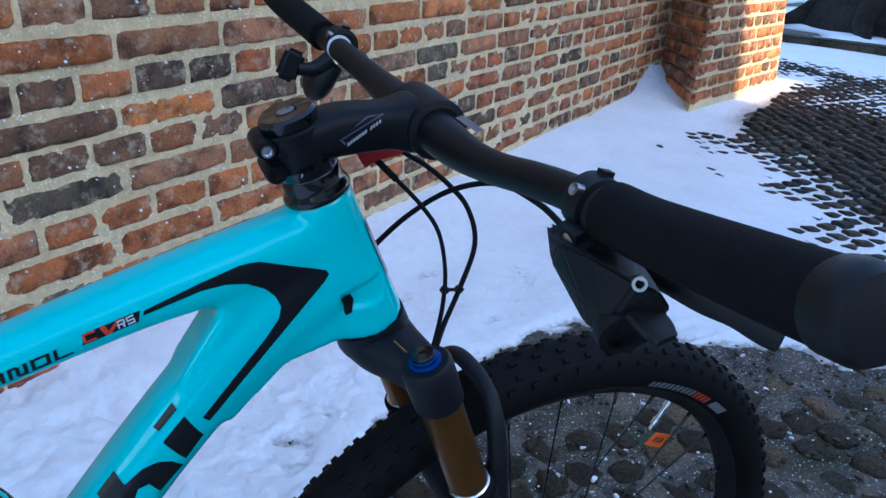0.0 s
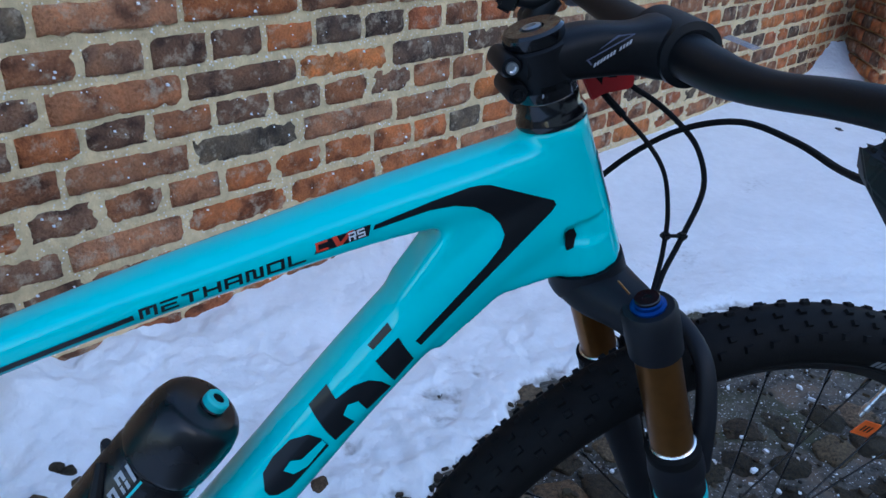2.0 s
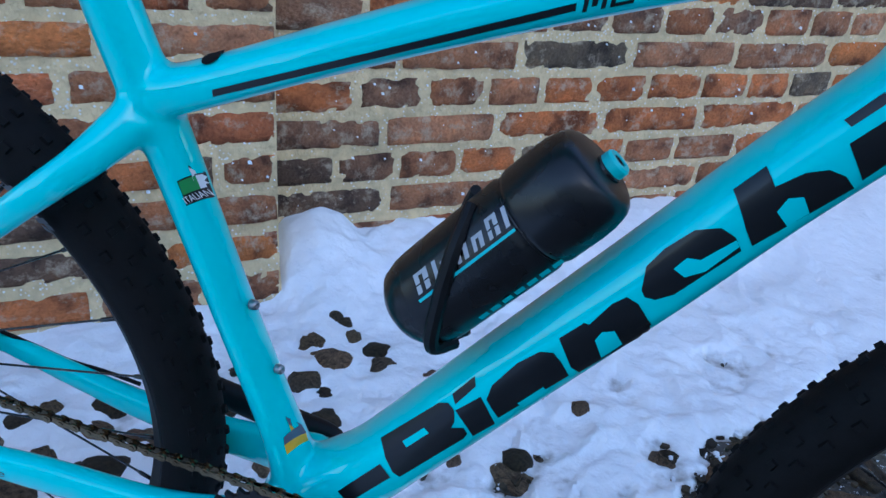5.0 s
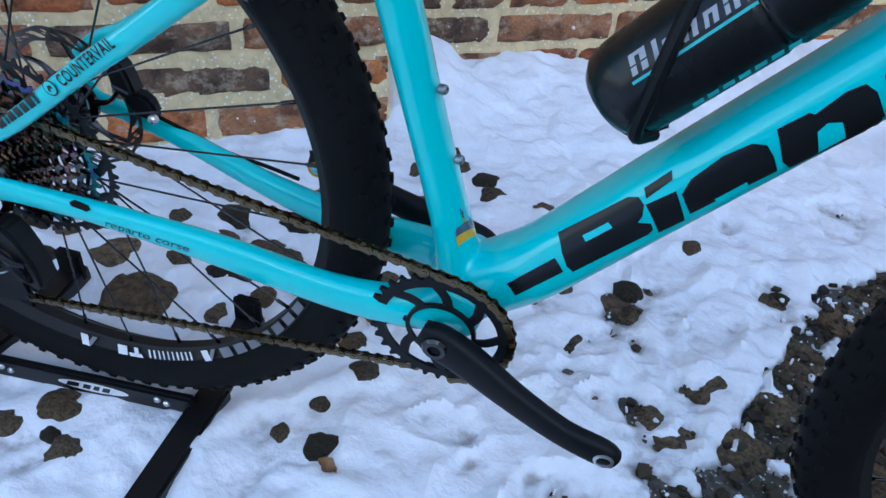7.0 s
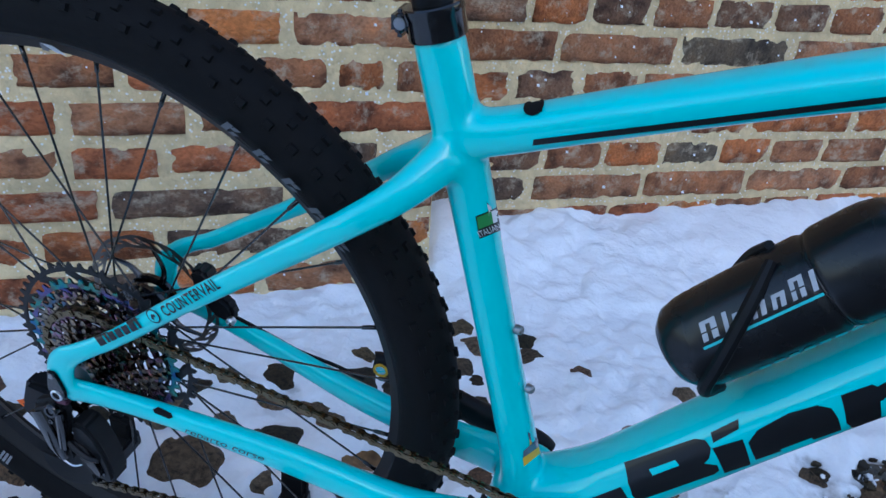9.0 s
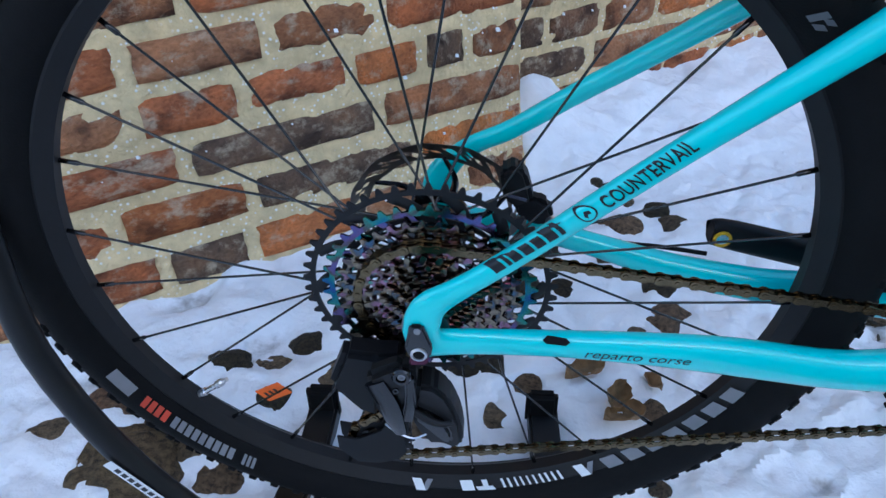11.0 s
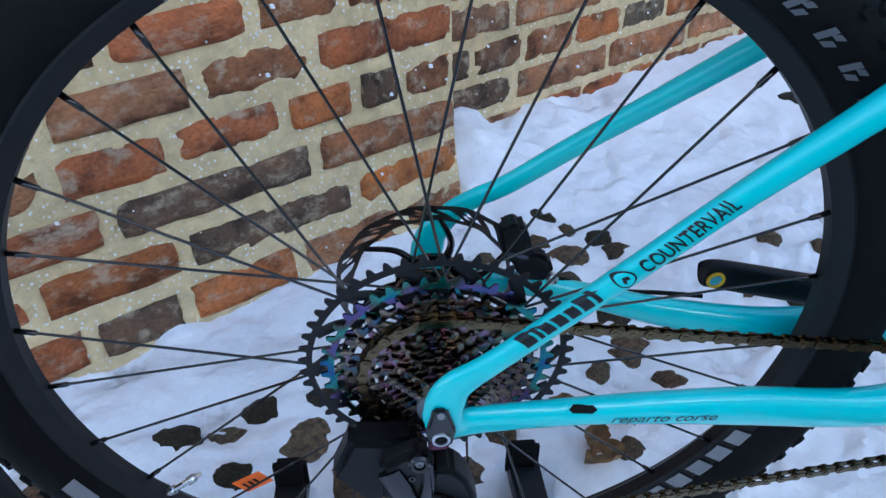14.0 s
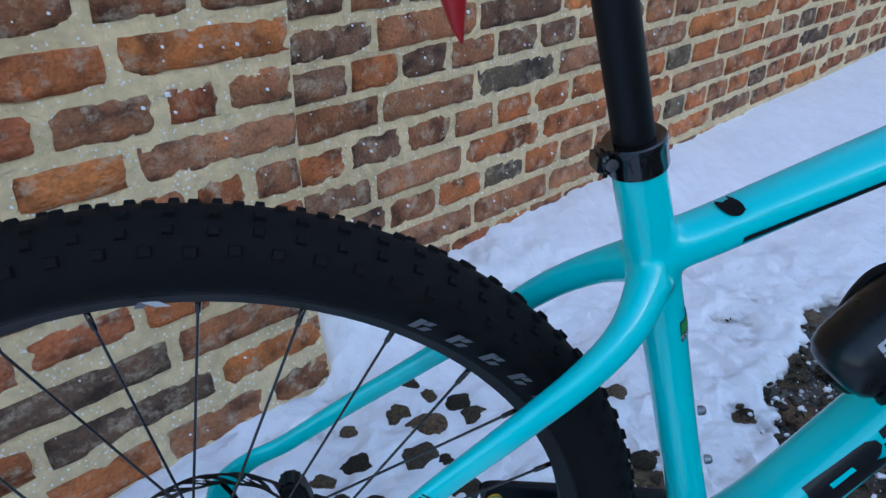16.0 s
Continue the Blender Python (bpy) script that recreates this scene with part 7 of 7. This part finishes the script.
joined_bricks(wall_buttress, V, F, M, "bricks of the buttress")

# crumbs of snow blown on to the wall
V, F = [], []
ico = stone_mesh(1, 1)
cv, cf = [tuple(v.co) for v in ico.vertices], [tuple(p.vertices) for p in ico.polygons]
for k in range(650):
    u, v = r5.gauss(.55, .75), abs(r5.gauss(.70, .42))
    s = r5.choice((.0010, .0012, .0014, .0016, .0018, .002, .0026, .0036)) * r5.uniform(.8, 1.2)
    o = pier_out(v) if u < CORNER else 0
    i0 = len(V)
    V += [WALL @ Vector((u + p[0] * s, -o - .001 + p[1] * s * .7, v + p[2] * s)) for p in cv]
    F += [tuple(i0 + i for i in q) for q in cf]
bpy.data.meshes.remove(ico)
tagged(obj("snow_crumbs", V, F, SNOW), "crumbs of snow stuck to the bricks", "snow", kind="stuff")

# crumbs of snow and grit trodden over the bare stones
crumb = stone_mesh(2, 1)
cv, cf = [tuple(v.co) for v in crumb.vertices], [tuple(p.vertices) for p in crumb.polygons]
bpy.data.meshes.remove(crumb)
for name, mat, label, count, seed in (("trodden_snow", SNOW, "crumbs of snow trodden over the bare cobbles", 950, 71), ("grit", MOSSY, "loose grit and small stones between the cobbles", 3200, 72)):
    V, F = [], []
    r6 = random.Random(seed)
    while len(F) < count * len(cf):
        x, y = (r6.uniform(.5, 2.7) if r6.random() < .4 else r6.uniform(.55, 1.15)), r6.uniform(-.6, 1.1)
        if snow_height(x, y) > -.004:
            continue
        s = (r6.choice((.002, .002, .003, .003, .004, .006, .009)) if mat is SNOW else r6.choice((.003, .004, .005, .007, .010))) * r6.uniform(.7, 1.2)
        a, k = r6.uniform(0, 6.3), r6.choice((.25, .5, .7, .9))
        z = r6.uniform(-.004, .007)
        i0 = len(V)
        V += [(x + s * (p[0] * math.cos(a) - p[1] * k * math.sin(a)), y + s * (p[0] * math.sin(a) + p[1] * k * math.cos(a)), z + p[2] * s * .5) for p in cv]
        F += [tuple(i0 + i for i in q) for q in cf]
    tagged(obj(name, V, F, mat), label, "snow" if mat is SNOW else "gravel", kind="stuff")
